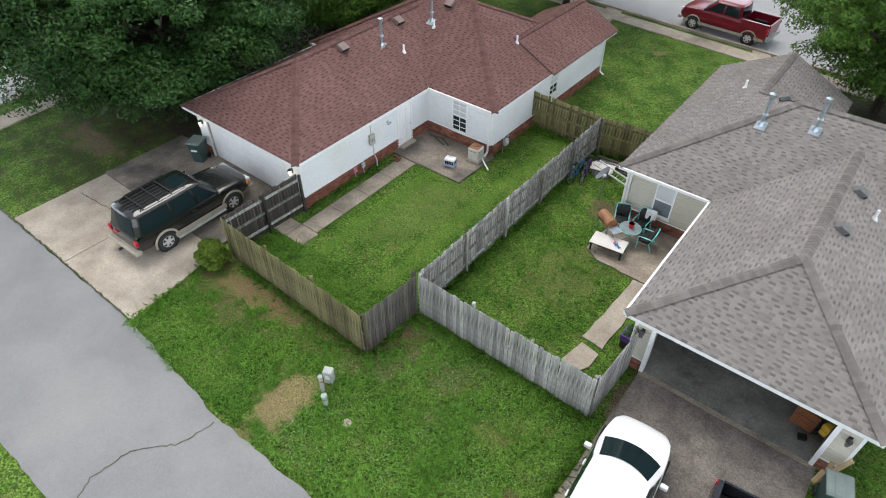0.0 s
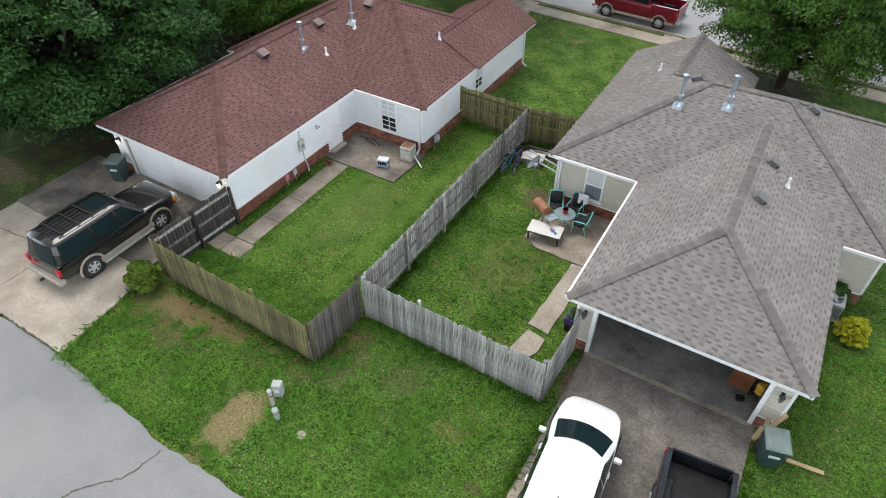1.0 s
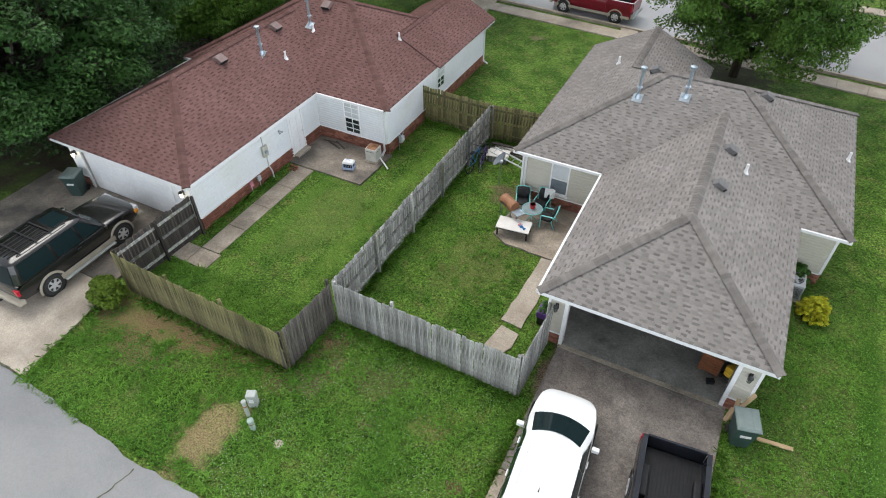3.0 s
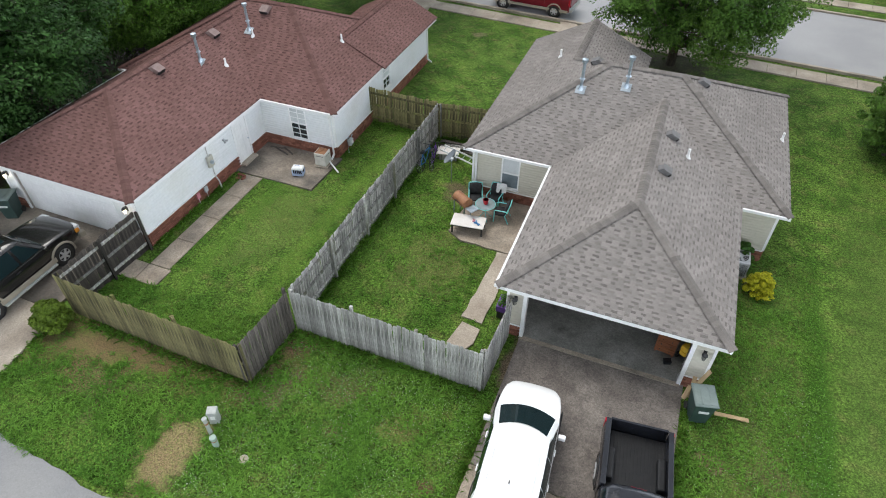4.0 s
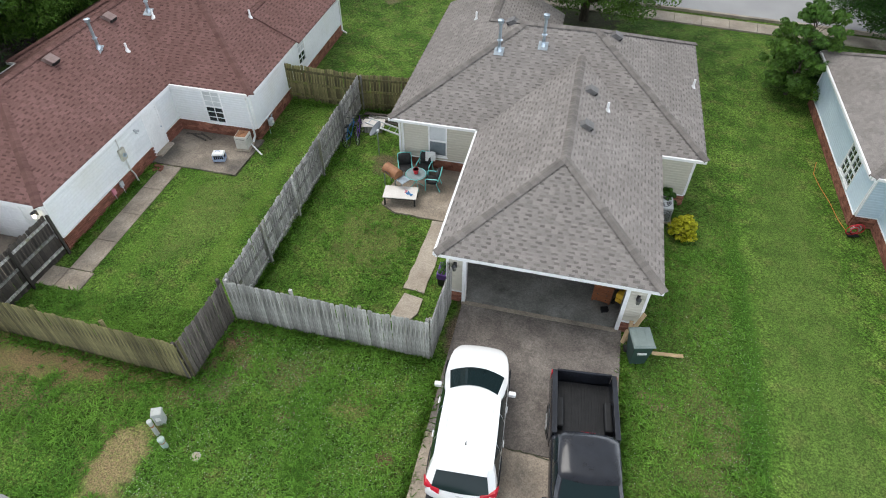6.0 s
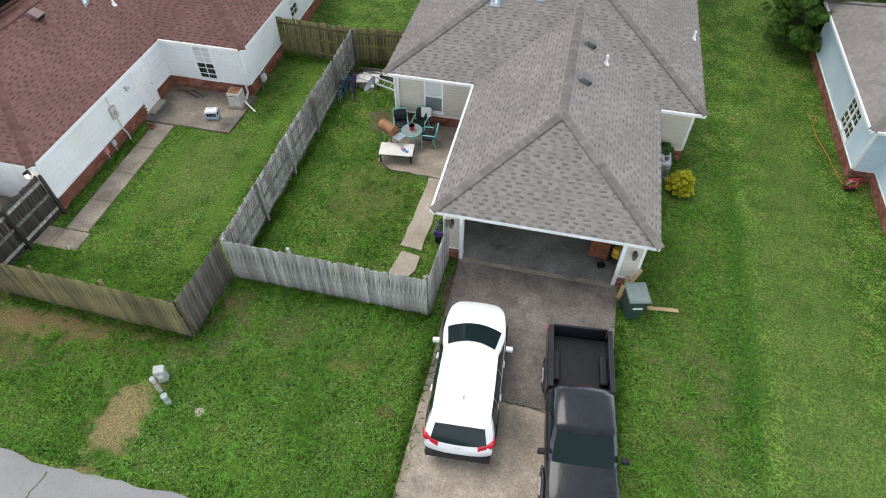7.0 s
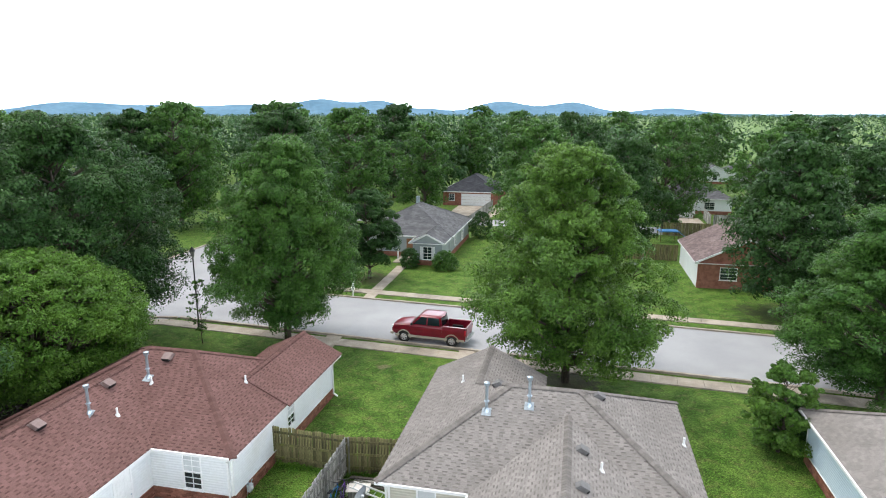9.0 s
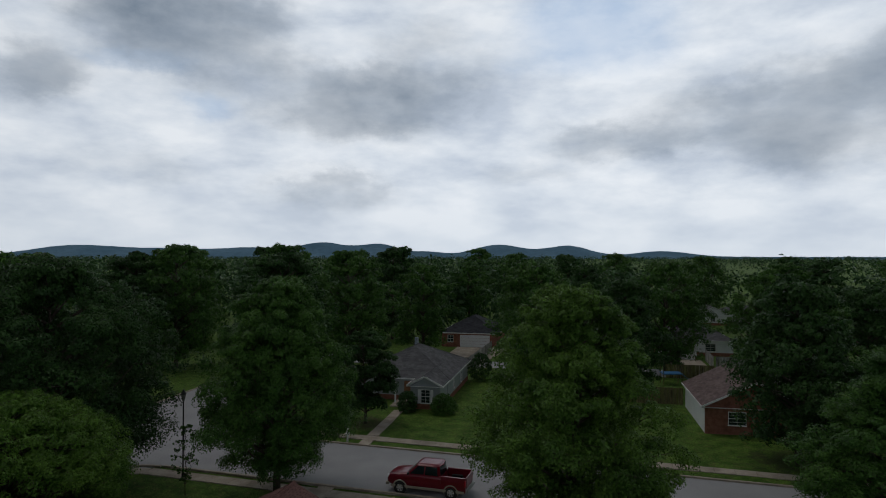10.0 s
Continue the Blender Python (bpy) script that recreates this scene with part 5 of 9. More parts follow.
# these rails take paler wood to imitate light on their top edges
fence((-16.88, 8.28), (-16.76, 11.75), M_WOOD_BLACK, "blackened board gate with rails painted paler for caught light", -1, 7, post_every=1.5, gate=True, rail_material=M_WOOD_GREY)
fence((-2.85, 10.42), (-2.78, 12.75), M_WOOD_GREY, "silver-grey weathered board gate by the garage", 1, 8, post_every=2.3, gate=True)


# ---- trees and shrubs ----
def leaf_cloud(centres, radii, per, size, rng, flat=0.75, droop=0.15):
    """Leaf sprays on the outside of many small clumps, as one array of three-cornered leaves."""
    n = len(centres) * per
    c = np.repeat(np.asarray(centres, float), per, axis=0)
    r = np.repeat(np.asarray(radii, float), per)
    d = rng.normal(size=(n, 3))
    d[:, 2] = d[:, 2] * 0.8 + 0.5
    d /= np.linalg.norm(d, axis=1)[:, None]
    k = rng.uniform(0.55, 1.0, n) ** 0.5
    p = c + d * (r * k)[:, None] * np.array([1, 1, flat])
    nor = d * 0.9 + rng.normal(size=(n, 3)) * 0.3 + np.array([0, 0, 0.3])
    nor /= np.linalg.norm(nor, axis=1)[:, None]
    t = np.cross(nor, rng.normal(size=(n, 3)))
    t /= np.linalg.norm(t, axis=1)[:, None]
    t[:, 2] -= droop
    b = np.cross(nor, t)
    s = size * rng.uniform(0.65, 1.3, n)[:, None]
    return np.stack([p - t * s - b * s * 0.3, p + t * s, p - t * s * 0.35 + b * s * 0.75], 1).reshape(-1, 3)


def leaf_mesh(name, v, material, corners=3):
    me = bpy.data.meshes.new(name)
    n = len(v) // corners
    me.vertices.add(corners * n)
    me.vertices.foreach_set("co", np.asarray(v, np.float32).ravel())
    me.loops.add(corners * n)
    me.loops.foreach_set("vertex_index", np.arange(corners * n, dtype=np.int32))
    me.polygons.add(n)
    me.polygons.foreach_set("loop_start", np.arange(0, corners * n, corners, dtype=np.int32))
    me.materials.append(material)
    me.update(calc_edges=True)
    return me


def crown_shape(kind, t):
    """Width of the crown at t (0 its foot, 1 its top), 1 at the widest."""
    if kind == "oval":
        return max(0.0, 1 - (abs(2 * t - 0.9) / 1.15) ** 2.4) ** 0.6
    if kind == "cone":
        return max(0.0, min(1, (t + 0.16) / 0.42) ** 0.7 * max(0, 1 - max(0, t - 0.3) / 0.78) ** 0.52)
    return max(0.0, math.sqrt(max(0, 1 - (2 * t - 0.95) ** 2 / 1.1)))  # dome


def tree_meshes(name, seed, height, radius, foot, kind, material, boughs=34, clumps=12, per=190, leaf=0.11, trunk_r=0.2):
    """Meshes of a trunk with limbs and of its crown, at true size: boughs, each with clumps of leaf sprays."""
    rng, rnd = np.random.default_rng(seed), random.Random(seed)
    wood = Build()
    bend = [(rnd.uniform(-0.15, 0.15), rnd.uniform(-0.15, 0.15)) for _ in range(6)]
    spine = [(bend[i][0] * i * 0.4, bend[i][1] * i * 0.4, height * 0.86 * i / 5) for i in range(6)]
    spine[0] = (0, 0, -0.15)
    wood.tube(spine, [trunk_r * (1.25, 0.9, 0.72, 0.5, 0.3, 0.1)[i] for i in range(6)], 10)
    centres, radii, cores, core_radii = [], [], [], []
    for k in range(boughs):
        t = min(0.97, max(0.03, ((k + 0.5) / boughs) ** 0.82 + rnd.uniform(-0.05, 0.05)))
        a = k * 2.39996 + rnd.uniform(-0.45, 0.45)
        w = radius * crown_shape(kind, t)
        even = kind == "dome"
        br = radius * (rnd.uniform(0.15, 0.2) if even else rnd.uniform(0.24, 0.38)) * (0.55 + 0.6 * (1 - t) ** 0.7)
        r = max(0.0, w * (rnd.uniform(0.95, 1.04) if even else rnd.uniform(0.88, 1.1)) - br * 0.75) * (1.0 if rnd.random() > 0.25 else (0.8 if even else 0.45))
        z = foot + (height - foot) * t
        bx, by = r * math.cos(a), r * math.sin(a)
        n = max(4, int(clumps * rnd.uniform(0.75, 1.25) * (1.25 - 0.4 * t)))
        for j in range(n):
            d = Vector((rnd.gauss(0, 1), rnd.gauss(0, 1), rnd.gauss(0.25, 0.8))).normalized()
            q = rnd.uniform(0.55, 1.0)
            centres.append((bx + d.x * br * q, by + d.y * br * q, max(foot * 0.75, z + d.z * br * (0.42 if kind == "cone" else 0.62) * q - 0.12 * (q * br * (abs(d.x) + abs(d.y))))))
            radii.append(br * (rnd.uniform(0.45, 0.7) if even else rnd.uniform(0.24, 0.42)))
        cores.append((bx * 0.85, by * 0.85, z - 0.1 * br))
        core_radii.append(br * (0.85 if even else 0.62))
        z0 = min(max(foot * 0.7, z - r * 0.7), height * 0.8)
        f = z0 / (height * 0.86) * 5
        i = min(4, int(f))
        sx, sy = (spine[i][j] + (spine[i + 1][j] - spine[i][j]) * (f - i) for j in (0, 1))
        m = (sx + (bx - sx) * 0.5 + rnd.uniform(-0.2, 0.2), sy + (by - sy) * 0.5 + rnd.uniform(-0.2, 0.2), z0 + (z - z0) * 0.42)
        r0 = trunk_r * (0.5 - 0.32 * z0 / height)
        wood.tube([(sx, sy, z0 - 0.1), m, (bx * 0.8, by * 0.8, z - 0.2 * br)], [r0, r0 * 0.6, r0 * 0.2], 6)
        for j in range(3):
            e = centres[-1 - j]
            wood.tube([(bx * 0.8 + sx * 0.2, by * 0.8 + sy * 0.2, z - (z - z0) * 0.15), e], [r0 * 0.3, r0 * 0.08], 5)
    fit = height / max(c[2] + r * 0.7 for c, r in zip(centres, radii))
    centres, cores = [(x, y, z * fit) for x, y, z in centres], [(x, y, z * fit) for x, y, z in cores]
    return wood.data(name + "_wood", M_BARK, True), leaf_mesh(name + "_leaves", np.concatenate([leaf_cloud(centres, radii, per, leaf, rng), leaf_cloud(cores, core_radii, 80 if radius > 1.5 else 3, min(max(leaf * 2.2, 0.16), 0.34), rng)]), material)


def plant(kind, meshes, at, turn, scale, label, category="tree", group="", leaves=None):
    t = thing(kind, (*at, -0.03), turn, label, category, group)
    t.scale = scale if isinstance(scale, tuple) else (scale, scale, scale)
    for nm, me in zip(("trunk", "crown"), meshes):
        o = new(nm, me)
        o.parent = t
        if leaves and nm == "crown":
            o.material_slots[0].link = "OBJECT"
            o.material_slots[0].material = leaves
    return t


V_OAK = tree_meshes("oak", 3, 14.2, 5.9, 2.0, "cone", M_LEAF_MID, 100, 12, 195, 0.075, 0.24)
V_PEAR = tree_meshes("pear", 4, 14.0, 5.8, 1.6, "cone", M_LEAF_LIGHT, 100, 12, 195, 0.075, 0.22)
V_DOME = tree_meshes("dome", 5, 9.0, 6.0, 0.9, "dome", M_LEAF_LIGHT, 240, 6, 150, 0.066, 0.26)
V_WIDE = tree_meshes("wide", 6, 15.6, 8.0, 1.6, "oval", M_LEAF_DARK, 100, 13, 165, 0.092, 0.32)
V_ROUND = tree_meshes("round", 7, 8.8, 3.0, 1.6, "oval", M_LEAF_DARK, 52, 11, 110, 0.085, 0.14)
V_TALL = tree_meshes("tall", 8, 16.0, 6.2, 1.6, "oval", M_LEAF_MID, 60, 10, 56, 0.14, 0.26)
V_TALL2 = tree_meshes("tall2", 9, 15.0, 6.2, 1.6, "cone", M_LEAF_DARK, 60, 10, 56, 0.14, 0.26)
V_LOW = tree_meshes("far", 18, 16.0, 6.6, 1.6, "oval", M_LEAF_MID, 44, 8, 36, 0.22, 0.26)
V_LOW2 = tree_meshes("far2", 19, 15.0, 6.6, 1.6, "cone", M_LEAF_DARK, 44, 8, 36, 0.22, 0.26)
V_SAP = tree_meshes("sapling", 10, 5.2, 1.15, 0.9, "oval", M_LEAF_MID, 30, 4, 16, 0.075, 0.05)

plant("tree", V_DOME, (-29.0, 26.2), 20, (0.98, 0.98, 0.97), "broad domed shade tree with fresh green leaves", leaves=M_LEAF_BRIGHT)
plant("tree", V_DOME, (-30.7, 14.4), 130, (1.4, 1.4, 1.2), "broad dark shade tree hanging over a bare lawn", leaves=M_LEAF_DARK)
plant("tree", V_WIDE, (-33.8, 33.8), 0, (0.96, 0.96, 1.02), "large dark green shade tree by the corner")
plant("tree", V_OAK, (-19.5, 37.7), 140, (0.9, 0.9, 1.02), "tall green street tree with a tapering crown")
plant("tree", V_PEAR, (-0.1, 35.0), 0, (1.0, 1.0, 1.02), "tall street tree with bright green leaves")
plant("tree", V_OAK, (17.0, 35.6), 200, (0.98, 0.98, 0.78), "leafy green street tree beside a roof")
plant("tree", V_TALL2, (16.6, 51.3), 60, (0.86, 0.86, 0.95), "dark green street tree across the street")
plant("tree", V_ROUND, (-19.4, 55.1), 0, (1.0, 1.0, 1.0), "small round dark green tree by a front path")
plant("tree", V_SAP, (-25.2, 36.0), 0, (0.75, 0.75, 0.9), "thin young street tree with few leaves")
FAR = (
    (V_TALL, -55.5, 77, 1.1), (V_TALL2, -32.5, 64, 1.1), (V_TALL, -31.4, 82, 1.05), (V_TALL2, -34, 112, 1.18), (V_TALL, -23, 134, 0.88), (V_TALL, -5, 80, 0.93), (V_TALL2, 6, 75, 0.9),
    (V_TALL, 23.5, 140, 1.0), (V_TALL, 26, 94, 0.92), (V_TALL2, 52, 145, 1.1), (V_TALL, -53, 50, 1.02), (V_TALL2, -60, 74, 1.1), (V_TALL, -24, 96, 0.92), (V_TALL, 12, 88, 0.95), (V_TALL2, 33, 110, 0.95),
    (V_TALL, 21, 62, 0.86), (V_TALL2, 24, 46, 0.82), (V_TALL2, 30, 72, 0.92), (V_TALL, 37, 58, 0.95), (V_TALL, -8, 106, 0.95), (V_TALL2, -50, 98, 1.1), (V_TALL, -56, 110, 1.15), (V_TALL2, 2, 128, 0.95),
    (V_TALL, 40, 130, 1.0), (V_TALL2, -70, 130, 1.2), (V_TALL, 66, 120, 1.05), (V_TALL, -14, 150, 1.05), (V_TALL, 10, 160, 1.05), (V_TALL2, -46, 150, 1.15), (V_TALL, 34, 175, 1.1), (V_TALL2, 58, 185, 1.15),
    (V_TALL, -28, 180, 1.15), (V_TALL2, -2, 190, 1.1), (V_TALL, -66, 95, 1.1), (V_TALL2, -62, 52, 1.05), (V_TALL, 76, 165, 1.1), (V_TALL, -80, 165, 1.2), (V_TALL2, 48, 92, 0.95), (V_TALL, 58, 75, 0.95))
tr_rnd = random.Random(77)
for me, x, y, s in FAR:
    if y > 93:
        me = V_LOW if me is V_TALL else V_LOW2
    plant("tree", me, (x, y), tr_rnd.uniform(0, 360), (s * tr_rnd.uniform(0.9, 1.1), s * tr_rnd.uniform(0.9, 1.1), s * (0.92 if x > 15 else 1.0)), "green broadleaf tree in the neighbourhood", "tree", "neighbourhood trees")


def far_woods():
    """Everything wooded between the neighbourhood and the hills."""
    rng = np.random.default_rng(21)
    out = []
    for k in range(2300):
        y = 122 + (rng.uniform(0, 1) ** 2.0) * 3300
        x = -0.21 * y + rng.uniform(-1.05, 1.05) * (y * 0.95 + 60)
        if (-26 < x < 34 and y < 128) or (18 < x < 46 and y < 165) or abs(x + 40) < 5 and y < 150:
            continue
        if 55 < x < 130 and 110 < y < 330 and rng.uniform() < 0.7:
            continue
        g = 1 + y / 900
        h, r = rng.uniform(9, 15.5), rng.uniform(4, 6.5) * g ** 0.5
        m = 6
        cen = np.column_stack([x + rng.normal(size=m) * r * 0.5, y + rng.normal(size=m) * r * 0.5, np.linspace(2, h - 1.5, m)])
        out.append(leaf_cloud(cen, np.full(m, r * 0.6), 22 if y < 600 else 12, 0.6 * g ** 0.7, rng))
    me = leaf_mesh("woods", np.concatenate(out), M_LEAF_FAR)
    return tagged(new("far_woods", me), "dense green woods stretching to the hills", "woods", kind="stuff")


far_woods()


def hills():
    """Low wooded ridges along the horizon, the haze of distance painted in as blue."""
    b = Build()
    humps = ((43.5, 4, 62), (36.5, 5, 50), (29.5, 3.6, 52), (23.3, 3.2, 94), (18, 2.6, 84), (13.5, 2, 30), (7, 3.4, 84), (0.6, 2.8, 74), (-7.5, 3.2, 38))
    rows = []
    for dist, gain in ((4300, 1.0), (4400, 0.9)):
        ring = []
        for k in range(241):
            a = -60 + 120 * k / 240
            z = 14 + sum(h * math.exp(-((a - c - 0) / w) ** 2) for c, w, h in humps) * gain
            z += 3 * noise.noise((a * 0.9, gain, 0)) + 1.5 * noise.noise((a * 3.1, gain, 3))
            ring.append((-dist * math.sin(radians(a)), dist * math.cos(radians(a)), max(z, 5)))
        rows.append(ring)
    low = [(p[0] * 0.93, p[1] * 0.93, -2) for p in rows[0]]
    b.loft([low, rows[0], rows[1]], closed=False, caps=False)
    # the blue haze of distance is mixed into the base colour
    m = mat("hills_with_painted_haze", (0.105, 0.19, 0.265), (0.14, 0.235, 0.315), 0.004, 1.0, fine=0.03, fine_amount=0.12, bump=0, spec=0.0)
    return tagged(b.make("backdrop", m, None, "low wooded hills with blue distance haze painted in"), category="hills", kind="structure")


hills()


def bush(kind, at, radius, height, material, label, seed, per=120, clumps=60, leaf=0.06):
    rng, rnd = np.random.default_rng(seed), random.Random(seed)
    cen, rad = [], []
    for k in range(clumps):
        t = (k + 0.5) / clumps
        a = k * 2.39996
        w = radius * math.sqrt(max(0.05, 1 - (2 * t - 0.75) ** 2 / 1.6)) * rnd.uniform(0.55, 0.95)
        cen.append((w * math.cos(a), w * math.sin(a), 0.08 + (height - 0.12) * t))
        rad.append(radius * rnd.uniform(0.2, 0.32))
    t = thing(kind, (*at, 0), 0, label, "shrub")
    o = new("foliage", leaf_mesh("foliage", leaf_cloud(cen, rad, per, leaf, rng), material))
    o.parent = t
    st = Build()
    for k in range(6):
        x, y, z = cen[int(k * clumps / 6)]
        st.tube([(0.05 * math.cos(k), 0.05 * math.sin(k), -0.05), (x * 0.4, y * 0.4, z * 0.5), (x * 0.8, y * 0.8, z)], [0.03, 0.02, 0.008], 6)
    st.make("stems", M_BARK, t)
    return t


bush("bush", (-16.95, 7.55), 0.58, 1.0, M_LEAF_BUSH, "rounded clipped green bush beside the fence", 31, 150, 80, 0.05)
bush("bush", (4.8, 17.85), 0.52, 0.8, M_LEAF_YELLOW, "golden yellow-green garden shrub", 32, 60, 42, 0.055)
bush("bush", (4.1, 19.2), 0.45, 0.95, M_LEAF_MID, "small feathery green shrub against the wall", 33, 60, 30, 0.06)
plant("tree", tree_meshes("corner_shrub", 34, 4.5, 1.75, 0.35, "oval", M_LEAF_LIGHT, 36, 8, 110, 0.06, 0.08), (10.0, 29.2), 0, 1.0, "tall leafy green shrub at a house corner", "shrub")
bush("bush", (11.2, 29.9), 1.3, 2.4, M_LEAF_DARK, "dark green shrub at a house corner", 35, 120, 70, 0.08)
bush("bush", (-16.7, 60.2), 1.1, 1.9, M_LEAF_DARK, "dark green shrub by a front window", 36, 70, 50, 0.1)
bush("bush", (-12.9, 60.0), 1.3, 1.8, M_LEAF_MID, "green shrub by a front window", 37, 70, 50, 0.1)
bush("bush", (-11.8, 77.5), 1.6, 3.2, M_LEAF_DARK, "dark evergreen shrub at a house corner", 38, 70, 50, 0.12)


def tufts(name, spots, label, seed, material, blade=0.05, per=10):
    """Standing grass blades round each spot."""
    rng = np.random.default_rng(seed)
    s = np.repeat(np.asarray(spots, float), per, axis=0)
    n = len(s)
    a = rng.uniform(0, math.tau, n)
    base = s[:, :2] + rng.normal(size=(n, 2)) * 0.1
    h = blade * rng.uniform(0.5, 1.3, n) * s[:, 2]
    w = 0.009 * rng.uniform(0.7, 1.6, n)
    lean = rng.normal(size=(n, 2)) * 0.9 * h[:, None]
    dx, dy = np.cos(a) * w, np.sin(a) * w
    z0 = np.full(n, -0.05)
    q = np.stack([np.column_stack([base[:, 0] - dx, base[:, 1] - dy, z0]), np.column_stack([base[:, 0] + dx, base[:, 1] + dy, z0]),
                  np.column_stack([base[:, 0] + dx * 0.6 + lean[:, 0] * 0.6, base[:, 1] + dy * 0.6 + lean[:, 1] * 0.6, h * 0.75]),
                  np.column_stack([base[:, 0] + lean[:, 0] * 1.3, base[:, 1] + lean[:, 1] * 1.3, h])], 1).reshape(-1, 3)
    return tagged(new(name, leaf_mesh(name, q, material, 4)), label, "grass", kind="stuff")


def coarse_grass(spots):
    """Low tufts of long blades that arch outwards from their roots."""
    rng = np.random.default_rng(13)
    s = np.repeat(np.asarray(spots, float), 11, axis=0)
    n = len(s)
    a = rng.uniform(0, math.tau, n)
    d = np.column_stack([np.cos(a), np.sin(a), np.zeros(n)])
    side = np.column_stack([-np.sin(a), np.cos(a), np.zeros(n)])
    root = np.column_stack([s[:, 0], s[:, 1], np.zeros(n)]) + rng.normal(size=(n, 3)) * np.array([0.04, 0.04, 0])
    ln = (rng.uniform(0.12, 0.3, n) * s[:, 2])[:, None]
    up = np.column_stack([np.zeros(n), np.zeros(n), rng.uniform(0.03, 0.11, n) * s[:, 2]])
    w = side * rng.uniform(0.008, 0.015, n)[:, None]
    mid, tip = root + d * ln * 0.55 + up, root + d * ln + up * 0.45
    q = np.stack([root - w * 0.7, root + w * 0.7, mid + w, mid - w, mid - w, mid + w, tip + w * 0.15, tip - w * 0.15], 1).reshape(-1, 3)
    return tagged(new("coarse_grass", leaf_mesh("coarse_grass", q, M_GRASS_BLADE, 4)), "tufts of long coarse grass and weeds", "grass", kind="stuff")


def on_lawn(x, y):
    """True where grass grows near the camera."""
    if -0.7 < y < 3.75 or (-2.4 < x < 2.8 and y < 12.9) or (-25.6 < x < -17.2 and 3.9 < y < 12):
        return False
    if (-6.4 < x < 4.8 and 19.6 < y < 30) or (-2.9 < x < 3.2 and 12.8 < y < 20) or (-23.9 < x < -13 and 19.7 < y < 30) or (-23.4 < x < -16.75 and 11.9 < y < 20):
        return False
    if (-16.75 < x < -12.85 and 17.2 < y < 19.8) or (-16.2 < x < -15.25 and 10.3 < y < 17.3) or (-17.2 < x < -15.1 and 10.2 < y < 11.1) or (-6.5 < x < -2.9 and 16.5 < y < 19.6) or (-4.5 < x < -3.7 and 12.9 < y < 16.5):
        return False
    if (-4.65 < x < -3.6 and 11.5 < y < 12.85) or (-4.4 < x < -3.0 and 10.5 < y < 11.5):
        return False
    if x > 10.9 or (-10.9 < x < -9.6 and 4.2 < y < 6.4 and noise.noise((x * 1.5, y * 1.5, 5)) > -0.2):
        return False
    return True


def bare(x, y):
    """True on the trodden or dug earth under the fences and round the pedestal."""
    k = 0.5 * noise.noise((x * 1.3, y * 1.3, 15)) + 0.3 * noise.noise((x * 4, y * 4, 16))
    if -17.0 < x < -9.6 and 6.4 < y < 8.3 and 8.3 - y < 0.75 + 0.5 * (x < -13) + k * 1.6:
        return True
    if math.hypot((x + 9.2) / 0.5, (y - 9.2) / 1.3) < 0.6 + k or math.hypot((x + 2.5) / 0.35, (y - 11.7) / 1.2) < 0.9:
        return True
    return math.hypot((x + 10.35) / 0.7, (y - 5.15) / 1.35) < 0.85 + k


gr = random.Random(8)
spots = []
while len(spots) < 40:
    x, y = gr.uniform(-24, 11), gr.uniform(3.4, 24) if gr.random() < 0.85 else gr.uniform(24, 36)
    k = noise.noise((x * 0.45, y * 0.45, 2)) + 0.6 * noise.noise((x * 1.7, y * 1.7, 4))
    if on_lawn(x, y) and x < 6.6 and k > gr.uniform(-2.5, 0.6):
        wild = 1.5 if (y < 10 and x < -2.5) else (1.2 if x > 2.8 and y < 19 else 0.8)
        spots.append((x, y, wild * (0.7 + 0.6 * max(0, k))))
for (ax, ay), (cx, cy) in (((-16.8, 8.1), (-9.6, 7.9)), ((-9.5, 8), (-9.35, 10.3)), ((-9.3, 10.3), (-2.9, 10.25)), ((-9.3, 10.6), (-9.3, 23)), ((-9.6, 10.6), (-9.6, 23)), ((-2.5, 4), (-2.5, 10)), ((2.9, 4), (2.9, 12)),
                           ((-16.6, 12), (-16.6, 17)), ((-16.7, 3.95), (-3, 3.65)), ((-16.7, 4.2), (-17.05, 7.2)), ((-9.3, 23), (-6.8, 23.2)), ((-13, 23.1), (-9.6, 23))):
    n = int(math.hypot(cx - ax, cy - ay) * 18)
    for k in range(n):
        u = gr.random()
        spots.append((ax + (cx - ax) * u + gr.gauss(0, 0.04), ay + (cy - ay) * u + gr.gauss(0, 0.04), gr.uniform(1.0, 2.8) if ay > 4.5 or abs(cx - ax) < 1 else gr.uniform(0.4, 0.9)))
weeds = []
while len(weeds) < 2600:
    x, y = (gr.uniform(-17, -2.6), gr.uniform(3.8, 10.3)) if gr.random() < 0.62 else ((gr.uniform(3.0, 6.7), gr.uniform(3.9, 17)) if gr.random() < 0.7 else (gr.uniform(-9.2, -3), gr.uniform(10.6, 19)))
    if on_lawn(x, y) and not bare(x, y) and noise.noise((x * 0.8, y * 0.8, 11)) > gr.uniform(-0.25, 0.5):
        weeds.append((x, y, gr.uniform(0.6, 1.3) * (1.0 if y < 10.3 else 0.5)))
coarse_grass(weeds)
tufts("grass", spots, "standing blades of unmown grass and clover", 9, M_GRASS_BLADE)
cl = Build()
k = 0
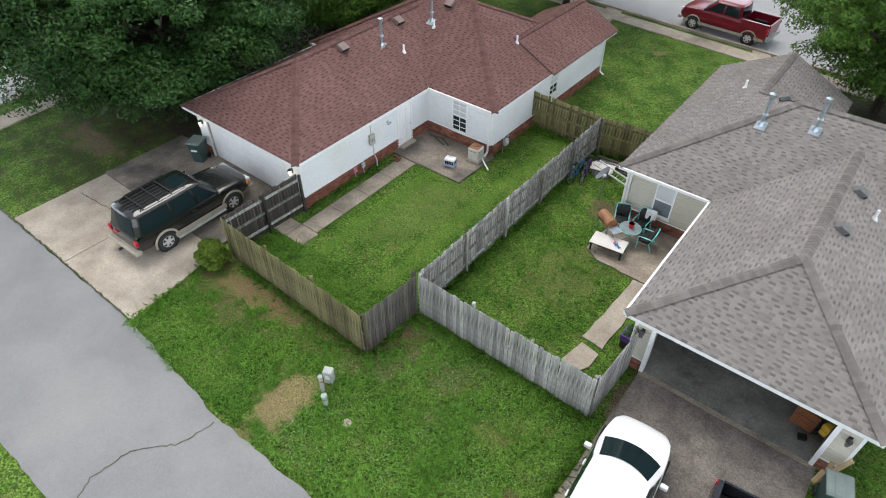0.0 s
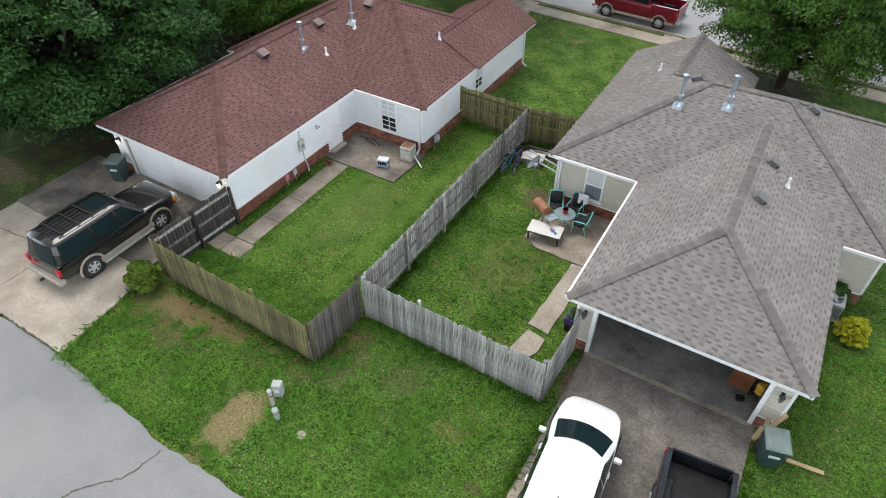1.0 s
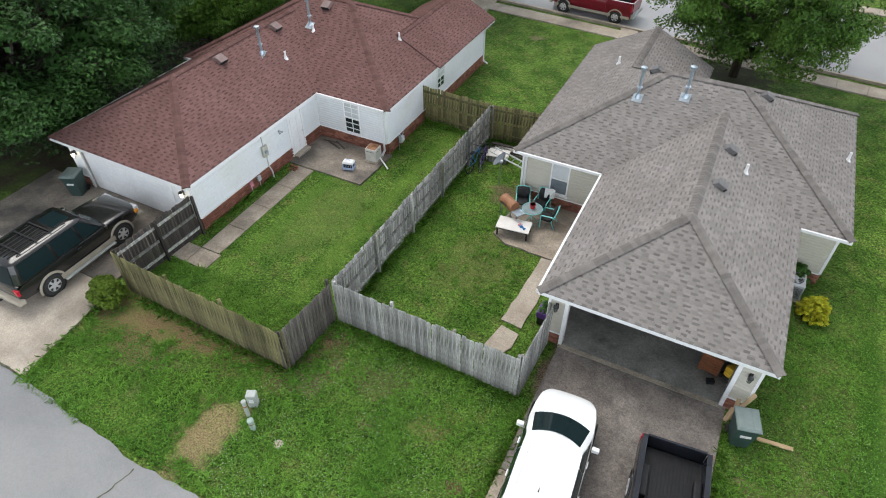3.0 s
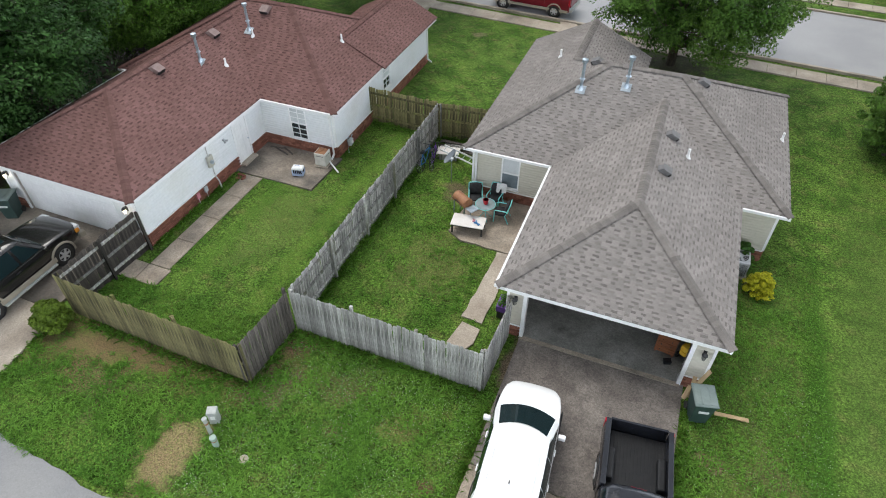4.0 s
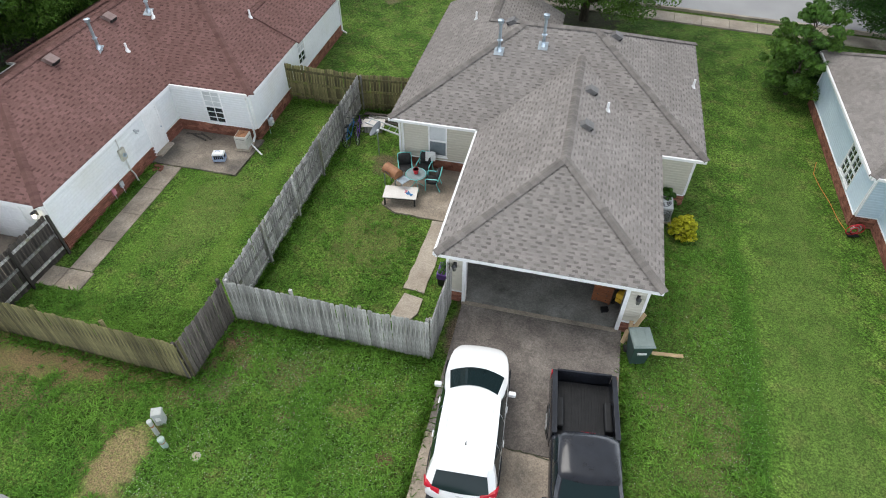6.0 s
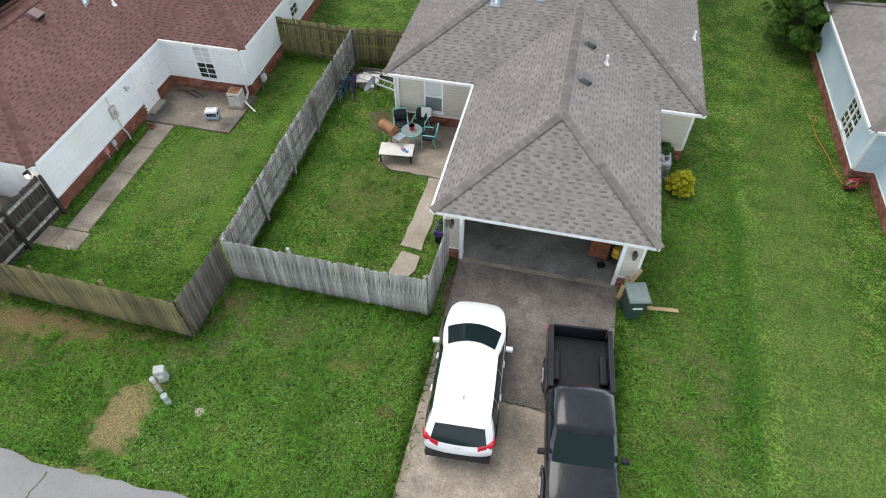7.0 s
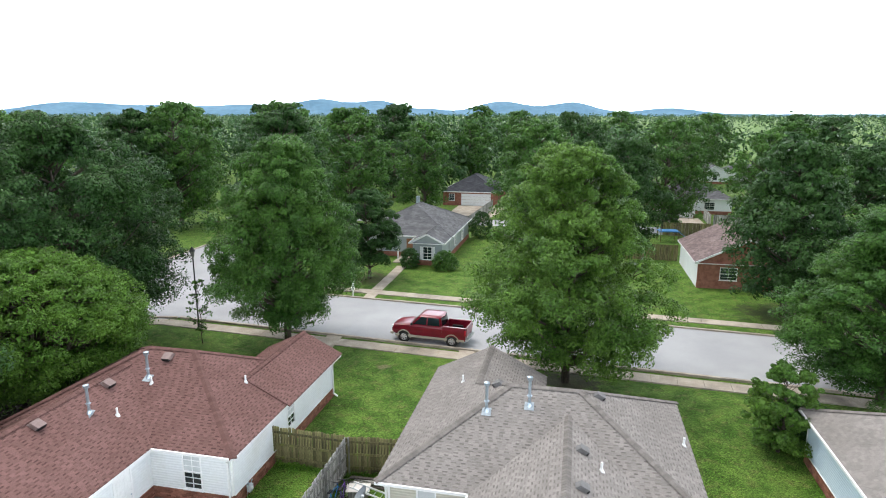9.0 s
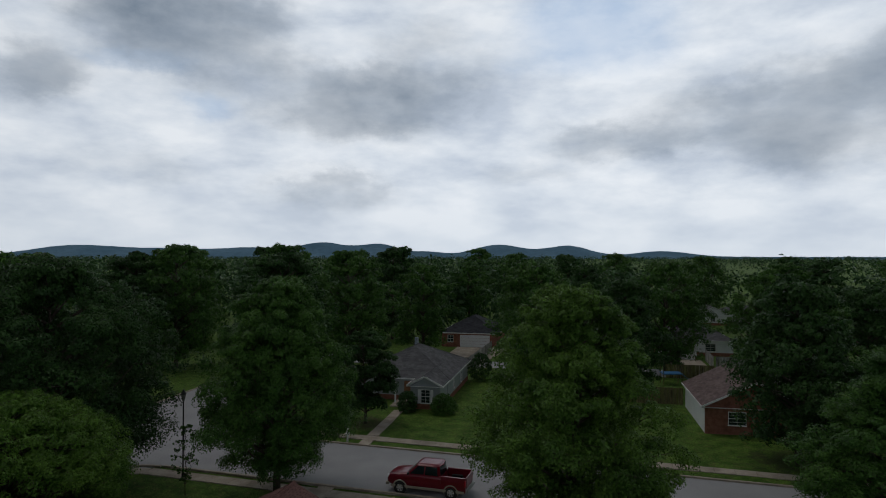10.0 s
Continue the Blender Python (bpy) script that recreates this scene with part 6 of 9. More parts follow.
while k < 6000:
    x, y = (gr.uniform(-10, -2.6), gr.uniform(4, 10)) if gr.random() < 0.75 else (gr.uniform(3, 7), gr.uniform(4, 14))
    if on_lawn(x, y) and not bare(x, y) and noise.noise((x * 0.6, y * 0.6, 7)) > gr.uniform(-0.7, 0.3):
        z, s = gr.uniform(0.03, 0.07), gr.uniform(0.006, 0.012)
        cl.add([(x - s, y, z), (x, y - s, z), (x + s, y, z), (x, y + s, z), (x, y, z + s), (x, y, z - s)], [(0, 1, 4), (1, 2, 4), (2, 3, 4), (3, 0, 4), (1, 0, 5), (2, 1, 5), (3, 2, 5), (0, 3, 5)])
        k += 1
tagged(cl.make("clover_flowers", M_CLOVER, None, "white clover flowers scattered over the lawn"), category="flowers", kind="stuff")


def clover_carpet():
    """Low clover leaves and trodden blades over the rougher lawns."""
    rng = np.random.default_rng(41)
    x = np.concatenate([rng.uniform(-17.2, -2.5, 62000), rng.uniform(2.9, 6.8, 30000), rng.uniform(-9.3, -2.9, 14000), rng.uniform(-16, -9.6, 14000)])
    y = np.concatenate([rng.uniform(3.7, 10.4, 62000), rng.uniform(3.8, 20, 30000), rng.uniform(10.5, 19.4, 14000), rng.uniform(8.3, 22.8, 14000)])
    keep = np.array([on_lawn(a, b) and not bare(a, b) and not (a < -16.6 and b < 8) for a, b in zip(x, y)])
    x, y = x[keep], y[keep]
    n = len(x)
    p = np.column_stack([x, y, rng.uniform(0.0, 0.05, n)])
    nor = rng.normal(size=(n, 3)) * 0.45 + np.array([0, 0, 1])
    nor /= np.linalg.norm(nor, axis=1)[:, None]
    t = np.cross(nor, rng.normal(size=(n, 3)))
    t /= np.linalg.norm(t, axis=1)[:, None]
    b = np.cross(nor, t)
    s = rng.uniform(0.014, 0.034, n)[:, None]
    v = np.stack([p - t * s - b * s * 0.5, p + t * s, p - t * s * 0.4 + b * s * 0.8], 1).reshape(-1, 3)
    return tagged(new("clover", leaf_mesh("clover", v, M_CLOVER_LEAF)), "low clover leaves spread through the lawn", "clover", kind="stuff")


clover_carpet()


# ---- vehicles ----
def wheel(parent, at, r, w, spokes=6):
    """Tyre and alloy rim, axle along y; at is the hub, on the outer side away from y = 0."""
    s = 1 if at[1] > 0 else -1
    ty = Build()
    prof = [(r * 0.62, -w / 2), (r * 0.9, -w / 2), (r, -w * 0.36), (r, w * 0.36), (r * 0.9, w / 2), (r * 0.62, w / 2)]
    n = 26
    ty.loft([[(q * math.cos(a), y, q * math.sin(a)) for q, y in prof] for a in (k * math.tau / n for k in range(n + 1))], closed=True, caps=False)
    t = ty.make("wheel", M_RUBBER, parent, "black tyre on an alloy rim")
    t.matrix_local = pose(*at)
    ri = Build()
    y = s * w * 0.49
    ri.loft([[(q * math.cos(a), yy, q * math.sin(a)) for q, yy in ((r * 0.64, s * w * 0.46), (r * 0.58, s * w * 0.5), (r * 0.56, s * w * 0.2))] for a in (k * math.tau / n for k in range(n + 1))], closed=False, caps=False)
    for k in range(spokes):
        a = k * math.tau / spokes
        ri.bar((0, y, 0), (r * 0.58 * math.cos(a), y, r * 0.58 * math.sin(a)), r * 0.2, 0.035, up=(0, 1, 0.001))
    ri.tube([(0, y - s * 0.04, 0), (0, y + s * 0.02, 0)], r * 0.16, 12)
    ri.make("rim", M_ALLOY, t, "silver alloy rim")
    Build().tube([(0, s * w * 0.1, 0), (0, s * w * 0.2, 0)], r * 0.57, 18).make("brake_disc", M_BLACK_PLASTIC, t)


def section(x, hw, z0, z1, crown=0.03, tuck=0.86):
    """A rounded cross-section of a car's lower body at x."""
    h = z1 - z0
    half = [(hw * tuck * 0.8, z0), (hw * tuck, z0 + h * 0.05), (hw * 0.975, z0 + h * 0.28), (hw, z0 + h * 0.55), (hw * 0.985, z0 + h * 0.8), (hw * 0.95, z1 - h * 0.06), (hw * 0.87, z1), (hw * 0.45, z1 + crown)]
    return [(x, y, z) for y, z in half] + [(x, 0, z1 + crown * 1.3)] + [(x, -y, z) for y, z in reversed(half)]


def car_shell(parent, stations, paint, name="body", label=""):
    b = Build().loft([section(*s) for s in stations])
    o = b.make(name, paint, parent, label, smooth=True)
    fix_normals(o)
    sub = o.modifiers.new("round", "SUBSURF")
    sub.levels = sub.render_levels = 1
    return o


def cabin(parent, base, roof, z0, z1, hw0, hw1, paint, posts, roof_label="", glass=None, nose=1.0):
    """Greenhouse: one glass body, painted pillars and a crowned roof. base and roof are (rear, front) along x."""
    g = Build()
    r0, f0 = base
    r1, f1 = roof
    n = 4
    ring0, ring1 = [], []

    def ring(r, f, hw, z, bow):
        back = [(r - bow * (1 - u * u), hw * 0.82 * u, z) for u in (-1, -0.6, -0.2, 0.2, 0.6, 1)]
        front = [(f - 0.02 + (nose * bow + 0.02) * (1 - u * u), hw * 0.9 * u, z) for u in (1, 0.6, 0.2, -0.2, -0.6, -1)]
        return back + [(r + 0.12, hw, z), ((r + f) / 2, hw * 1.015, z), (f - 0.14, hw, z)] + front + [(f - 0.14, -hw, z), ((r + f) / 2, -hw * 1.015, z), (r + 0.12, -hw, z)]
    a, c = ring(r0, f0, hw0, z0, 0.06), ring(r1, f1, hw1, z1, 0.05)
    mid = [tuple(p[i] + (q[i] - p[i]) * 0.55 + (0.02 * (1 if p[1] > 0 else -1) if i == 1 and abs(p[1]) > 0.1 else 0) for i in range(3)) for p, q in zip(a, c)]
    g.loft([a, mid, c])
    fix_normals(g.make("upper_body", paint, parent))
    glass = glass or M_CAR_GLASS

    def side_point(x, v, s, lift):
        """A point on the flank of the upper body, x along it and v (0 to 1) up it."""
        bulge = 0.02 * (v / 0.55 if v < 0.55 else (1 - v) / 0.45)
        r, f, hw = r0 + (r1 - r0) * v, f0 + (f1 - f0) * v, hw0 + (hw1 - hw0) * v
        x = min(max(x, r + 0.13), f - 0.2)
        mid_x = (r + f) / 2
        bow = 0.015 * (1 - abs(x - mid_x) / ((f - r) / 2 - 0.15))
        return (x, s * (hw * (1 + bow) + bulge + lift), z0 + (z1 - z0) * v)

    cut = sorted(posts)
    for s in (-1, 1):
        for (xa, ta, wa_), (xb, tb, wb_) in zip(cut, cut[1:]):
            pane = Build()
            rows = []
            for v in (0.07, 0.3, 0.55, 0.75, 0.93):
                lo, hi = xa + (ta - xa) * v + wa_ / 2, xb + (tb - xb) * v - wb_ / 2
                rows.append([side_point(lo + (hi - lo) * k / 4, v, s, 0.008) for k in range(5)])
            pane.loft(rows, closed=False, caps=False)
            pane.make("side_window", glass, parent, "dark tinted side window", smooth=True)
    for name, b0, b1, way in (("windscreen", f0, f1, 1), ("rear_window", r0, r1, -1)):
        pane = Build()
        rows = []
        for v in (0.02, 0.3, 0.55, 0.75, 0.97):
            x, hw = b0 + (b1 - b0) * v, (hw0 + (hw1 - hw0) * v) * (0.9 if way > 0 else 0.84)
            bow = 0.06 - 0.01 * v
            deep = nose * bow + 0.02 if way > 0 else bow
            rows.append([(x - (0.02 if way > 0 else 0.0) + way * (deep * (1 - u * u) + 0.016), hw * u * 0.97, z0 + (z1 - z0) * v + 0.006) for u in (-1, -0.8, -0.6, -0.4, -0.2, 0, 0.2, 0.4, 0.6, 0.8, 1)])
        pane.loft(rows, closed=False, caps=False)
        pane.make(name, glass, parent, "dark tinted glass", smooth=True)
    rb = Build()
    edge = ring(r1 - 0.03, f1 + 0.03, hw1 + 0.015, z1 - 0.015, 0.05)
    top1 = ring(r1 + 0.03, f1 - 0.04, hw1 - 0.05, z1 + 0.045, 0.05)
    top2 = ring(r1 + (f1 - r1) * 0.14, f1 - (f1 - r1) * 0.14, hw1 * 0.6, z1 + 0.07, 0.03)
    rb.loft([edge, top1, top2])
    o = rb.make("roof", paint, parent, roof_label, smooth=True)
    fix_normals(o)
    return o


def arch(parent, x, y, r, material, wd=0.06):
    """Dark wheel well and the flare over it."""
    s = 1 if y > 0 else -1
    b = Build().tube([(x, y - s * 0.25, r), (x, y + s * 0.008, r)], r * 1.16, 24)
    b.make("wheel_well", M_BLACK_PLASTIC, parent)
    ring = [[(x + q * math.cos(a), y + s * yy, max(r * 0.75, r + q * math.sin(a))) for q, yy in ((r * 1.14, 0.0), (r * 1.16, 0.03), (r * 1.32, 0.025), (r * 1.36, 0.0))] for a in (radians(-10 + 200 * k / 16) for k in range(17))]
    Build().loft(ring, closed=False, caps=False).make("arch_flare", material, parent)


def mirror(parent, x, y, z, paint):
    s = 1 if y > 0 else -1
    b = Build().box(x - 0.06, x + 0.07, min(y, y + s * 0.2), max(y, y + s * 0.2), z, z + 0.14)
    b.make("door_mirror", paint, parent, bevel=0.03)


def small_box(parent, name, x0, x1, y0, y1, z0, z1, material, label="", bevel=0.02):
    return Build().box(x0, x1, y0, y1, z0, z1).make(name, material, parent, label, bevel=bevel)


def dark_suv(at, turn):
    c = thing("parked_car", at, turn, "large black sport utility car with tan lower trim on a driveway", "car")
    car_shell(c, [(-2.6, 0.86, 0.5, 1.0), (-2.52, 0.95, 0.42, 1.12), (-1.6, 1.0, 0.36, 1.16), (0.0, 1.0, 0.34, 1.16), (0.95, 1.0, 0.34, 1.16), (1.3, 0.99, 0.36, 1.15), (2.0, 0.96, 0.38, 1.1), (2.45, 0.9, 0.42, 1.03), (2.6, 0.78, 0.5, 0.92)], M_BLACK_PAINT)
    cabin(c, (-2.5, 1.12), (-2.3, 0.5), 1.13, 1.83, 0.93, 0.76, M_BLACK_PAINT, ((1.02, 0.48, 0.09), (0.1, 0.05, 0.1), (-0.95, -0.95, 0.11), (-2.35, -2.2, 0.16)), "black roof with slats and sunroof")
    for s in (-1, 1):
        small_box(c, "rocker_trim", -1.15, 1.2, s * 1.0 - 0.02, s * 1.0 + 0.02, 0.36, 0.56, M_TAN_PAINT, "tan lower body trim", 0.015)
        small_box(c, "running_board", -1.1, 1.1, min(s * 0.98, s * 1.12), max(s * 0.98, s * 1.12), 0.3, 0.36, M_UTIL, "grey running board")
        for x in (-1.5, 1.53):
            arch(c, x, s * 0.985, 0.39, M_TAN_PAINT)
            wheel(c, (x, s * 0.88, 0.39), 0.39, 0.26)
        mirror(c, 0.95, s * 1.0, 1.15, M_BLACK_PAINT)
        Build().tube([(-1.9, s * 0.6, 1.91), (-1.7, s * 0.6, 1.97), (-0.2, s * 0.6, 1.98), (0.0, s * 0.6, 1.92)], 0.022, 8).make("roof_rail", M_BLACK_PLASTIC, c)
        small_box(c, "tail_lamp", -2.62, -2.5, min(s * 0.74, s * 0.93), max(s * 0.74, s * 0.93), 0.78, 1.02, M_TAIL_RED, "red tail lamp")
        small_box(c, "head_lamp", 2.4, 2.6, min(s * 0.52, s * 0.88), max(s * 0.52, s * 0.88), 0.78, 0.98, M_HEADLAMP, "clear headlamp")
        small_box(c, "turn_lamp", 2.36, 2.52, min(s * 0.84, s * 0.93), max(s * 0.84, s * 0.93), 0.74, 0.9, M_AMBER, "amber turn lamp")
        small_box(c, "door_handle", -0.25, -0.05, min(s * 0.99, s * 1.02), max(s * 0.99, s * 1.02), 1.0, 1.04, M_BLACK_PLASTIC)
    small_box(c, "rear_bumper", -2.78, -2.5, -0.95, 0.95, 0.42, 0.62, M_TAN_PAINT, "tan rear bumper", 0.05)
    small_box(c, "front_bumper", 2.45, 2.72, -0.92, 0.92, 0.4, 0.62, M_TAN_PAINT, "tan front bumper", 0.05)
    small_box(c, "tow_hitch", -2.92, -2.75, -0.04, 0.04, 0.4, 0.48, M_BLACK_PLASTIC)
    small_box(c, "sunroof", -0.35, 0.3, -0.42, 0.42, 1.9, 1.915, M_CAR_GLASS, "dark glass sunroof", 0.005)
    for x in (-1.75, -1.1, -0.55):
        Build().bar((x, -0.62, 1.955), (x, 0.62, 1.955), 0.05, 0.03).make("crossbar", M_BLACK_PLASTIC, c)
    for k in range(5):
        y = -0.4 + 0.2 * k
        small_box(c, "roof_slat", -2.1, -0.6, y - 0.02, y + 0.02, 1.9, 1.918, M_BLACK_PLASTIC, "", 0.004)
    small_box(c, "tailgate_badge", -2.655, -2.6, 0.25, 0.5, 0.93, 0.99, M_TAIL_RED, "", 0.01)


def white_crossover(at, turn):
    c = thing("parked_car", at, turn, "white crossover car parked on a concrete driveway", "car")
    car_shell(c, [(-2.33, 0.7, 0.5, 0.86), (-2.22, 0.87, 0.4, 1.0), (-1.4, 0.92, 0.34, 1.03), (0.0, 0.925, 0.32, 1.03), (0.75, 0.925, 0.32, 1.03), (1.25, 0.92, 0.34, 1.0), (1.75, 0.88, 0.36, 0.95), (2.1, 0.78, 0.4, 0.88), (2.28, 0.62, 0.46, 0.78), (2.34, 0.45, 0.52, 0.7)], M_WHITE_PAINT)
    cabin(c, (-2.2, 1.2), (-1.84, 0.25), 0.99, 1.55, 0.88, 0.72, M_WHITE_PAINT, ((1.06, 0.2, 0.06), (-0.2, -0.25, 0.025), (-1.1, -1.1, 0.025), (-1.95, -1.65, 0.16)), "white painted roof", nose=3.4)
    small_box(c, "rear_spoiler", -2.0, -1.75, -0.62, 0.62, 1.54, 1.58, M_WHITE_PAINT, "", 0.02)
    for s in (-1, 1):
        for x in (-1.35, 1.35):
            arch(c, x, s * 0.91, 0.36, M_BLACK_PLASTIC)
            wheel(c, (x, s * 0.81, 0.36), 0.36, 0.23)
        mirror(c, 0.62, s * 0.92, 1.02, M_WHITE_PAINT)
        Build().tube([(-1.4, s * 0.56, 1.6), (-1.3, s * 0.56, 1.65), (-0.1, s * 0.56, 1.66), (0.02, s * 0.56, 1.6)], 0.018, 8).make("roof_rail", M_WHITE_PAINT, c)
        b = Build()
        b.add([(-2.33, s * 0.5, 0.93), (-2.29, s * 0.5, 1.01), (-2.14, s * 0.86, 1.06), (-2.18, s * 0.89, 0.97), (-1.93, s * 0.92, 1.06), (-1.95, s * 0.94, 0.99), (-2.24, s * 0.5, 1.02), (-2.04, s * 0.83, 1.07)],
              [(0, 1, 2, 3), (3, 2, 4, 5), (1, 6, 7, 2), (2, 7, 4)])
        b.make("tail_lamp", M_TAIL_RED, c, "slim red tail lamp")
        small_box(c, "head_lamp", 1.95, 2.1, min(s * 0.52, s * 0.74), max(s * 0.52, s * 0.74), 0.72, 0.8, M_HEADLAMP, "slim headlamp", 0.02)
        for x in (0.25, -0.75):
            small_box(c, "door_handle", x - 0.1, x + 0.1, min(s * 0.915, s * 0.945), max(s * 0.915, s * 0.945), 0.88, 0.91, M_WHITE_PAINT, "", 0.01)
    small_box(c, "rear_bumper", -2.39, -2.0, -0.84, 0.84, 0.36, 0.6, M_BLACK_PLASTIC, "black lower rear bumper", 0.05)
    small_box(c, "front_bumper", 2.0, 2.22, -0.6, 0.6, 0.34, 0.5, M_BLACK_PLASTIC, "black lower front bumper", 0.04)
    Build().add([(-1.3, -0.02, 1.63), (-1.3, 0.02, 1.63), (-1.16, 0.0, 1.635), (-1.34, 0.0, 1.73)], [(0, 2, 3), (2, 1, 3), (1, 0, 3)]).make("roof_aerial", M_BLACK_PLASTIC, c, "black shark fin aerial")
    Build().bar((1.0, -0.5, 1.035), (0.95, 0.1, 1.06), 0.02, 0.02).make("wiper", M_BLACK_PLASTIC, c)
    small_box(c, "badge", -2.31, -2.28, -0.1, 0.1, 0.88, 0.92, M_ALLOY, "", 0.005)


def pickup(kind, at, turn, label, paint, lower, length, hw, crew, bed, z_bed=1.28, roof_z=1.78, bed_liner=None):
    """A pickup truck: shell in front, open bed behind, cab between. bed: length of the load floor."""
    c = thing(kind, at, turn, label, "pickup truck")
    L = length / 2
    cab_r, cab_f = -L + bed + 0.12, -L + bed + 0.12 + crew
    car_shell(c, [(cab_r - 0.02, hw * 0.97, 0.42, z_bed - 0.04), (cab_r + 0.1, hw, 0.38, z_bed - 0.02), (cab_f - 0.1, hw, 0.38, z_bed - 0.02), (cab_f + 0.15, hw * 0.98, 0.4, z_bed - 0.04), (L - 0.5, hw * 0.95, 0.42, z_bed - 0.12),
                  (L - 0.12, hw * 0.9, 0.46, z_bed - 0.2), (L, hw * 0.8, 0.52, z_bed - 0.32)], paint, label="painted cab and bonnet")
    posts = [(cab_f + 0.1, cab_f - 0.5, 0.08), (cab_r + 0.08, cab_r + 0.15, 0.16)]
    if crew > 1.6:
        posts.append(((cab_r + cab_f) / 2, (cab_r + cab_f) / 2 - 0.05, 0.09))
    cabin(c, (cab_r + 0.03, cab_f + 0.15), (cab_r + 0.12, cab_f - 0.52), z_bed - 0.05, roof_z, hw * 0.92, hw * 0.82, paint, posts, "painted cab roof")
    # bed: floor with ribs, side walls with rails, tailgate, wheel boxes
    liner = bed_liner or M_BLACK_PLASTIC
    Build().box(-L + 0.06, cab_r, -hw * 0.84, hw * 0.84, 0.72, 0.78).make("bed_floor", liner, c, "ribbed black bed liner")
    n = 17
    for k in range(n):
        y = -hw * 0.8 + hw * 1.6 * k / (n - 1)
        Build().box(-L + 0.08, cab_r - 0.02, y - 0.022, y + 0.022, 0.78, 0.795).make("bed_rib", liner, c)
    for s in (-1, 1):
        o = [(hw * 0.84, 0.5), (hw * 0.97, 0.44), (hw, 0.7), (hw * 0.99, 1.1), (hw * 0.95, z_bed), (hw * 0.84, z_bed), (hw * 0.82, 0.8)]
        w = Build().loft([[(x, s * y, z) for y, z in o] for x in (-L + 0.03, -L + bed * 0.5, cab_r - 0.03)])
        wo = w.make("bed_side", paint, c, smooth=False, bevel=0.015)
        fix_normals(wo)
        small_box(c, "bed_rail", -L + 0.02, cab_r - 0.03, min(s * hw * 0.82, s * hw * 0.97), max(s * hw * 0.82, s * hw * 0.97), z_bed, z_bed + 0.03, paint, "dark bed rail cap", 0.01)
        small_box(c, "wheel_box", -L + bed * 0.38, -L + bed * 0.86, min(s * hw * 0.6, s * hw * 0.83), max(s * hw * 0.6, s * hw * 0.83), 0.78, 1.02, liner, "", 0.05)
        small_box(c, "tail_lamp", -L - 0.01, -L + 0.1, min(s * hw * 0.86, s * hw * 1.0), max(s * hw * 0.86, s * hw * 1.0), 0.86, 1.22, M_TAIL_RED, "red tail lamp", 0.015)
        small_box(c, "head_lamp", L - 0.14, L + 0.0, min(s * hw * 0.5, s * hw * 0.84), max(s * hw * 0.5, s * hw * 0.84), z_bed - 0.45, z_bed - 0.25, M_HEADLAMP, "clear headlamp", 0.03)
        for x in (-L + bed * 0.62, L - 0.95):
            arch(c, x, s * hw * 0.985, 0.38, lower)
            wheel(c, (x, s * (hw - 0.1), 0.38), 0.38, 0.25)
        mirror(c, cab_f - 0.05, s * hw, z_bed - 0.02, M_BLACK_PLASTIC)
        if lower is not paint:
            small_box(c, "rocker_trim", -L + 0.1, L - 0.3, min(s * hw * 0.96, s * hw * 1.015), max(s * hw * 0.96, s * hw * 1.015), 0.4, 0.56, lower, "tan lower body trim", 0.015)
    small_box(c, "tailgate", -L - 0.03, -L + 0.04, -hw * 0.83, hw * 0.83, 0.7, z_bed + 0.015, paint, "raised tailgate", 0.015)
    small_box(c, "rear_bumper", -L - 0.16, -L + 0.02, -hw * 0.95, hw * 0.95, 0.46, 0.62, M_UTIL, "steel rear bumper", 0.03)
    small_box(c, "front_bumper", L - 0.12, L + 0.12, -hw * 0.9, hw * 0.9, 0.44, 0.64, lower, "front bumper", 0.05)
    small_box(c, "stop_lamp", cab_r + 0.04, cab_r + 0.1, -0.18, 0.18, roof_z - 0.06, roof_z - 0.01, M_TAIL_RED, "red high stop lamp", 0.005)
    for y in (-0.38, 0.38):
        small_box(c, "seat", (cab_r + cab_f) / 2 - 0.2, (cab_r + cab_f) / 2 + 0.1, y - 0.24, y + 0.24, 0.8, z_bed + 0.25, M_INTERIOR, "", 0.06)
    return c


dark_suv((-19.88, 8.45, 0.05), 91)
white_crossover((-1.2, 8.33, 0.05), 94)
pickup("pickup_truck", (1.87, 7.5, 0.05), -84.5, "black pickup truck with an empty lined bed on a driveway", M_NAVY_PAINT, M_NAVY_PAINT, 5.2, 0.9, 1.82, 1.85, 1.25, 1.62)
pickup("pickup_truck", (-9.55, 40.05, 0.02), 175.5, "red crew-cab pickup truck with tan trim parked at the kerb", M_RED_PAINT, M_TAN_PAINT, 5.45, 0.98, 2.2, 1.6, 1.36, 1.92)


# ---- loose things in the yards ----
M_TURQ = mat("turquoise_metal_paint", (0.16, 0.55, 0.54), (0.23, 0.64, 0.62), 6, 0.4, fine=30, fine_amount=0.08, bump=0)
M_MESH = mat("black_sling_fabric", (0.015, 0.015, 0.016), (0.03, 0.03, 0.032), 8, 0.8, fine=90, fine_amount=0.2)
M_WHITE_TOP = mat("white_laminate", (0.66, 0.62, 0.58), (0.76, 0.73, 0.7), 2, 0.5, fine=20, fine_amount=0.08)
M_RUST = mat("rusty_brown_steel", (0.24, 0.1, 0.045), (0.34, 0.16, 0.075), 3, 0.6, fine=25, fine_amount=0.25)
M_RED_PLASTIC = mat("red_plastic", (0.4, 0.012, 0.02), (0.48, 0.02, 0.03), 6, 0.4, fine=30, fine_amount=0.1, bump=0)
M_PURPLE = mat("purple_plastic", (0.09, 0.035, 0.2), (0.13, 0.05, 0.27), 5, 0.5, fine=30, fine_amount=0.1)
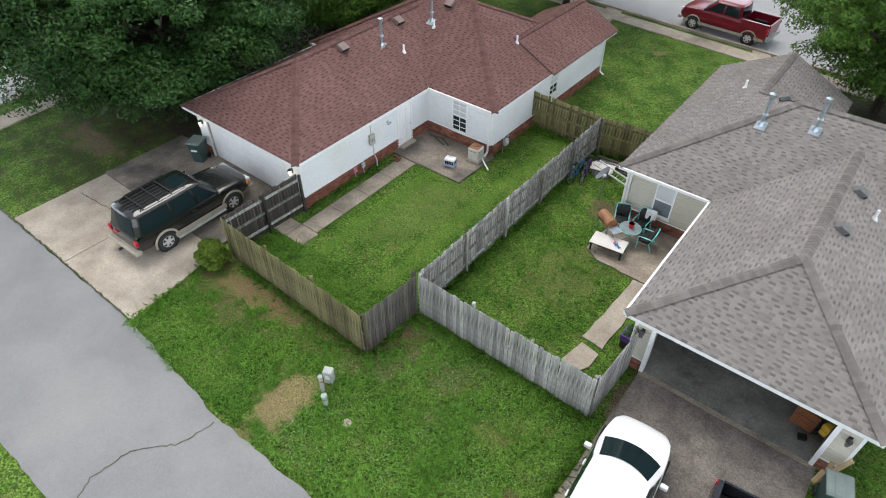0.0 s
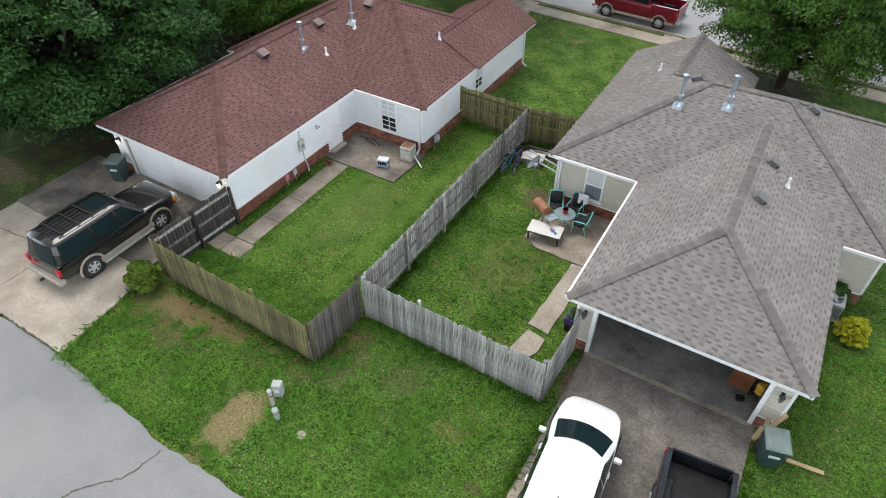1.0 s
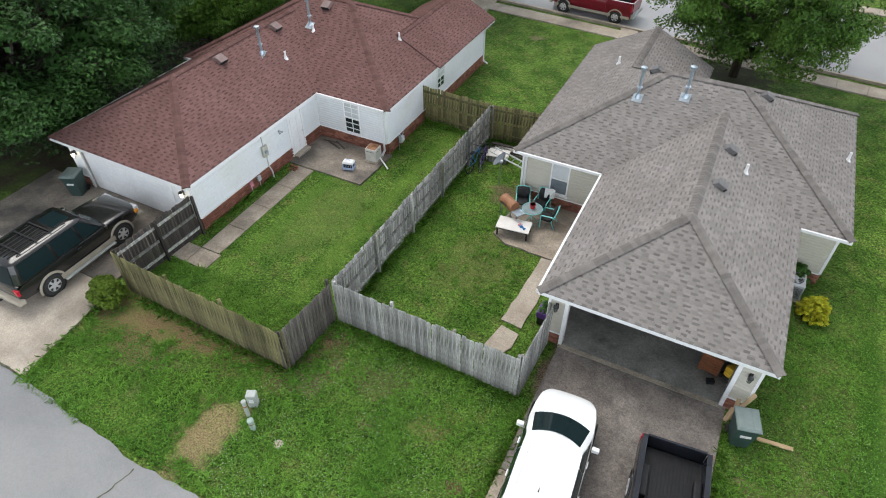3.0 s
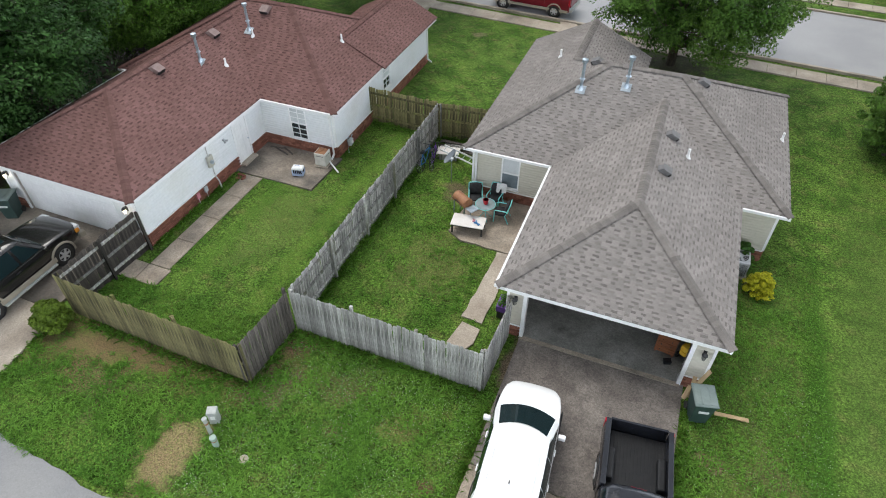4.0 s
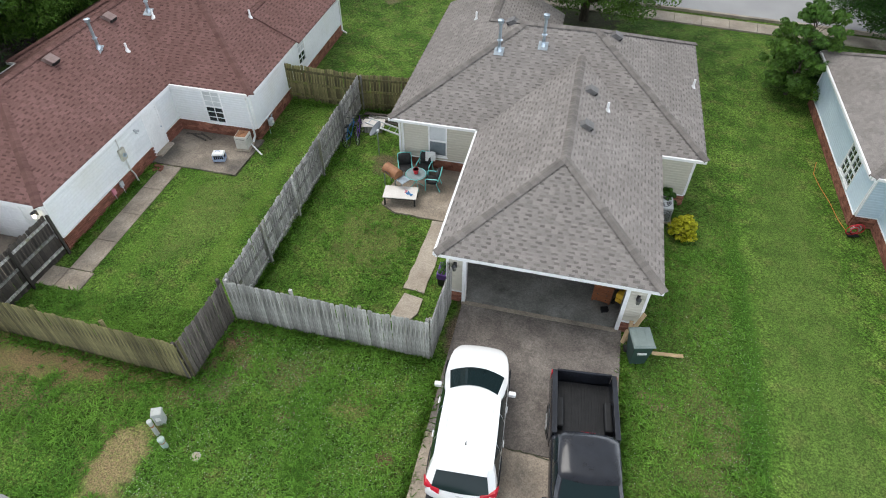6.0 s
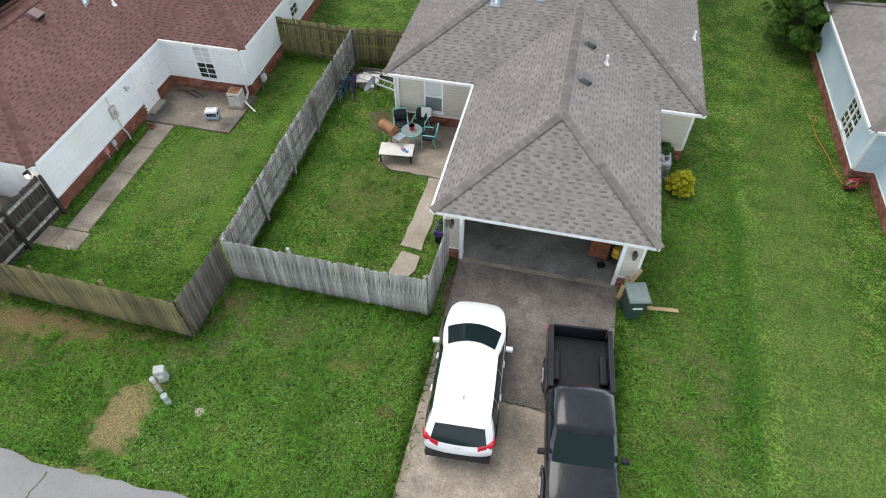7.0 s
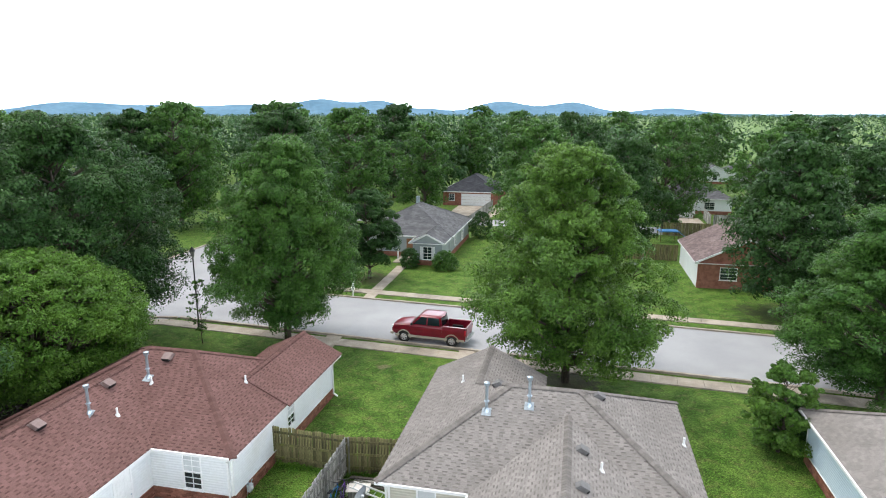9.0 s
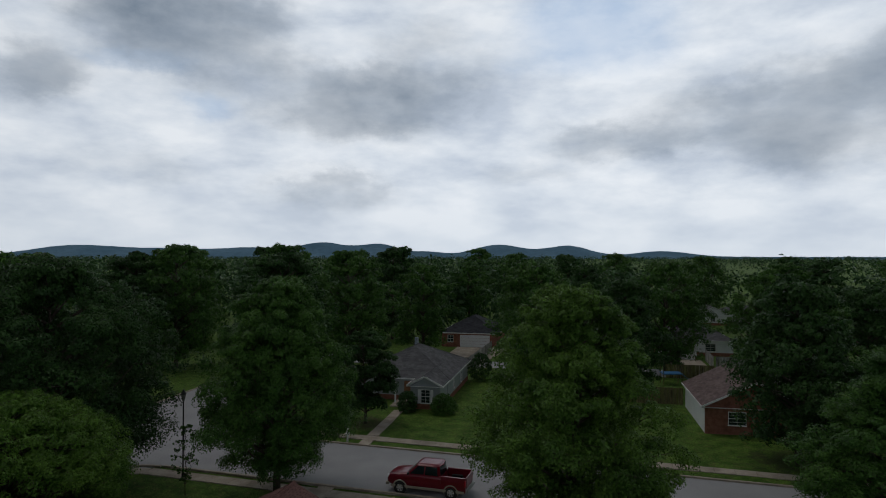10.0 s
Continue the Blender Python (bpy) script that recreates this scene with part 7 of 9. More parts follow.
M_BLUE_PLASTIC = mat("blue_plastic", (0.03, 0.16, 0.38), (0.05, 0.22, 0.46), 5, 0.4, fine=30, fine_amount=0.1)
M_PINK = mat("faded_pink_plastic", (0.5, 0.16, 0.2), (0.6, 0.24, 0.28), 6, 0.5, fine=30, fine_amount=0.15)
M_CLOTH = mat("white_cloth", (0.66, 0.66, 0.65), (0.76, 0.76, 0.75), 6, 0.9, fine=50, fine_amount=0.1)
M_TABLE_GLASS = mat("frosted_table_glass", (0.2, 0.26, 0.27), (0.27, 0.33, 0.34), 5, 0.15, fine=40, fine_amount=0.08, bump=0)
M_AC_BEIGE = mat("beige_enamel", (0.5, 0.48, 0.43), (0.6, 0.58, 0.53), 4, 0.5, fine=30, fine_amount=0.12)
M_AC_GREY = mat("grey_enamel", (0.36, 0.38, 0.4), (0.46, 0.48, 0.5), 4, 0.5, fine=30, fine_amount=0.12)
M_DISH = mat("dark_grey_enamel", (0.13, 0.15, 0.17), (0.18, 0.2, 0.22), 4, 0.5, fine=30, fine_amount=0.1)
M_DRESSER = mat("orange_brown_wood", (0.13, 0.045, 0.018), (0.22, 0.08, 0.03), 3, 0.6, fine=25, fine_amount=0.2, stretch=(1, 1, 6))
M_YELLOW = mat("yellow_plastic", (0.6, 0.36, 0.02), (0.68, 0.44, 0.04), 6, 0.5, fine=30, fine_amount=0.12)
M_CARRIER_BLUE = mat("pale_blue_plastic", (0.34, 0.42, 0.6), (0.42, 0.5, 0.66), 5, 0.45, fine=30, fine_amount=0.1)
M_ORANGE = mat("orange_hose", (0.55, 0.16, 0.03), (0.62, 0.22, 0.05), 6, 0.5, fine=30, fine_amount=0.1)
M_LANTERN_GLASS = glass_mat("lantern_glass", (0.2, 0.2, 0.18))
M_LAMP_LIT = glow_mat("lit_lamp_glass", (1.0, 0.86, 0.6), 6.0)
M_BLACK_METAL = mat("black_metal", (0.015, 0.015, 0.016), (0.028, 0.028, 0.03), 6, 0.45, fine=40, fine_amount=0.15, bump=0.05)


def wheelie_bin(at, turn, label, lean=0.0):
    t = thing("wheelie_bin", at, turn, label, "bin", "rubbish bins")
    b = Build()
    ring = lambda w, d, z, y=0: [(-w, -d + y, z), (w, -d + y, z), (w, d + y, z), (-w, d + y, z)]
    b.loft([ring(0.22, 0.24, 0.0), ring(0.23, 0.25, 0.05), ring(0.29, 0.34, 0.92), ring(0.31, 0.36, 0.93), ring(0.31, 0.36, 0.99)])
    fix_normals(b.make("body", M_BIN_GREEN, t, bevel=0.02))
    l = Build().loft([ring(0.325, 0.39, 0.99), ring(0.325, 0.39, 1.03), ring(0.28, 0.33, 1.07), ring(0.1, 0.15, 1.08)])
    fix_normals(l.make("lid", M_BIN_LID, t, "grey-green bin lid", bevel=0.015))
    for x in (-0.12, 0.12):
        Build().box(x - 0.02, x + 0.02, -0.34, 0.3, 1.06, 1.085).make("lid_rib", M_BIN_LID, t)
    Build().tube([(-0.28, 0.42, 0.96), (0.28, 0.42, 0.96)], 0.018, 8).make("handle", M_BIN_GREEN, t)
    Build().box(-0.14, 0.14, -0.348, -0.325, 0.62, 0.7).make("label_plate", M_CLOTH, t)
    for x in (-0.26, 0.26):
        Build().tube([(x - 0.03, 0.26, 0.12), (x + 0.03, 0.26, 0.12)], 0.12, 16).make("wheel", M_RUBBER, t)
    Build().tube([(-0.26, 0.26, 0.12), (0.26, 0.26, 0.12)], 0.015, 6).make("axle", M_BLACK_METAL, t)
    return t


wheelie_bin((3.22, 11.9, 0.0), 14, "dark green wheelie bin with a grey-green lid on grass")
wheelie_bin((-23.1, 11.3, 0.055), 25, "dark green wheelie bin beside a garage")


def utility_box():
    t = thing("utility_pedestal", (-9.75, 6.55, -0.03), 25, "grey steel utility pedestal in the grass", "utility box")
    t.scale = (0.68, 0.68, 0.8)
    Build().box(-0.2, 0.2, -0.16, 0.16, 0, 0.62).make("cabinet", M_UTIL, t, bevel=0.015)
    Build().add([(-0.22, -0.19, 0.62), (0.22, -0.19, 0.62), (0.22, 0.19, 0.62), (-0.22, 0.19, 0.62), (-0.2, -0.16, 0.7), (0.2, -0.16, 0.7), (0.2, 0.17, 0.74), (-0.2, 0.17, 0.74)],
                [(4, 5, 6, 7), (0, 1, 5, 4), (1, 2, 6, 5), (2, 3, 7, 6), (3, 0, 4, 7), (3, 2, 1, 0)]).make("cap", M_UTIL, t)
    Build().box(-0.1, 0.1, -0.17, -0.16, 0.3, 0.5).make("warning_label", M_CLOTH, t, "faded blank warning label")


utility_box()


def marker_post(at, h, r, material, label):
    t = thing("marker_post", at, 0, label, "post", "utility posts")
    Build().tube([(0, 0, 0), (0, 0, h)], r, 14).make("tube", material, t)
    Build().tube([(0, 0, h), (0, 0, h + 0.05), (0, 0, h + 0.07)], [r + 0.012, r + 0.012, r * 0.5], 14).make("cap", material, t)
    Build().tube([(0, 0, h * 0.72), (0, 0, h * 0.8)], r + 0.004, 14).make("band", M_RUST, t, "faded orange band")


marker_post((-9.62, 6.15, -0.03), 0.75, 0.06, M_UTIL, "slim pale utility marker post in grass")
marker_post((-9.25, 5.9, -0.03), 0.4, 0.085, M_UTIL_GREEN, "short green-grey utility marker post in grass")
t = thing("access_cover", (-8.28, 5.82, 0.0), 0, "round pale concrete access cover in grass", "cover")
Build().tube([(0, 0, -0.05), (0, 0, 0.03), (0, 0, 0.05)], [0.125, 0.125, 0.1], 20).make("lid", M_CONCRETE, t)
Build().tube([(0, 0, -0.05), (0, 0, 0.02)], 0.14, 20).make("rim", M_UTIL, t)


def coffee_table():
    t = thing("low_table", (-5.82, 17.24, 0.03), 7, "low table with a white top and black legs", "table")
    Build().box(-0.65, 0.65, -0.36, 0.36, 0.41, 0.45).make("tabletop", M_WHITE_TOP, t, "scuffed white tabletop", bevel=0.008)
    Build().box(-0.6, 0.6, -0.31, 0.31, 0.34, 0.408).make("apron", M_BLACK_METAL, t)
    for x in (-0.58, 0.58):
        for y in (-0.29, 0.29):
            Build().box(x - 0.03, x + 0.03, y - 0.03, y + 0.03, 0, 0.34).make("leg", M_BLACK_METAL, t)


coffee_table()


def toy(at, turn, material, label):
    t = thing("toy", at, turn, label, "toy", "toys on the low table")
    Build().box(-0.07, 0.07, -0.03, 0.03, 0.0, 0.05).make("body", material, t, bevel=0.012)
    Build().tube([(-0.03, -0.08, 0.03), (0.04, 0.08, 0.06)], 0.018, 8).make("arm", material, t)


toy((-5.52, 17.22, 0.48), 20, M_BLUE_PLASTIC, "small blue plastic toy on the table")
toy((-5.62, 17.3, 0.48), 70, M_PINK, "small pink plastic toy on the table")
toy((-5.4, 17.15, 0.48), 130, M_BLUE_PLASTIC, "small blue plastic toy on the table")


def round_table():
    t = thing("garden_table", (-5.45, 18.15, 0.05), 0, "round glass garden table on turquoise folding legs", "table")
    Build().tube([(0, 0, 0.69), (0, 0, 0.7)], 0.4, 28).make("tabletop", M_TABLE_GLASS, t, "frosted glass tabletop")
    Build().loft([[(0.4 * math.cos(a) + 0.015 * math.cos(a) * math.cos(q), 0.4 * math.sin(a) + 0.015 * math.sin(a) * math.cos(q), 0.695 + 0.015 * math.sin(q)) for q in (0, 1.57, 3.14, 4.71)] for a in (k * math.tau / 28 for k in range(29))], caps=False).make("rim", M_TURQ, t)
    for k in range(4):
        a = k * math.pi / 2 + 0.6
        Build().tube([(0.34 * math.cos(a), 0.34 * math.sin(a), 0.68), (-0.3 * math.cos(a), -0.3 * math.sin(a), 0.0)], 0.014, 8).make("leg", M_TURQ, t)
    b = thing("bucket", (-5.45, 18.18, 0.755), 0, "red plastic bucket on the garden table", "bucket")
    Build().tube([(0, 0, 0), (0, 0, 0.2), (0, 0, 0.2), (0, 0, 0.02)], [0.085, 0.12, 0.11, 0.075], 18).make("pail", M_RED_PLASTIC, b)
    Build().tube([(0.12 * math.cos(q), 0, 0.2 - 0.1 * math.sin(q)) for q in (k * math.pi / 8 for k in range(9))], 0.006, 6).make("handle", M_CLOTH, b)


round_table()


def pad(t, name, at, half, tilt):
    """A plump rounded cushion."""
    n, m = 16, 8
    b = Build()
    sp = lambda v, p: math.copysign(abs(v) ** p, v)
    b.loft([[(half[0] * sp(math.cos(u), 0.7) * sp(math.cos(q), 0.6), half[1] * sp(math.cos(u), 0.7) * sp(math.sin(q), 0.6), half[2] * sp(math.sin(u), 0.7)) for q in (k * math.tau / n for k in range(n))]
            for u in (-1.5 + 3.0 * j / m for j in range(m + 1))])
    o = b.make(name, M_MESH, t, "plump black cushion", smooth=True)
    o.matrix_local = pose(*at, 0, tilt, 0)
    return o


def patio_chair(at, turn, label):
    """A sling chair: bent tube frame with arms, seat and back of black fabric."""
    t = thing("garden_chair", at, turn, label, "chair", "turquoise garden chairs")
    t.scale = (1.0, 1.0, 0.88)
    for s in (-1, 1):
        y = 0.27 * s
        Build().tube([(0.28, y, 0), (0.26, y, 0.38), (0.27, y, 0.62), (0.2, y, 0.66), (-0.2, y, 0.66), (-0.27, y, 0.6)], 0.024, 8).make("arm", M_TURQ, t)
        Build().tube([(-0.3, y, 0), (-0.16, y, 0.4), (-0.24, y, 0.64), (-0.32, y, 0.93), (-0.33, y * 0.85, 0.97)], 0.024, 8).make("leg", M_TURQ, t)
    Build().tube([(-0.33, -0.23, 0.97), (-0.34, 0, 0.99), (-0.33, 0.23, 0.97)], 0.024, 8).make("top_rail", M_TURQ, t)
    pad(t, "seat_cushion", (0.05, 0, 0.44), (0.25, 0.25, 0.06), 0)
    pad(t, "back_cushion", (-0.2, 0, 0.76), (0.07, 0.26, 0.27), -12)
    s = Build().add([(0.26, -0.25, 0.41), (0.26, 0.25, 0.41), (0.05, 0.25, 0.37), (0.05, -0.25, 0.37), (-0.17, 0.25, 0.39), (-0.17, -0.25, 0.39), (0.26, -0.25, 0.395), (0.26, 0.25, 0.395), (0.05, 0.25, 0.355), (0.05, -0.25, 0.355), (-0.17, 0.25, 0.375), (-0.17, -0.25, 0.375)],
                    [(0, 1, 2, 3), (3, 2, 4, 5), (6, 9, 8, 7), (9, 11, 10, 8), (0, 6, 7, 1)])
    s.make("seat", M_MESH, t, "black sling seat")
    Build().add([(-0.17, -0.25, 0.39), (-0.17, 0.25, 0.39), (-0.27, 0.25, 0.68), (-0.27, -0.25, 0.68), (-0.33, 0.23, 0.95), (-0.33, -0.23, 0.95), (-0.185, -0.25, 0.38), (-0.185, 0.25, 0.38), (-0.285, 0.25, 0.67), (-0.285, -0.25, 0.67), (-0.345, 0.23, 0.94), (-0.345, -0.23, 0.94)],
                [(0, 1, 2, 3), (3, 2, 4, 5), (6, 9, 8, 7), (9, 11, 10, 8)]).make("backrest", M_MESH, t, "black sling back")
    return t


patio_chair((-6.1, 18.85, 0.05), -70, "turquoise tube garden chair with black sling seat by the wall")
patio_chair((-5.35, 19.1, 0.05), -95, "turquoise tube garden chair with a white cloth over its back")
patio_chair((-4.8, 18.35, 0.05), 185, "turquoise tube garden chair facing a round table")
c = thing("cloth", (-5.15, 19.3, 0.93), 10, "white cloth draped over a chair back", "cloth")
Build().loft([[(x, -0.08 - 0.03 * math.sin(x * 30), -0.3), (x, -0.06, 0.0), (x, 0.0, 0.11 + 0.02 * math.sin(x * 25)), (x, 0.06, 0.02), (x, 0.09 + 0.02 * math.sin(x * 40), -0.35)] for x in (-0.2, -0.12, -0.04, 0.04, 0.12, 0.2)], closed=False, caps=False).make("drape", M_CLOTH, c)


def smoker():
    t = thing("barrel_grill", (-6.35, 17.98, 0.05), -32, "rusty brown barrel grill on steel legs with a side shelf", "grill")
    n = 14
    b = Build()
    b.loft([[(x, 0.23 * q * math.cos(a), 0.78 + 0.23 * q * math.sin(a)) for a in (k * math.tau / n for k in range(n))] for x, q in ((-0.38, 0.86), (-0.36, 1.0), (0.36, 1.0), (0.38, 0.86))])
    b.make("barrel", M_RUST, t, "rusty brown lidded barrel", smooth=True)
    Build().box(-0.37, 0.37, -0.235, -0.215, 0.775, 0.79).make("lid_seam", M_BLACK_METAL, t)
    for x in (-0.32, 0.32):
        for y in (-0.17, 0.17):
            Build().bar((x, y, 0), (x, y * 0.9, 0.65), 0.035, 0.035).make("leg", M_GALV, t)
    Build().box(0.42, 0.8, -0.2, 0.2, 0.7, 0.72).make("side_shelf", M_GALV, t, "grey metal side shelf")
    Build().tube([(-0.15, -0.27, 0.86), (0.15, -0.27, 0.86)], 0.015, 8).make("handle", M_BLACK_METAL, t)


smoker()


def satellite_dish():
    t = thing("satellite_dish", (-7.6, 20.0, -0.03), 0, "grey satellite dish on a ground pole", "satellite dish")
    Build().tube([(0, 0, 0), (0, 0, 1.25)], 0.025, 10).make("mast", M_GALV, t)
    d = Build()
    rings = []
    for k in range(5):
        r = 0.36 * k / 4
        rings.append([(r * 1.05 * math.cos(a), r * 0.9 * math.sin(a), 0.16 * (r / 0.36) ** 2) for a in (j * math.tau / 24 for j in range(24))])
    rings2 = [[(x * 1.0, y * 1.0, z - 0.012) for x, y, z in r] for r in reversed(rings)]
    d.loft(rings + rings2, caps=False)
    o = d.make("reflector", M_DISH, t, "dark grey oval reflector", smooth=True)
    o.matrix_local = pose(0.05, -0.03, 1.25, 12, -48, 0)
    Build().tube([(0.02, -0.25, 1.2), (0.2, -0.55, 1.5), (0.22, -0.5, 1.56)], 0.014, 8).make("feed_arm", M_GALV, t)
    Build().box(0.17, 0.27, -0.56, -0.46, 1.54, 1.62).make("receiver", M_AC_GREY, t)


satellite_dish()


def bicycle(at, turn, material, label, lean):
    t = thing("bicycle", at, turn, label, "bicycle", "bicycles by the fence")
    t.matrix_world = pose(*at, 0, 0, turn) @ pose(0, 0, 0, lean)
    n = 22
    for x in (-0.5, 0.5):
        Build().tube([(x + 0.33 * math.cos(a), 0, 0.33 + 0.33 * math.sin(a)) for a in (k * math.tau / n for k in range(n + 1))], 0.02, 6, False).make("tyre", M_RUBBER, t)
        sp = Build()
        for k in range(8):
            a = k * math.tau / 8
            sp.bar((x, 0, 0.33), (x + 0.32 * math.cos(a), 0, 0.33 + 0.32 * math.sin(a)), 0.006, 0.006)
        sp.make("spokes", M_ALLOY, t)
    f = Build()
    for a, c in (((-0.5, 0.33), (-0.12, 0.3)), ((-0.12, 0.3), (0.36, 0.72)), ((-0.2, 0.78), (0.36, 0.76)), ((-0.12, 0.3), (-0.22, 0.82)), ((-0.5, 0.33), (-0.2, 0.76)), ((0.5, 0.33), (0.34, 0.88))):
        f.tube([(a[0], 0, a[1]), (c[0], 0, c[1])], 0.018, 8)
    f.make("frame", material, t)
    Build().tube([(0.3, -0.28, 0.95), (0.36, -0.1, 0.9), (0.36, 0.1, 0.9), (0.3, 0.28, 0.95)], 0.014, 8).make("handlebar", M_BLACK_METAL, t)
    Build().box(-0.36, -0.1, -0.07, 0.07, 0.82, 0.88).make("saddle", M_BLACK_PLASTIC, t, bevel=0.025)
    Build().tube([(-0.12, -0.12, 0.2), (-0.12, 0.12, 0.4)], 0.012, 6).make("pedals", M_BLACK_METAL, t)


bicycle((-9.0, 20.7, -0.02), 82, M_BLUE_PLASTIC, "blue bicycle leaning on the fence", -8)
bicycle((-8.75, 21.0, -0.02), 97, M_PURPLE, "purple bicycle leaning on another bicycle", -6)


def ladder():
    t = thing("ladder", (-7.7, 21.5, 0.42), -8, "white metal ladder lying across a board", "ladder")
    t.matrix_world = pose(-7.5, 21.3, 0.45, 0, 10, -6)
    for y in (-0.2, 0.2):
        Build().box(-1.1, 1.1, y - 0.015, y + 0.015, -0.035, 0.035).make("rail", M_WHITE_TRIM, t)
    for k in range(7):
        Build().tube([(-0.95 + k * 0.31, -0.2, 0), (-0.95 + k * 0.31, 0.2, 0)], 0.016, 8).make("rung", M_GALV, t)


ladder()
t = thing("board", (-8.4, 21.7, 0.0), 12, "pale board lying in the long grass", "board")
Build().box(-0.5, 0.5, -0.3, 0.3, 0.3, 0.33).make("panel", M_WHITE_TOP, t)
Build().box(-0.4, 0.4, -0.25, 0.25, -0.05, 0.3).make("crate", M_WOOD_GREY, t)


def plank(at, turn, size, material, label, group="stacked old planks"):
    t = thing("plank", at, turn, label, "plank", group)
    Build().box(-size[0] / 2, size[0] / 2, -size[1] / 2, size[1] / 2, 0, size[2]).make("board", material, t, bevel=0.004)
    return t


for k in range(7):
    plank((-8.05 + 0.05 * (k % 3), 22.35 + 0.13 * (k % 4), 0.0 + 0.055 * (k // 2)), 4 + 5 * ((k * 7) % 5 - 2), (2.1 - 0.12 * (k % 3), 0.14, 0.05), M_WOOD_GREY if k % 3 else M_WOOD_DARK, "weathered grey plank in a stack by the fence")
plank((4.2, 12.22, 0.0), 6, (0.95, 0.12, 0.05), M_LUMBER, "pale lumber offcut lying on the grass", "loose lumber")
for k, (x, y, tilt, ln) in enumerate(((2.86, 12.62, 62, 1.2), (2.82, 12.56, 68, 0.5), (2.98, 12.66, 62, 0.7))):
    t = thing("plank", (x, y, 0.0), 0, "pale lumber offcut leaning by the garage corner", "plank", "loose lumber")
    t.matrix_world = pose(x, y - 0.2, 0.02, 0, 0, 40 + 25 * k) @ pose(0, 0, 0, 0, -tilt)
    Build().box(0, ln, -0.06, 0.06, -0.02, 0.02).make("board", M_LUMBER, t)


def air_conditioner(at, turn, size, label, material, fan=True):
    t = thing("air_conditioner", at, turn, label, "air conditioner")
    w, h = size
    Build().box(-w / 2, w / 2, -w / 2, w / 2, 0.05, h).make("casing", material, t, bevel=0.03)
    Build().box(-w / 2 - 0.06, w / 2 + 0.06, -w / 2 - 0.06, w / 2 + 0.06, 0, 0.05).make("pad", M_CONCRETE, t)
    for s in range(4):
        m = pose(0, 0, 0, 0, 0, 90 * s)
        g = Build()
        if not fan:
            g.box(-w / 2 + 0.08, w / 2 - 0.08, -w / 2 - 0.004, -w / 2 + 0.002, h - 0.13, h - 0.11, m).make("slot", M_BLACK_METAL, t)
            continue
        k = 0.12
        while k < h - 0.1:
            g.box(-w / 2 + 0.05, w / 2 - 0.05, -w / 2 - 0.008, -w / 2 + 0.002, k, k + 0.012, m)
            k += 0.035
        g.make("louvre", M_BLACK_METAL, t)
    if fan:
        Build().tube([(0, 0, h + 0.0), (0, 0, h + 0.012)], w * 0.4, 24).make("fan_well", M_BLACK_METAL, t)
        for r in (0.12, 0.2, 0.28, 0.36):
            n = 24
            Build().tube([(w / 0.8 * r * math.cos(a), w / 0.8 * r * math.sin(a), h + 0.03) for a in (k * math.tau / n for k in range(n + 1))], 0.006, 5, False).make("guard_ring", M_AC_GREY, t)
        Build().tube([(0, 0, h + 0.01), (0, 0, h + 0.045)], 0.1, 16).make("hub", M_AC_GREY, t)
        for k in range(4):
            a = k * math.pi / 2 + 0.4
            Build().bar((0, 0, h + 0.02), (w * 0.38 * math.cos(a), w * 0.38 * math.sin(a), h + 0.02), 0.09, 0.008).make("blade", M_AC_GREY, t)
    return t


air_conditioner((4.0, 18.75, 0.0), 0, (0.72, 0.72), "grey outdoor air conditioner beside a shrub", M_AC_GREY)
air_conditioner((-13.35, 19.05, 0.06), 4, (0.54, 0.66), "old beige air conditioner casing with rust inside", M_AC_BEIGE, False)
t = thing("rust_tray", (-13.35, 19.05, 0.72), 4, "rusty tray inside an old casing", "tray")
Build().box(-0.22, 0.22, -0.22, 0.22, 0.0, 0.02).make("tray", M_RUST, t)
Build().tube([(-0.1, -0.1, 0.02), (0.1, 0.08, 0.05)], 0.03, 8).make("pipe", M_RUST, t)


def pet_carrier():
    """A small plastic crate: tray, hood on corner posts and a black block as the shade between."""
    t = thing("pet_carrier", (-13.95, 17.95, 0.06), 15, "small white and pale blue plastic pet carrier on the patio", "pet carrier")
    Build().loft([[(x * k, y * k, z) for x, y in ((-0.25, -0.17), (0.25, -0.17), (0.25, 0.17), (-0.25, 0.17))] for k, z in ((0.9, 0.0), (1.0, 0.03), (1.0, 0.12))]).make("tray", M_CARRIER_BLUE, t, "pale blue plastic tray", bevel=0.012)
    Build().box(-0.21, 0.21, -0.135, 0.135, 0.12, 0.32).make("interior", M_BLACK_PLASTIC, t, "black block painted as the shade behind the bars")
    for x in (-0.23, 0.23):
        for y in (-0.155, 0.155):
            Build().bar((x, y, 0.12), (x * 0.92, y * 0.92, 0.34), 0.045, 0.045).make("post", M_CARRIER_BLUE, t)
    Build().loft([[(x * k, y * k, z) for x, y in ((-0.25, -0.17), (0.25, -0.17), (0.25, 0.17), (-0.25, 0.17))] for k, z in ((1.0, 0.31), (0.98, 0.37), (0.78, 0.41), (0.4, 0.42))]).make("hood", M_WHITE_TRIM, t, "white plastic hood", bevel=0.012)
    for x in (-0.12, -0.04, 0.04, 0.12):
        Build().bar((x, -0.142, 0.12), (x, -0.142, 0.32), 0.012, 0.012).make("bar", M_CARRIER_BLUE, t)
    Build().tube([(-0.09, 0, 0.42), (-0.07, 0, 0.47), (0.07, 0, 0.47), (0.09, 0, 0.42)], 0.014, 8).make("handle", M_CARRIER_BLUE, t)


pet_carrier()
t = thing("drain_pipe", (-12.8, 18.95, 0.06), -35, "white plastic drain pipe lying on the patio edge", "pipe")
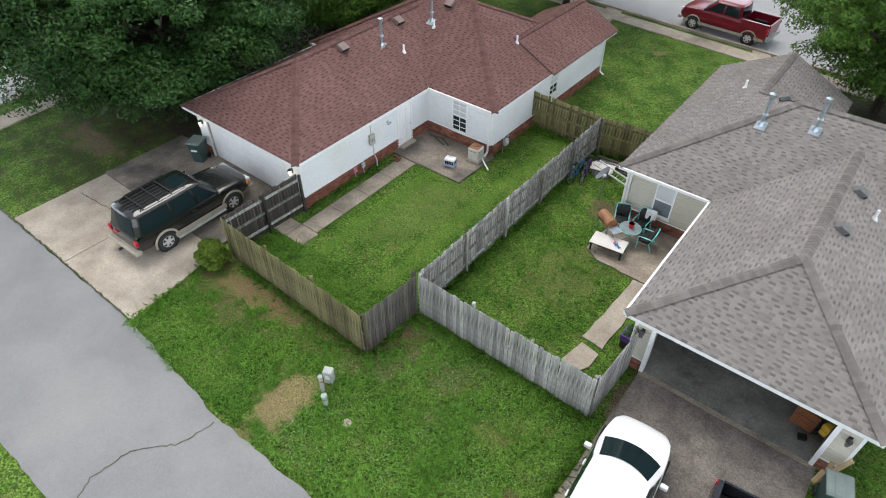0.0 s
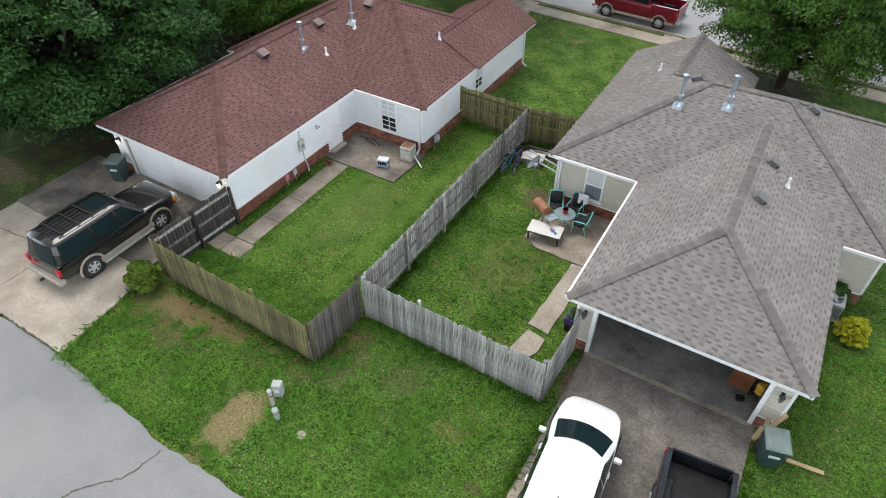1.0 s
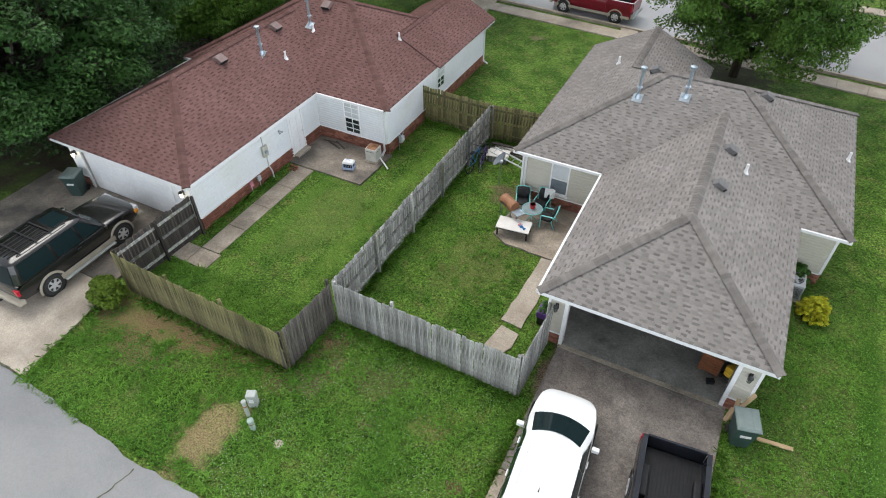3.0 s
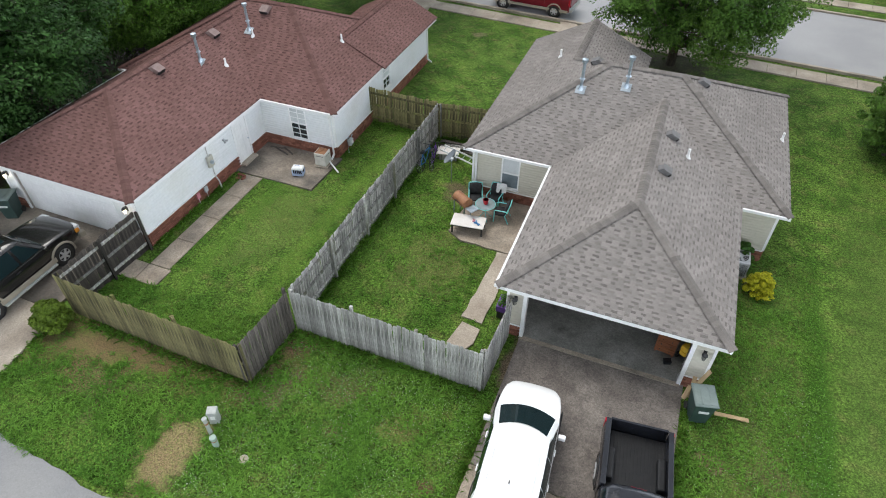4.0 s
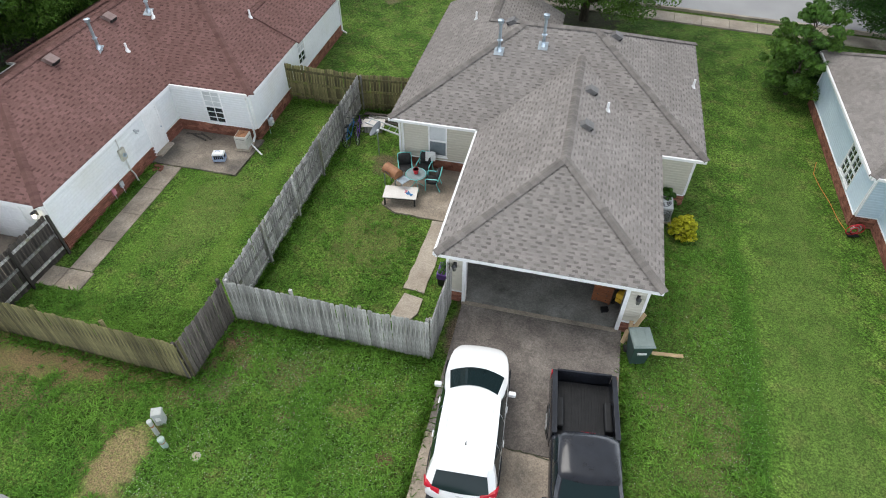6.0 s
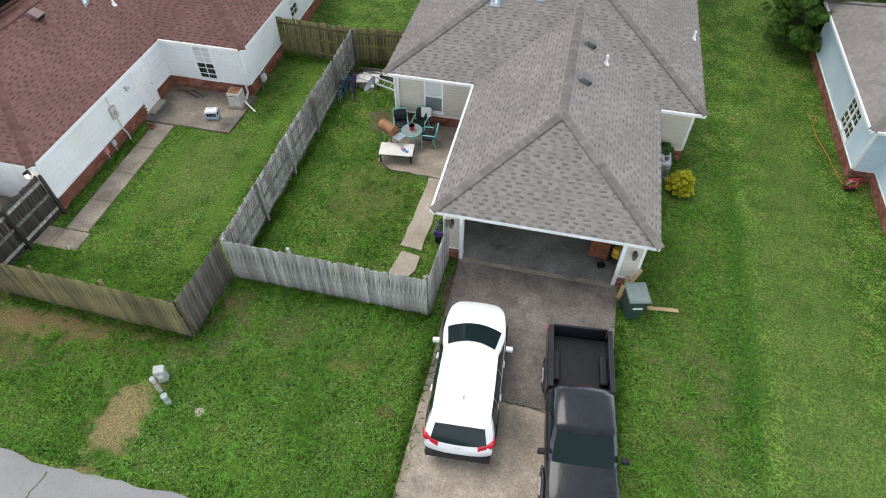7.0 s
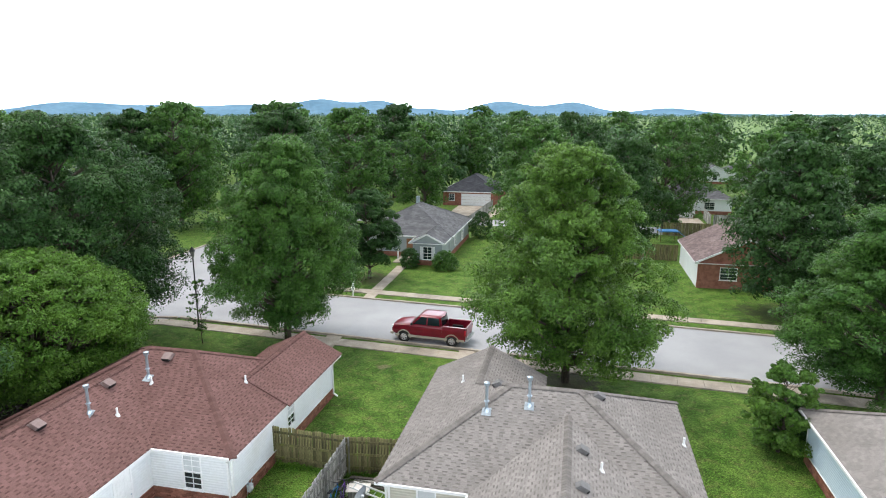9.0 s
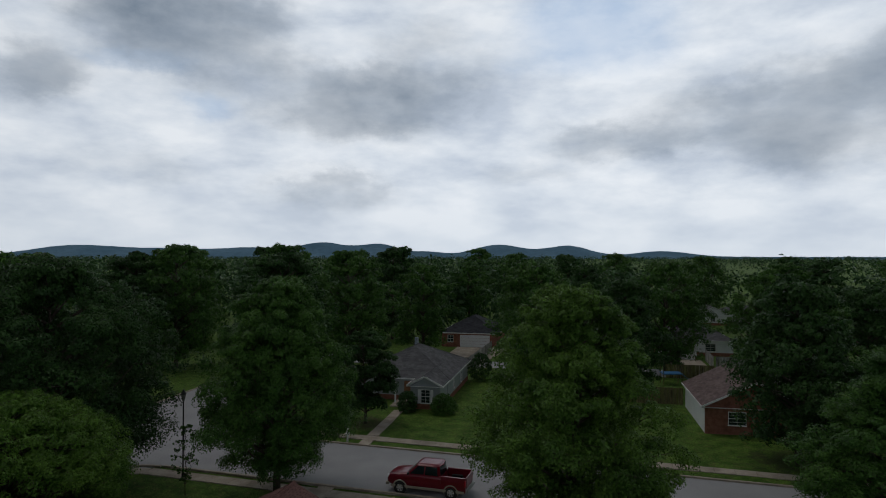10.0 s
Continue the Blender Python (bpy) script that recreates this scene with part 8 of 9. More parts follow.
Build().tube([(-0.4, 0, 0.12), (0.5, 0, 0.03)], 0.035, 10).make("tube", M_WHITE_TRIM, t)
for k, (x, y, a) in enumerate(((-15.6, 19.2, -20), (-15.35, 19.32, -28), (-15.9, 19.35, 5))):
    plank((x, y, 0.062 + 0.02 * k), a, (0.8, 0.08, 0.02), M_WOOD_DARK, "short dark board lying on the patio", "loose boards")


def gas_meter(at, turn):
    t = thing("gas_meter", at, turn, "grey-blue gas meter with pipes by a brick wall", "gas meter")
    Build().box(-0.14, 0.14, -0.09, 0.09, 0.3, 0.62).make("meter", M_AC_GREY, t, bevel=0.04)
    Build().tube([(-0.1, 0, 0.6), (-0.1, 0, 0.78), (-0.24, 0, 0.78), (-0.24, 0, 0)], 0.018, 8).make("inlet_pipe", M_GALV, t)
    Build().tube([(0.1, 0, 0.6), (0.1, 0, 0.72), (0.22, 0, 0.72), (0.22, 0.1, 0.5)], 0.018, 8).make("outlet_pipe", M_GALV, t)
    Build().tube([(0, -0.09, 0.48), (0, -0.12, 0.48)], 0.07, 16).make("dial", M_CLOTH, t)


gas_meter((-12.75, 20.55, 0.0), 90)


def electric_meter():
    t = thing("electric_meter", (-16.7, 15.85, 0), 90, "beige electric meter box with conduit on white siding", "meter")
    Build().box(-0.15, 0.15, -0.13, -0.01, 1.15, 1.65).make("box", M_METER, t, bevel=0.012)
    Build().tube([(0, -0.13, 1.38), (0, -0.2, 1.38)], 0.085, 16).make("dial", M_GALV, t)
    Build().tube([(0.05, -0.06, 1.15), (0.05, -0.06, 0.62), (0.12, -0.12, 0.35), (0.12, -0.14, 0.0)], 0.03, 8).make("conduit", M_CONDUIT, t)
    Build().tube([(-0.03, -0.06, 1.65), (-0.03, -0.06, 2.2)], 0.025, 8).make("riser", M_CONDUIT, t)


electric_meter()
for k, (y, ma) in enumerate(((14.65, M_PINK), (15.15, M_AC_GREY))):
    t = thing("utility_box", (-16.66, y, 0.35), 90, "small pink plastic utility box on the brick base" if k == 0 else "small grey utility box on the brick base", "utility box")
    Build().box(-0.09, 0.09, -0.11, -0.03, 0, 0.24).make("cover", ma, t, bevel=0.015)
    Build().tube([(0, -0.06, 0), (0, -0.07, -0.3)], 0.012, 6).make("cable", M_CONDUIT, t)
t = thing("wall_lamp", (-16.72, 16.95, 1.75), 90, "small grey flood lamp on white siding", "lamp")
Build().box(-0.04, 0.04, -0.06, 0.0, -0.04, 0.04).make("base", M_AC_GREY, t)
for s in (-1, 1):
    Build().tube([(0, -0.05, 0), (0.09 * s, -0.16, -0.05)], [0.025, 0.05], 12).make("lamp_head", M_AC_GREY, t)
for k, (x, y, a) in enumerate(((-16.35, 17.0, 10), (-16.15, 16.98, -5), (-16.3, 16.75, 40), (-16.05, 16.8, 80))):
    t = thing("loose_brick", (x, y, 0.01), a, "loose red brick beside the back step", "brick", "loose bricks")
    Build().box(-0.1, 0.1, -0.05, 0.05, 0, 0.065).make("brick_block", M_BRICK, t, bevel=0.004)


def lantern(at, turn, label, lit=False):
    """A carriage lantern on a wall bracket."""
    t = thing("wall_lantern", at, turn, label, "lantern", "garage lanterns")
    Build().box(-0.05, 0.05, -0.03, 0.0, -0.1, 0.1).make("backplate", M_BLACK_METAL, t)
    Build().tube([(0, -0.02, 0.05), (0, -0.1, 0.14), (0, -0.14, 0.1)], 0.012, 6).make("bracket", M_BLACK_METAL, t)
    Build().tube([(0, -0.14, -0.14), (0, -0.14, 0.05)], [0.045, 0.075], 6).make("glass", M_LAMP_LIT if lit else M_LANTERN_GLASS, t)
    Build().tube([(0, -0.14, 0.05), (0, -0.14, 0.07), (0, -0.14, 0.14)], [0.095, 0.09, 0.015], 6).make("cap", M_BLACK_METAL, t)
    for k in range(6):
        a = k * math.tau / 6
        Build().bar((0.047 * math.cos(a), -0.14 + 0.047 * math.sin(a), -0.15), (0.077 * math.cos(a), -0.14 + 0.077 * math.sin(a), 0.05), 0.01, 0.01).make("cage_bar", M_BLACK_METAL, t)


lantern((-2.68, 12.84, 1.75), 0, "black carriage lantern on cream siding")
lantern((2.95, 12.84, 1.7), 0, "black carriage lantern on cream siding")
lantern((-23.1, 11.86, 1.75), 0, "lit carriage lantern on white siding", True)
lantern((-17.15, 11.86, 1.75), 0, "lit carriage lantern on white siding", True)


def planter():
    t = thing("planter", (-3.25, 13.6, 0.0), 0, "purple plastic planter with green leaves", "planter")
    Build().box(-0.17, 0.17, -0.3, 0.3, 0.35, 0.6).make("trough", M_PURPLE, t, bevel=0.015)
    for y in (-0.22, 0.22):
        Build().box(-0.14, 0.14, y - 0.03, y + 0.03, 0, 0.35).make("stand", M_BLACK_METAL, t)
    rng = np.random.default_rng(3)
    o = new("plant", leaf_mesh("plant", leaf_cloud([(0, -0.15, 0.65), (0, 0.1, 0.68), (0.05, 0.2, 0.64)], [0.14] * 3, 60, 0.05, rng), M_LEAF_MID))
    o.parent = t


planter()


def dresser():
    t = thing("dresser", (2.08, 14.0, 0.055), -8, "orange-brown wooden dresser in the garage", "dresser")
    t.scale = (0.82, 0.8, 0.85)
    Build().box(-0.38, 0.38, -0.24, 0.24, 0.08, 0.95).make("carcass", M_DRESSER, t, bevel=0.01)
    Build().box(-0.41, 0.41, -0.27, 0.25, 0.95, 0.98).make("top", M_DRESSER, t, bevel=0.006)
    for k in range(3):
        Build().box(-0.34, 0.34, -0.262, -0.24, 0.13 + 0.27 * k, 0.37 + 0.27 * k).make("drawer", M_DRESSER, t, bevel=0.006)
        for x in (-0.18, 0.18):
            Build().tube([(x, -0.26, 0.25 + 0.27 * k), (x, -0.29, 0.25 + 0.27 * k)], 0.018, 8).make("knob", M_BLACK_METAL, t)
    for x in (-0.33, 0.33):
        for y in (-0.2, 0.2):
            Build().box(x - 0.03, x + 0.03, y - 0.03, y + 0.03, 0, 0.08).make("foot", M_DRESSER, t)


dresser()


def toy_bike():
    t = thing("ride_on_toy", (2.72, 14.0, 0.055), 60, "yellow and orange ride-on toy in the garage", "toy")
    Build().box(-0.3, 0.3, -0.12, 0.12, 0.22, 0.4).make("body", M_YELLOW, t, bevel=0.05)
    Build().box(-0.28, -0.05, -0.13, 0.13, 0.4, 0.62).make("seat_back", M_YELLOW, t, bevel=0.04)
    Build().tube([(0.2, -0.18, 0.62), (0.2, 0.18, 0.62)], 0.02, 8).make("handlebar", M_ORANGE, t)
    Build().tube([(0.24, 0, 0.35), (0.2, 0, 0.62)], 0.02, 8).make("stem", M_ORANGE, t)
    for x in (-0.22, 0.24):
        for y in (-0.16, 0.16):
            Build().tube([(x, y - 0.03, 0.11), (x, y + 0.03, 0.11)], 0.11, 14).make("wheel", M_BLACK_PLASTIC, t)


toy_bike()


def storage_box(at, turn, size, material, label):
    t = thing("storage_box", at, turn, label, "box", "boxes in the garage")
    w, d, h = size
    Build().box(-w / 2, w / 2, -d / 2, d / 2, 0, h).make("box", material, t, bevel=0.012)
    Build().box(-w / 2 - 0.01, w / 2 + 0.01, -d / 2 - 0.01, d / 2 + 0.01, h, h + 0.03).make("lid", material, t, bevel=0.006)


storage_box((2.6, 15.0, 0.055), 5, (0.5, 0.4, 0.75), M_BLUE_PLASTIC, "blue storage box in the garage")
storage_box((2.65, 16.0, 0.055), 0, (0.5, 0.6, 0.9), M_BLACK_PLASTIC, "dark storage box in the garage")
storage_box((-2.3, 16.2, 0.055), 3, (0.6, 0.6, 0.7), M_CLOTH, "white storage box in the garage")
storage_box((2.2, 13.5, 0.055), 20, (0.22, 0.16, 0.1), M_BLACK_PLASTIC, "small dark tool box on the garage floor")


def work_bench():
    t = thing("weight_bench", (-1.65, 15.2, 0.055), 12, "dark weight bench inside the garage", "bench")
    Build().box(-0.6, 0.6, -0.15, 0.15, 0.42, 0.5).make("pad", M_BLACK_PLASTIC, t, bevel=0.02)
    for x in (-0.5, 0.5):
        Build().bar((x, -0.25, 0.02), (x, 0.25, 0.02), 0.05, 0.04).make("foot", M_BLACK_METAL, t)
        Build().bar((x, 0, 0.02), (x, 0, 0.42), 0.05, 0.05).make("leg", M_BLACK_METAL, t)
    Build().tube([(0.45, -0.7, 0.95), (0.45, 0.7, 0.95)], 0.015, 8).make("barbell", M_GALV, t)
    for y in (-0.25, 0.25):
        Build().bar((0.45, y, 0.02), (0.45, y, 0.95), 0.04, 0.04).make("upright", M_BLACK_METAL, t)


work_bench()


def hose():
    t = thing("hose_reel", (10.95, 19.35, 0.0), 10, "red hose reel and orange hose by a brick wall", "hose reel")
    for s in (-1, 1):
        Build().tube([(0.1 * s + 0.23 * math.cos(a), 0.02 * s, 0.27 + 0.23 * math.sin(a)) for a in (k * math.tau / 18 for k in range(19))], 0.022, 6, False).make("reel_rim", M_RED_PLASTIC, t)
    for k in range(5):
        r = 0.12 + 0.02 * k
        Build().tube([(0.03 * (k - 2) + r * math.cos(a), 0.03 * (k - 2), 0.27 + r * math.sin(a)) for a in (j * math.tau / 16 for j in range(17))], 0.018, 6, False).make("hose_coil", M_AC_GREY if k % 2 else M_RED_PLASTIC, t)
    Build().box(-0.2, 0.2, -0.12, 0.12, 0, 0.05).make("base", M_BLACK_PLASTIC, t)
    Build().tube([(-0.15, 0.1, 0.03), (-0.2, 0.8, 0.02), (-0.14, 1.8, 0.02), (-0.17, 2.8, 0.02), (-0.12, 3.6, 0.03), (-0.05, 3.9, 0.4)], 0.011, 6).make("hose", M_ORANGE, t)


hose()
t = thing("rubbish_bag", (-3.05, 17.3, 0.05), 20, "dark covered kettle grill at the patio edge", "grill")
b = Build().loft([[(r * math.cos(a), r * math.sin(a), z) for a in (k * math.tau / 18 for k in range(18))] for r, z in ((0.16, 0.0), (0.2, 0.3), (0.28, 0.55), (0.29, 0.75), (0.22, 0.92), (0.06, 1.0))])
b.make("cover", M_BLACK_PLASTIC, t, smooth=True)
Build().box(-0.3, 0.3, -0.02, 0.02, 0.5, 0.52).make("strap", M_BLACK_METAL, t)


def street_lamp():
    t = thing("street_lamp", (-27.3, 38.75, 0.0), 0, "slim black street lamp post with a lantern top", "street lamp")
    Build().tube([(0, 0, 0), (0, 0, 0.5), (0, 0, 0.55), (0, 0, 5.4)], [0.11, 0.09, 0.055, 0.045], 12).make("pole", M_BLACK_METAL, t)
    Build().tube([(0, 0, 5.4), (0, 0, 5.5), (0, 0, 5.9)], [0.05, 0.1, 0.17], 8).make("lantern_glass", M_LANTERN_GLASS, t)
    Build().tube([(0, 0, 5.9), (0, 0, 5.95), (0, 0, 6.25)], [0.22, 0.2, 0.03], 8).make("cap", M_BLACK_METAL, t)
    for k in range(4):
        a = k * math.pi / 2
        Build().bar((0.1 * math.cos(a), 0.1 * math.sin(a), 5.48), (0.18 * math.cos(a), 0.18 * math.sin(a), 5.92), 0.015, 0.015).make("cage_bar", M_BLACK_METAL, t)


street_lamp()


def mailbox():
    t = thing("mailbox", (-18.9, 49.1, 0.0), 4, "white post-mounted mailbox at the kerb", "mailbox")
    Build().box(-0.06, 0.06, -0.06, 0.06, 0, 1.05).make("post", M_WHITE_TRIM, t)
    n = 9
    ring = [(-0.12, 1.05), (0.12, 1.05)] + [(0.12 * math.cos(a), 1.2 + 0.12 * math.sin(a)) for a in (k * math.pi / (n - 1) for k in range(n))]
    Build().loft([[(x, y, z) for x, z in ring] for y in (-0.28, 0.28)]).make("box", M_WHITE_TRIM, t)
    Build().box(-0.13, 0.13, -0.2, 0.2, 0.55, 0.75).make("paper_holder", M_WHITE_TRIM, t)


mailbox()


# ---- houses across the street ----
def far_house(name, base, turn, label, shingle, siding, parts, gable_front=None, brick_h=0.5, windows=(), doors=(), garage=None):
    """A bungalow of hipped or gabled blocks; parts are (x0, x1, y0, y1, kind) in its own frame, front to the south."""
    h = thing(name, base, turn, label, "house", "houses across the street")
    rnd = random.Random(int(abs(base[0]) * 7 + base[1]))
    sh_, dk, cp = Build(), [], Build()
    E = EAVE
    for x0, x1, y0, y1, kind in parts:
        if kind == "gable_s":
            hw = (x1 - x0) / 2
            xm, z = (x0 + x1) / 2, at_slope(hw)
            shingle_facet(sh_, dk, [(x1, y0, E), (x1, y1, E), (xm, y1, z), (xm, y0, z)], rnd, 0.2, 0.4)
            shingle_facet(sh_, dk, [(x0, y1, E), (x0, y0, E), (xm, y0, z), (xm, y1, z)], rnd, 0.2, 0.4)
            ridge_caps(cp, (xm, y0, z), (xm, y1, z), rnd)
            gb = Build().box(x0 + 0.35, x1 - 0.35, y0 + 0.3, y0 + 0.4, E - 0.3, E - 0.1)
            gb.add([(x0 + 0.3, y0 + 0.32, E - 0.1), (x1 - 0.3, y0 + 0.32, E - 0.1), (xm, y0 + 0.32, z - 0.2), (x0 + 0.3, y0 + 0.42, E - 0.1), (x1 - 0.3, y0 + 0.42, E - 0.1), (xm, y0 + 0.42, z - 0.2)], [(0, 1, 2), (5, 4, 3), (0, 2, 5, 3), (1, 4, 5, 2)])
            gb.make("gable", siding, h)
            rk = Build()
            for xa in (x0, x1):
                rk.bar((xa, y0 - 0.01, E - 0.06), (xm, y0 - 0.01, z - 0.06), 0.05, 0.16)
            rk.make("rake_trim", M_WHITE_TRIM, h)
        else:
            half = min(x1 - x0, y1 - y0) / 2
            z = at_slope(half)
            if x1 - x0 >= y1 - y0:
                a, c = (x0 + half, (y0 + y1) / 2, z), (x1 - half, (y0 + y1) / 2, z)
                fac = ([(x0, y0, E), (x1, y0, E), c, a], [(x1, y0, E), (x1, y1, E), c], [(x1, y1, E), (x0, y1, E), a, c], [(x0, y1, E), (x0, y0, E), a])
            else:
                a, c = ((x0 + x1) / 2, y0 + half, z), ((x0 + x1) / 2, y1 - half, z)
                fac = ([(x0, y0, E), (x1, y0, E), a], [(x1, y0, E), (x1, y1, E), c, a], [(x1, y1, E), (x0, y1, E), c], [(x0, y1, E), (x0, y0, E), a, c])
            for f in fac:
                shingle_facet(sh_, dk, f, rnd, 0.2, 0.4)
            for q in ((x0, y0, E), (x1, y0, E), (x1, y1, E), (x0, y1, E)):
                ridge_caps(cp, q, min((a, c), key=lambda p: (p[0] - q[0]) ** 2 + (p[1] - q[1]) ** 2), rnd)
            if (Vector(a) - Vector(c)).length > 0.3:
                ridge_caps(cp, a, c, rnd)
        w = Build().box(x0 + 0.35, x1 - 0.35, y0 + 0.35, y1 - 0.35, brick_h, E - 0.12)
        w.make("wall", siding, h)
        Build().box(x0 + 0.31, x1 - 0.31, y0 + 0.31, y1 - 0.31, -0.05, brick_h).make("brick_base", M_BRICK, h, "red brick base")
        sf = Build().box(x0 + 0.02, x1 - 0.02, y0 + 0.02, y1 - 0.02, E - 0.14, E - 0.115)
        for A, C in (((x0, y0), (x1, y0)), ((x1, y0), (x1, y1)), ((x1, y1), (x0, y1)), ((x0, y1), (x0, y0))):
            if kind == "gable_s" and A[1] == C[1]:
                continue
            sf.bar((*A, E - 0.06), (*C, E - 0.06), 0.06, 0.15)
        sf.make("eaves_trim", M_WHITE_TRIM, h)
    roof = roof_deck(dk, (0, 0, 0), shingle, h)
    sh_.make("shingle_course", shingle, roof)["kind"] = "stuff"
    cp.make("ridge_cap", shingle, roof)["kind"] = "stuff"
    for x, y, z, f, ww, wh_ in windows:
        m = h.matrix_world @ Vector((x, y, z))
        window(h, tuple(m), turn + f, ww, wh_, "white sash window", (2, 2), blind=False)
    if garage:
        x0, x1, y = garage
        gd = Build()
        for k in range(4):
            gd.box(x0, x1, y - 0.05, y, 0.02 + 0.52 * k, 0.51 + 0.52 * k)
        gd.make("garage_door", M_WHITE_TRIM, h, "white sectional garage door")
    for x, y, ww in doors:
        Build().box(x - ww / 2, x + ww / 2, y - 0.05, y, 0.05, 2.05).make("door", M_RUST, h, "dark red front door")
    return h


fh = far_house("grey_gabled_house", (-17.0, 61.0, 0), 0, "grey-sided bungalow with a slate roof and white trim", M_SHINGLE_SLATE, M_GREY_SIDING,
               ((-7.0, 3.9, 3.5, 16.5, "hip"), (-0.05, 3.84, 0.0, 9.0, "gable_s")), windows=((1.92, 0.31, 0.6, 0, 1.0, 1.4), (3.58, 7.0, 0.9, 90, 0.8, 1.2), (3.58, 11.5, 0.7, 90, 0.9, 1.5)), doors=((-0.9, 3.84, 0.9),))
for x in (1.25, 2.6):
    Build().box(x - 0.14, x + 0.14, 0.27, 0.3, 0.6, 2.0).make("shutter", M_WHITE_TRIM, fh)
Build().box(-1.9, -1.75, 1.9, 2.05, 0, 2.4).make("porch_post", M_WHITE_TRIM, fh)
Build().box(-2.0, -0.1, 0.6, 3.8, 0, 0.12).make("porch_floor", M_CONCRETE, fh)
local(fh, Build().box(-20.0, -19.6, 75.5, 75.9, 4.5, 5.4).make("flue", M_GALV, None))
far_house("dark_roofed_house", (-18.0, 104.5, 0), 0, "brick bungalow with a near-black roof and white garage door", M_SHINGLE_DARK, M_BRICK, ((-5.2, 5.2, 0, 12.5, "hip"),), garage=(-1.6, 3.6, 0.3), windows=((-3.3, 0.33, 0.8, 0, 1.0, 1.2),))
far_house("blue_grey_house", (15.5, 99.0, 0), 0, "white-sided bungalow with a pale slate roof and garage", M_SHINGLE_SLATE, M_WHITE_SIDING, ((-3.0, 3.0, 0, 9, "hip"), (-2.92, 9.2, 4.5, 13.5, "hip")), garage=(-2.4, 2.4, 0.3), windows=((5.5, 4.83, 0.7, 0, 1.6, 1.2),))
far_house("brick_house", (15.6, 58.1, 0), 0, "red brick bungalow with white side wall and mauve roof", M_SHINGLE_MAUVE, M_BRICK, ((-4.6, 4.6, 0, 10.5, "gable_s"),), windows=((-1.6, 0.33, 0.8, 0, 1.5, 1.2),))
local(bpy.data.objects["brick_house"], Build().box(11.3, 11.33, 58.5, 68.2, 0.0, 2.3).make("side_cladding", M_WHITE_SIDING, None, "white vinyl side wall"))
far_house("white_house", (31, 150, 0), 0, "small white-sided house among trees", M_SHINGLE_SLATE, M_WHITE_SIDING, ((-3.5, 3.5, 0, 9, "gable_s"), (2, 12, 3, 10, "hip")), windows=((0, 0.33, 0.8, 0, 1.0, 1.2),))


def far_fence(a, c, label, material):
    A, C = Vector((*a, 0)), Vector((*c, 0))
    d = C - A
    f = thing("fence", (*a, 0), math.degrees(math.atan2(d.y, d.x)), label, "fence", "fences across the street")
    rnd = random.Random(int(abs(a[0] * 3 + a[1])))
    n = int(d.length / 0.45)
    for k in range(n):
        x = d.length * k / n
        Build().box(x + 0.01, x + d.length / n - 0.01, -0.012, 0.012, 0.0, 1.75 + rnd.uniform(-0.03, 0.03)).make("fence_board", material, f)
    for z in (0.4, 1.4):
        Build().box(0, d.length, 0.012, 0.05, z - 0.045, z + 0.045).make("rail", material, f)


far_fence((-24, 82), (-14.5, 83.5), "grey board fence behind a house", M_WOOD_GREY)
far_fence((-14.5, 83.5), (-13.5, 101), "grey board fence behind a house", M_WOOD_GREY)
far_fence((5.5, 69), (11.2, 69), "weathered brown board fence beside a house", M_WOOD_OLIVE)
far_fence((11.5, 84), (17.5, 84), "weathered brown board fence beside a yard", M_WOOD_OLIVE)
far_fence((19, 92), (19.3, 99), "grey board fence beside a driveway", M_WOOD_GREY)
far_fence((19.3, 92), (27, 91), "grey board fence beside a driveway", M_WOOD_GREY)
slab("driveway", [(-20.0, 90), (-13.5, 88), (-11, 104.6), (-20, 104.6)], 0.03, M_CONCRETE, "pale concrete driveway of a far house", "driveway")
slab("driveway", [(12.6, 88), (18.6, 88), (18.6, 99), (12.6, 99)], 0.03, M_CONCRETE, "pale concrete driveway of a far house", "driveway")
slab("road", [(-36, 86), (-12, 86), (40, 82), (40, 88), (-12, 91), (-36, 91)], 0.012, M_STREET, "grey asphalt street beyond the houses", "street")


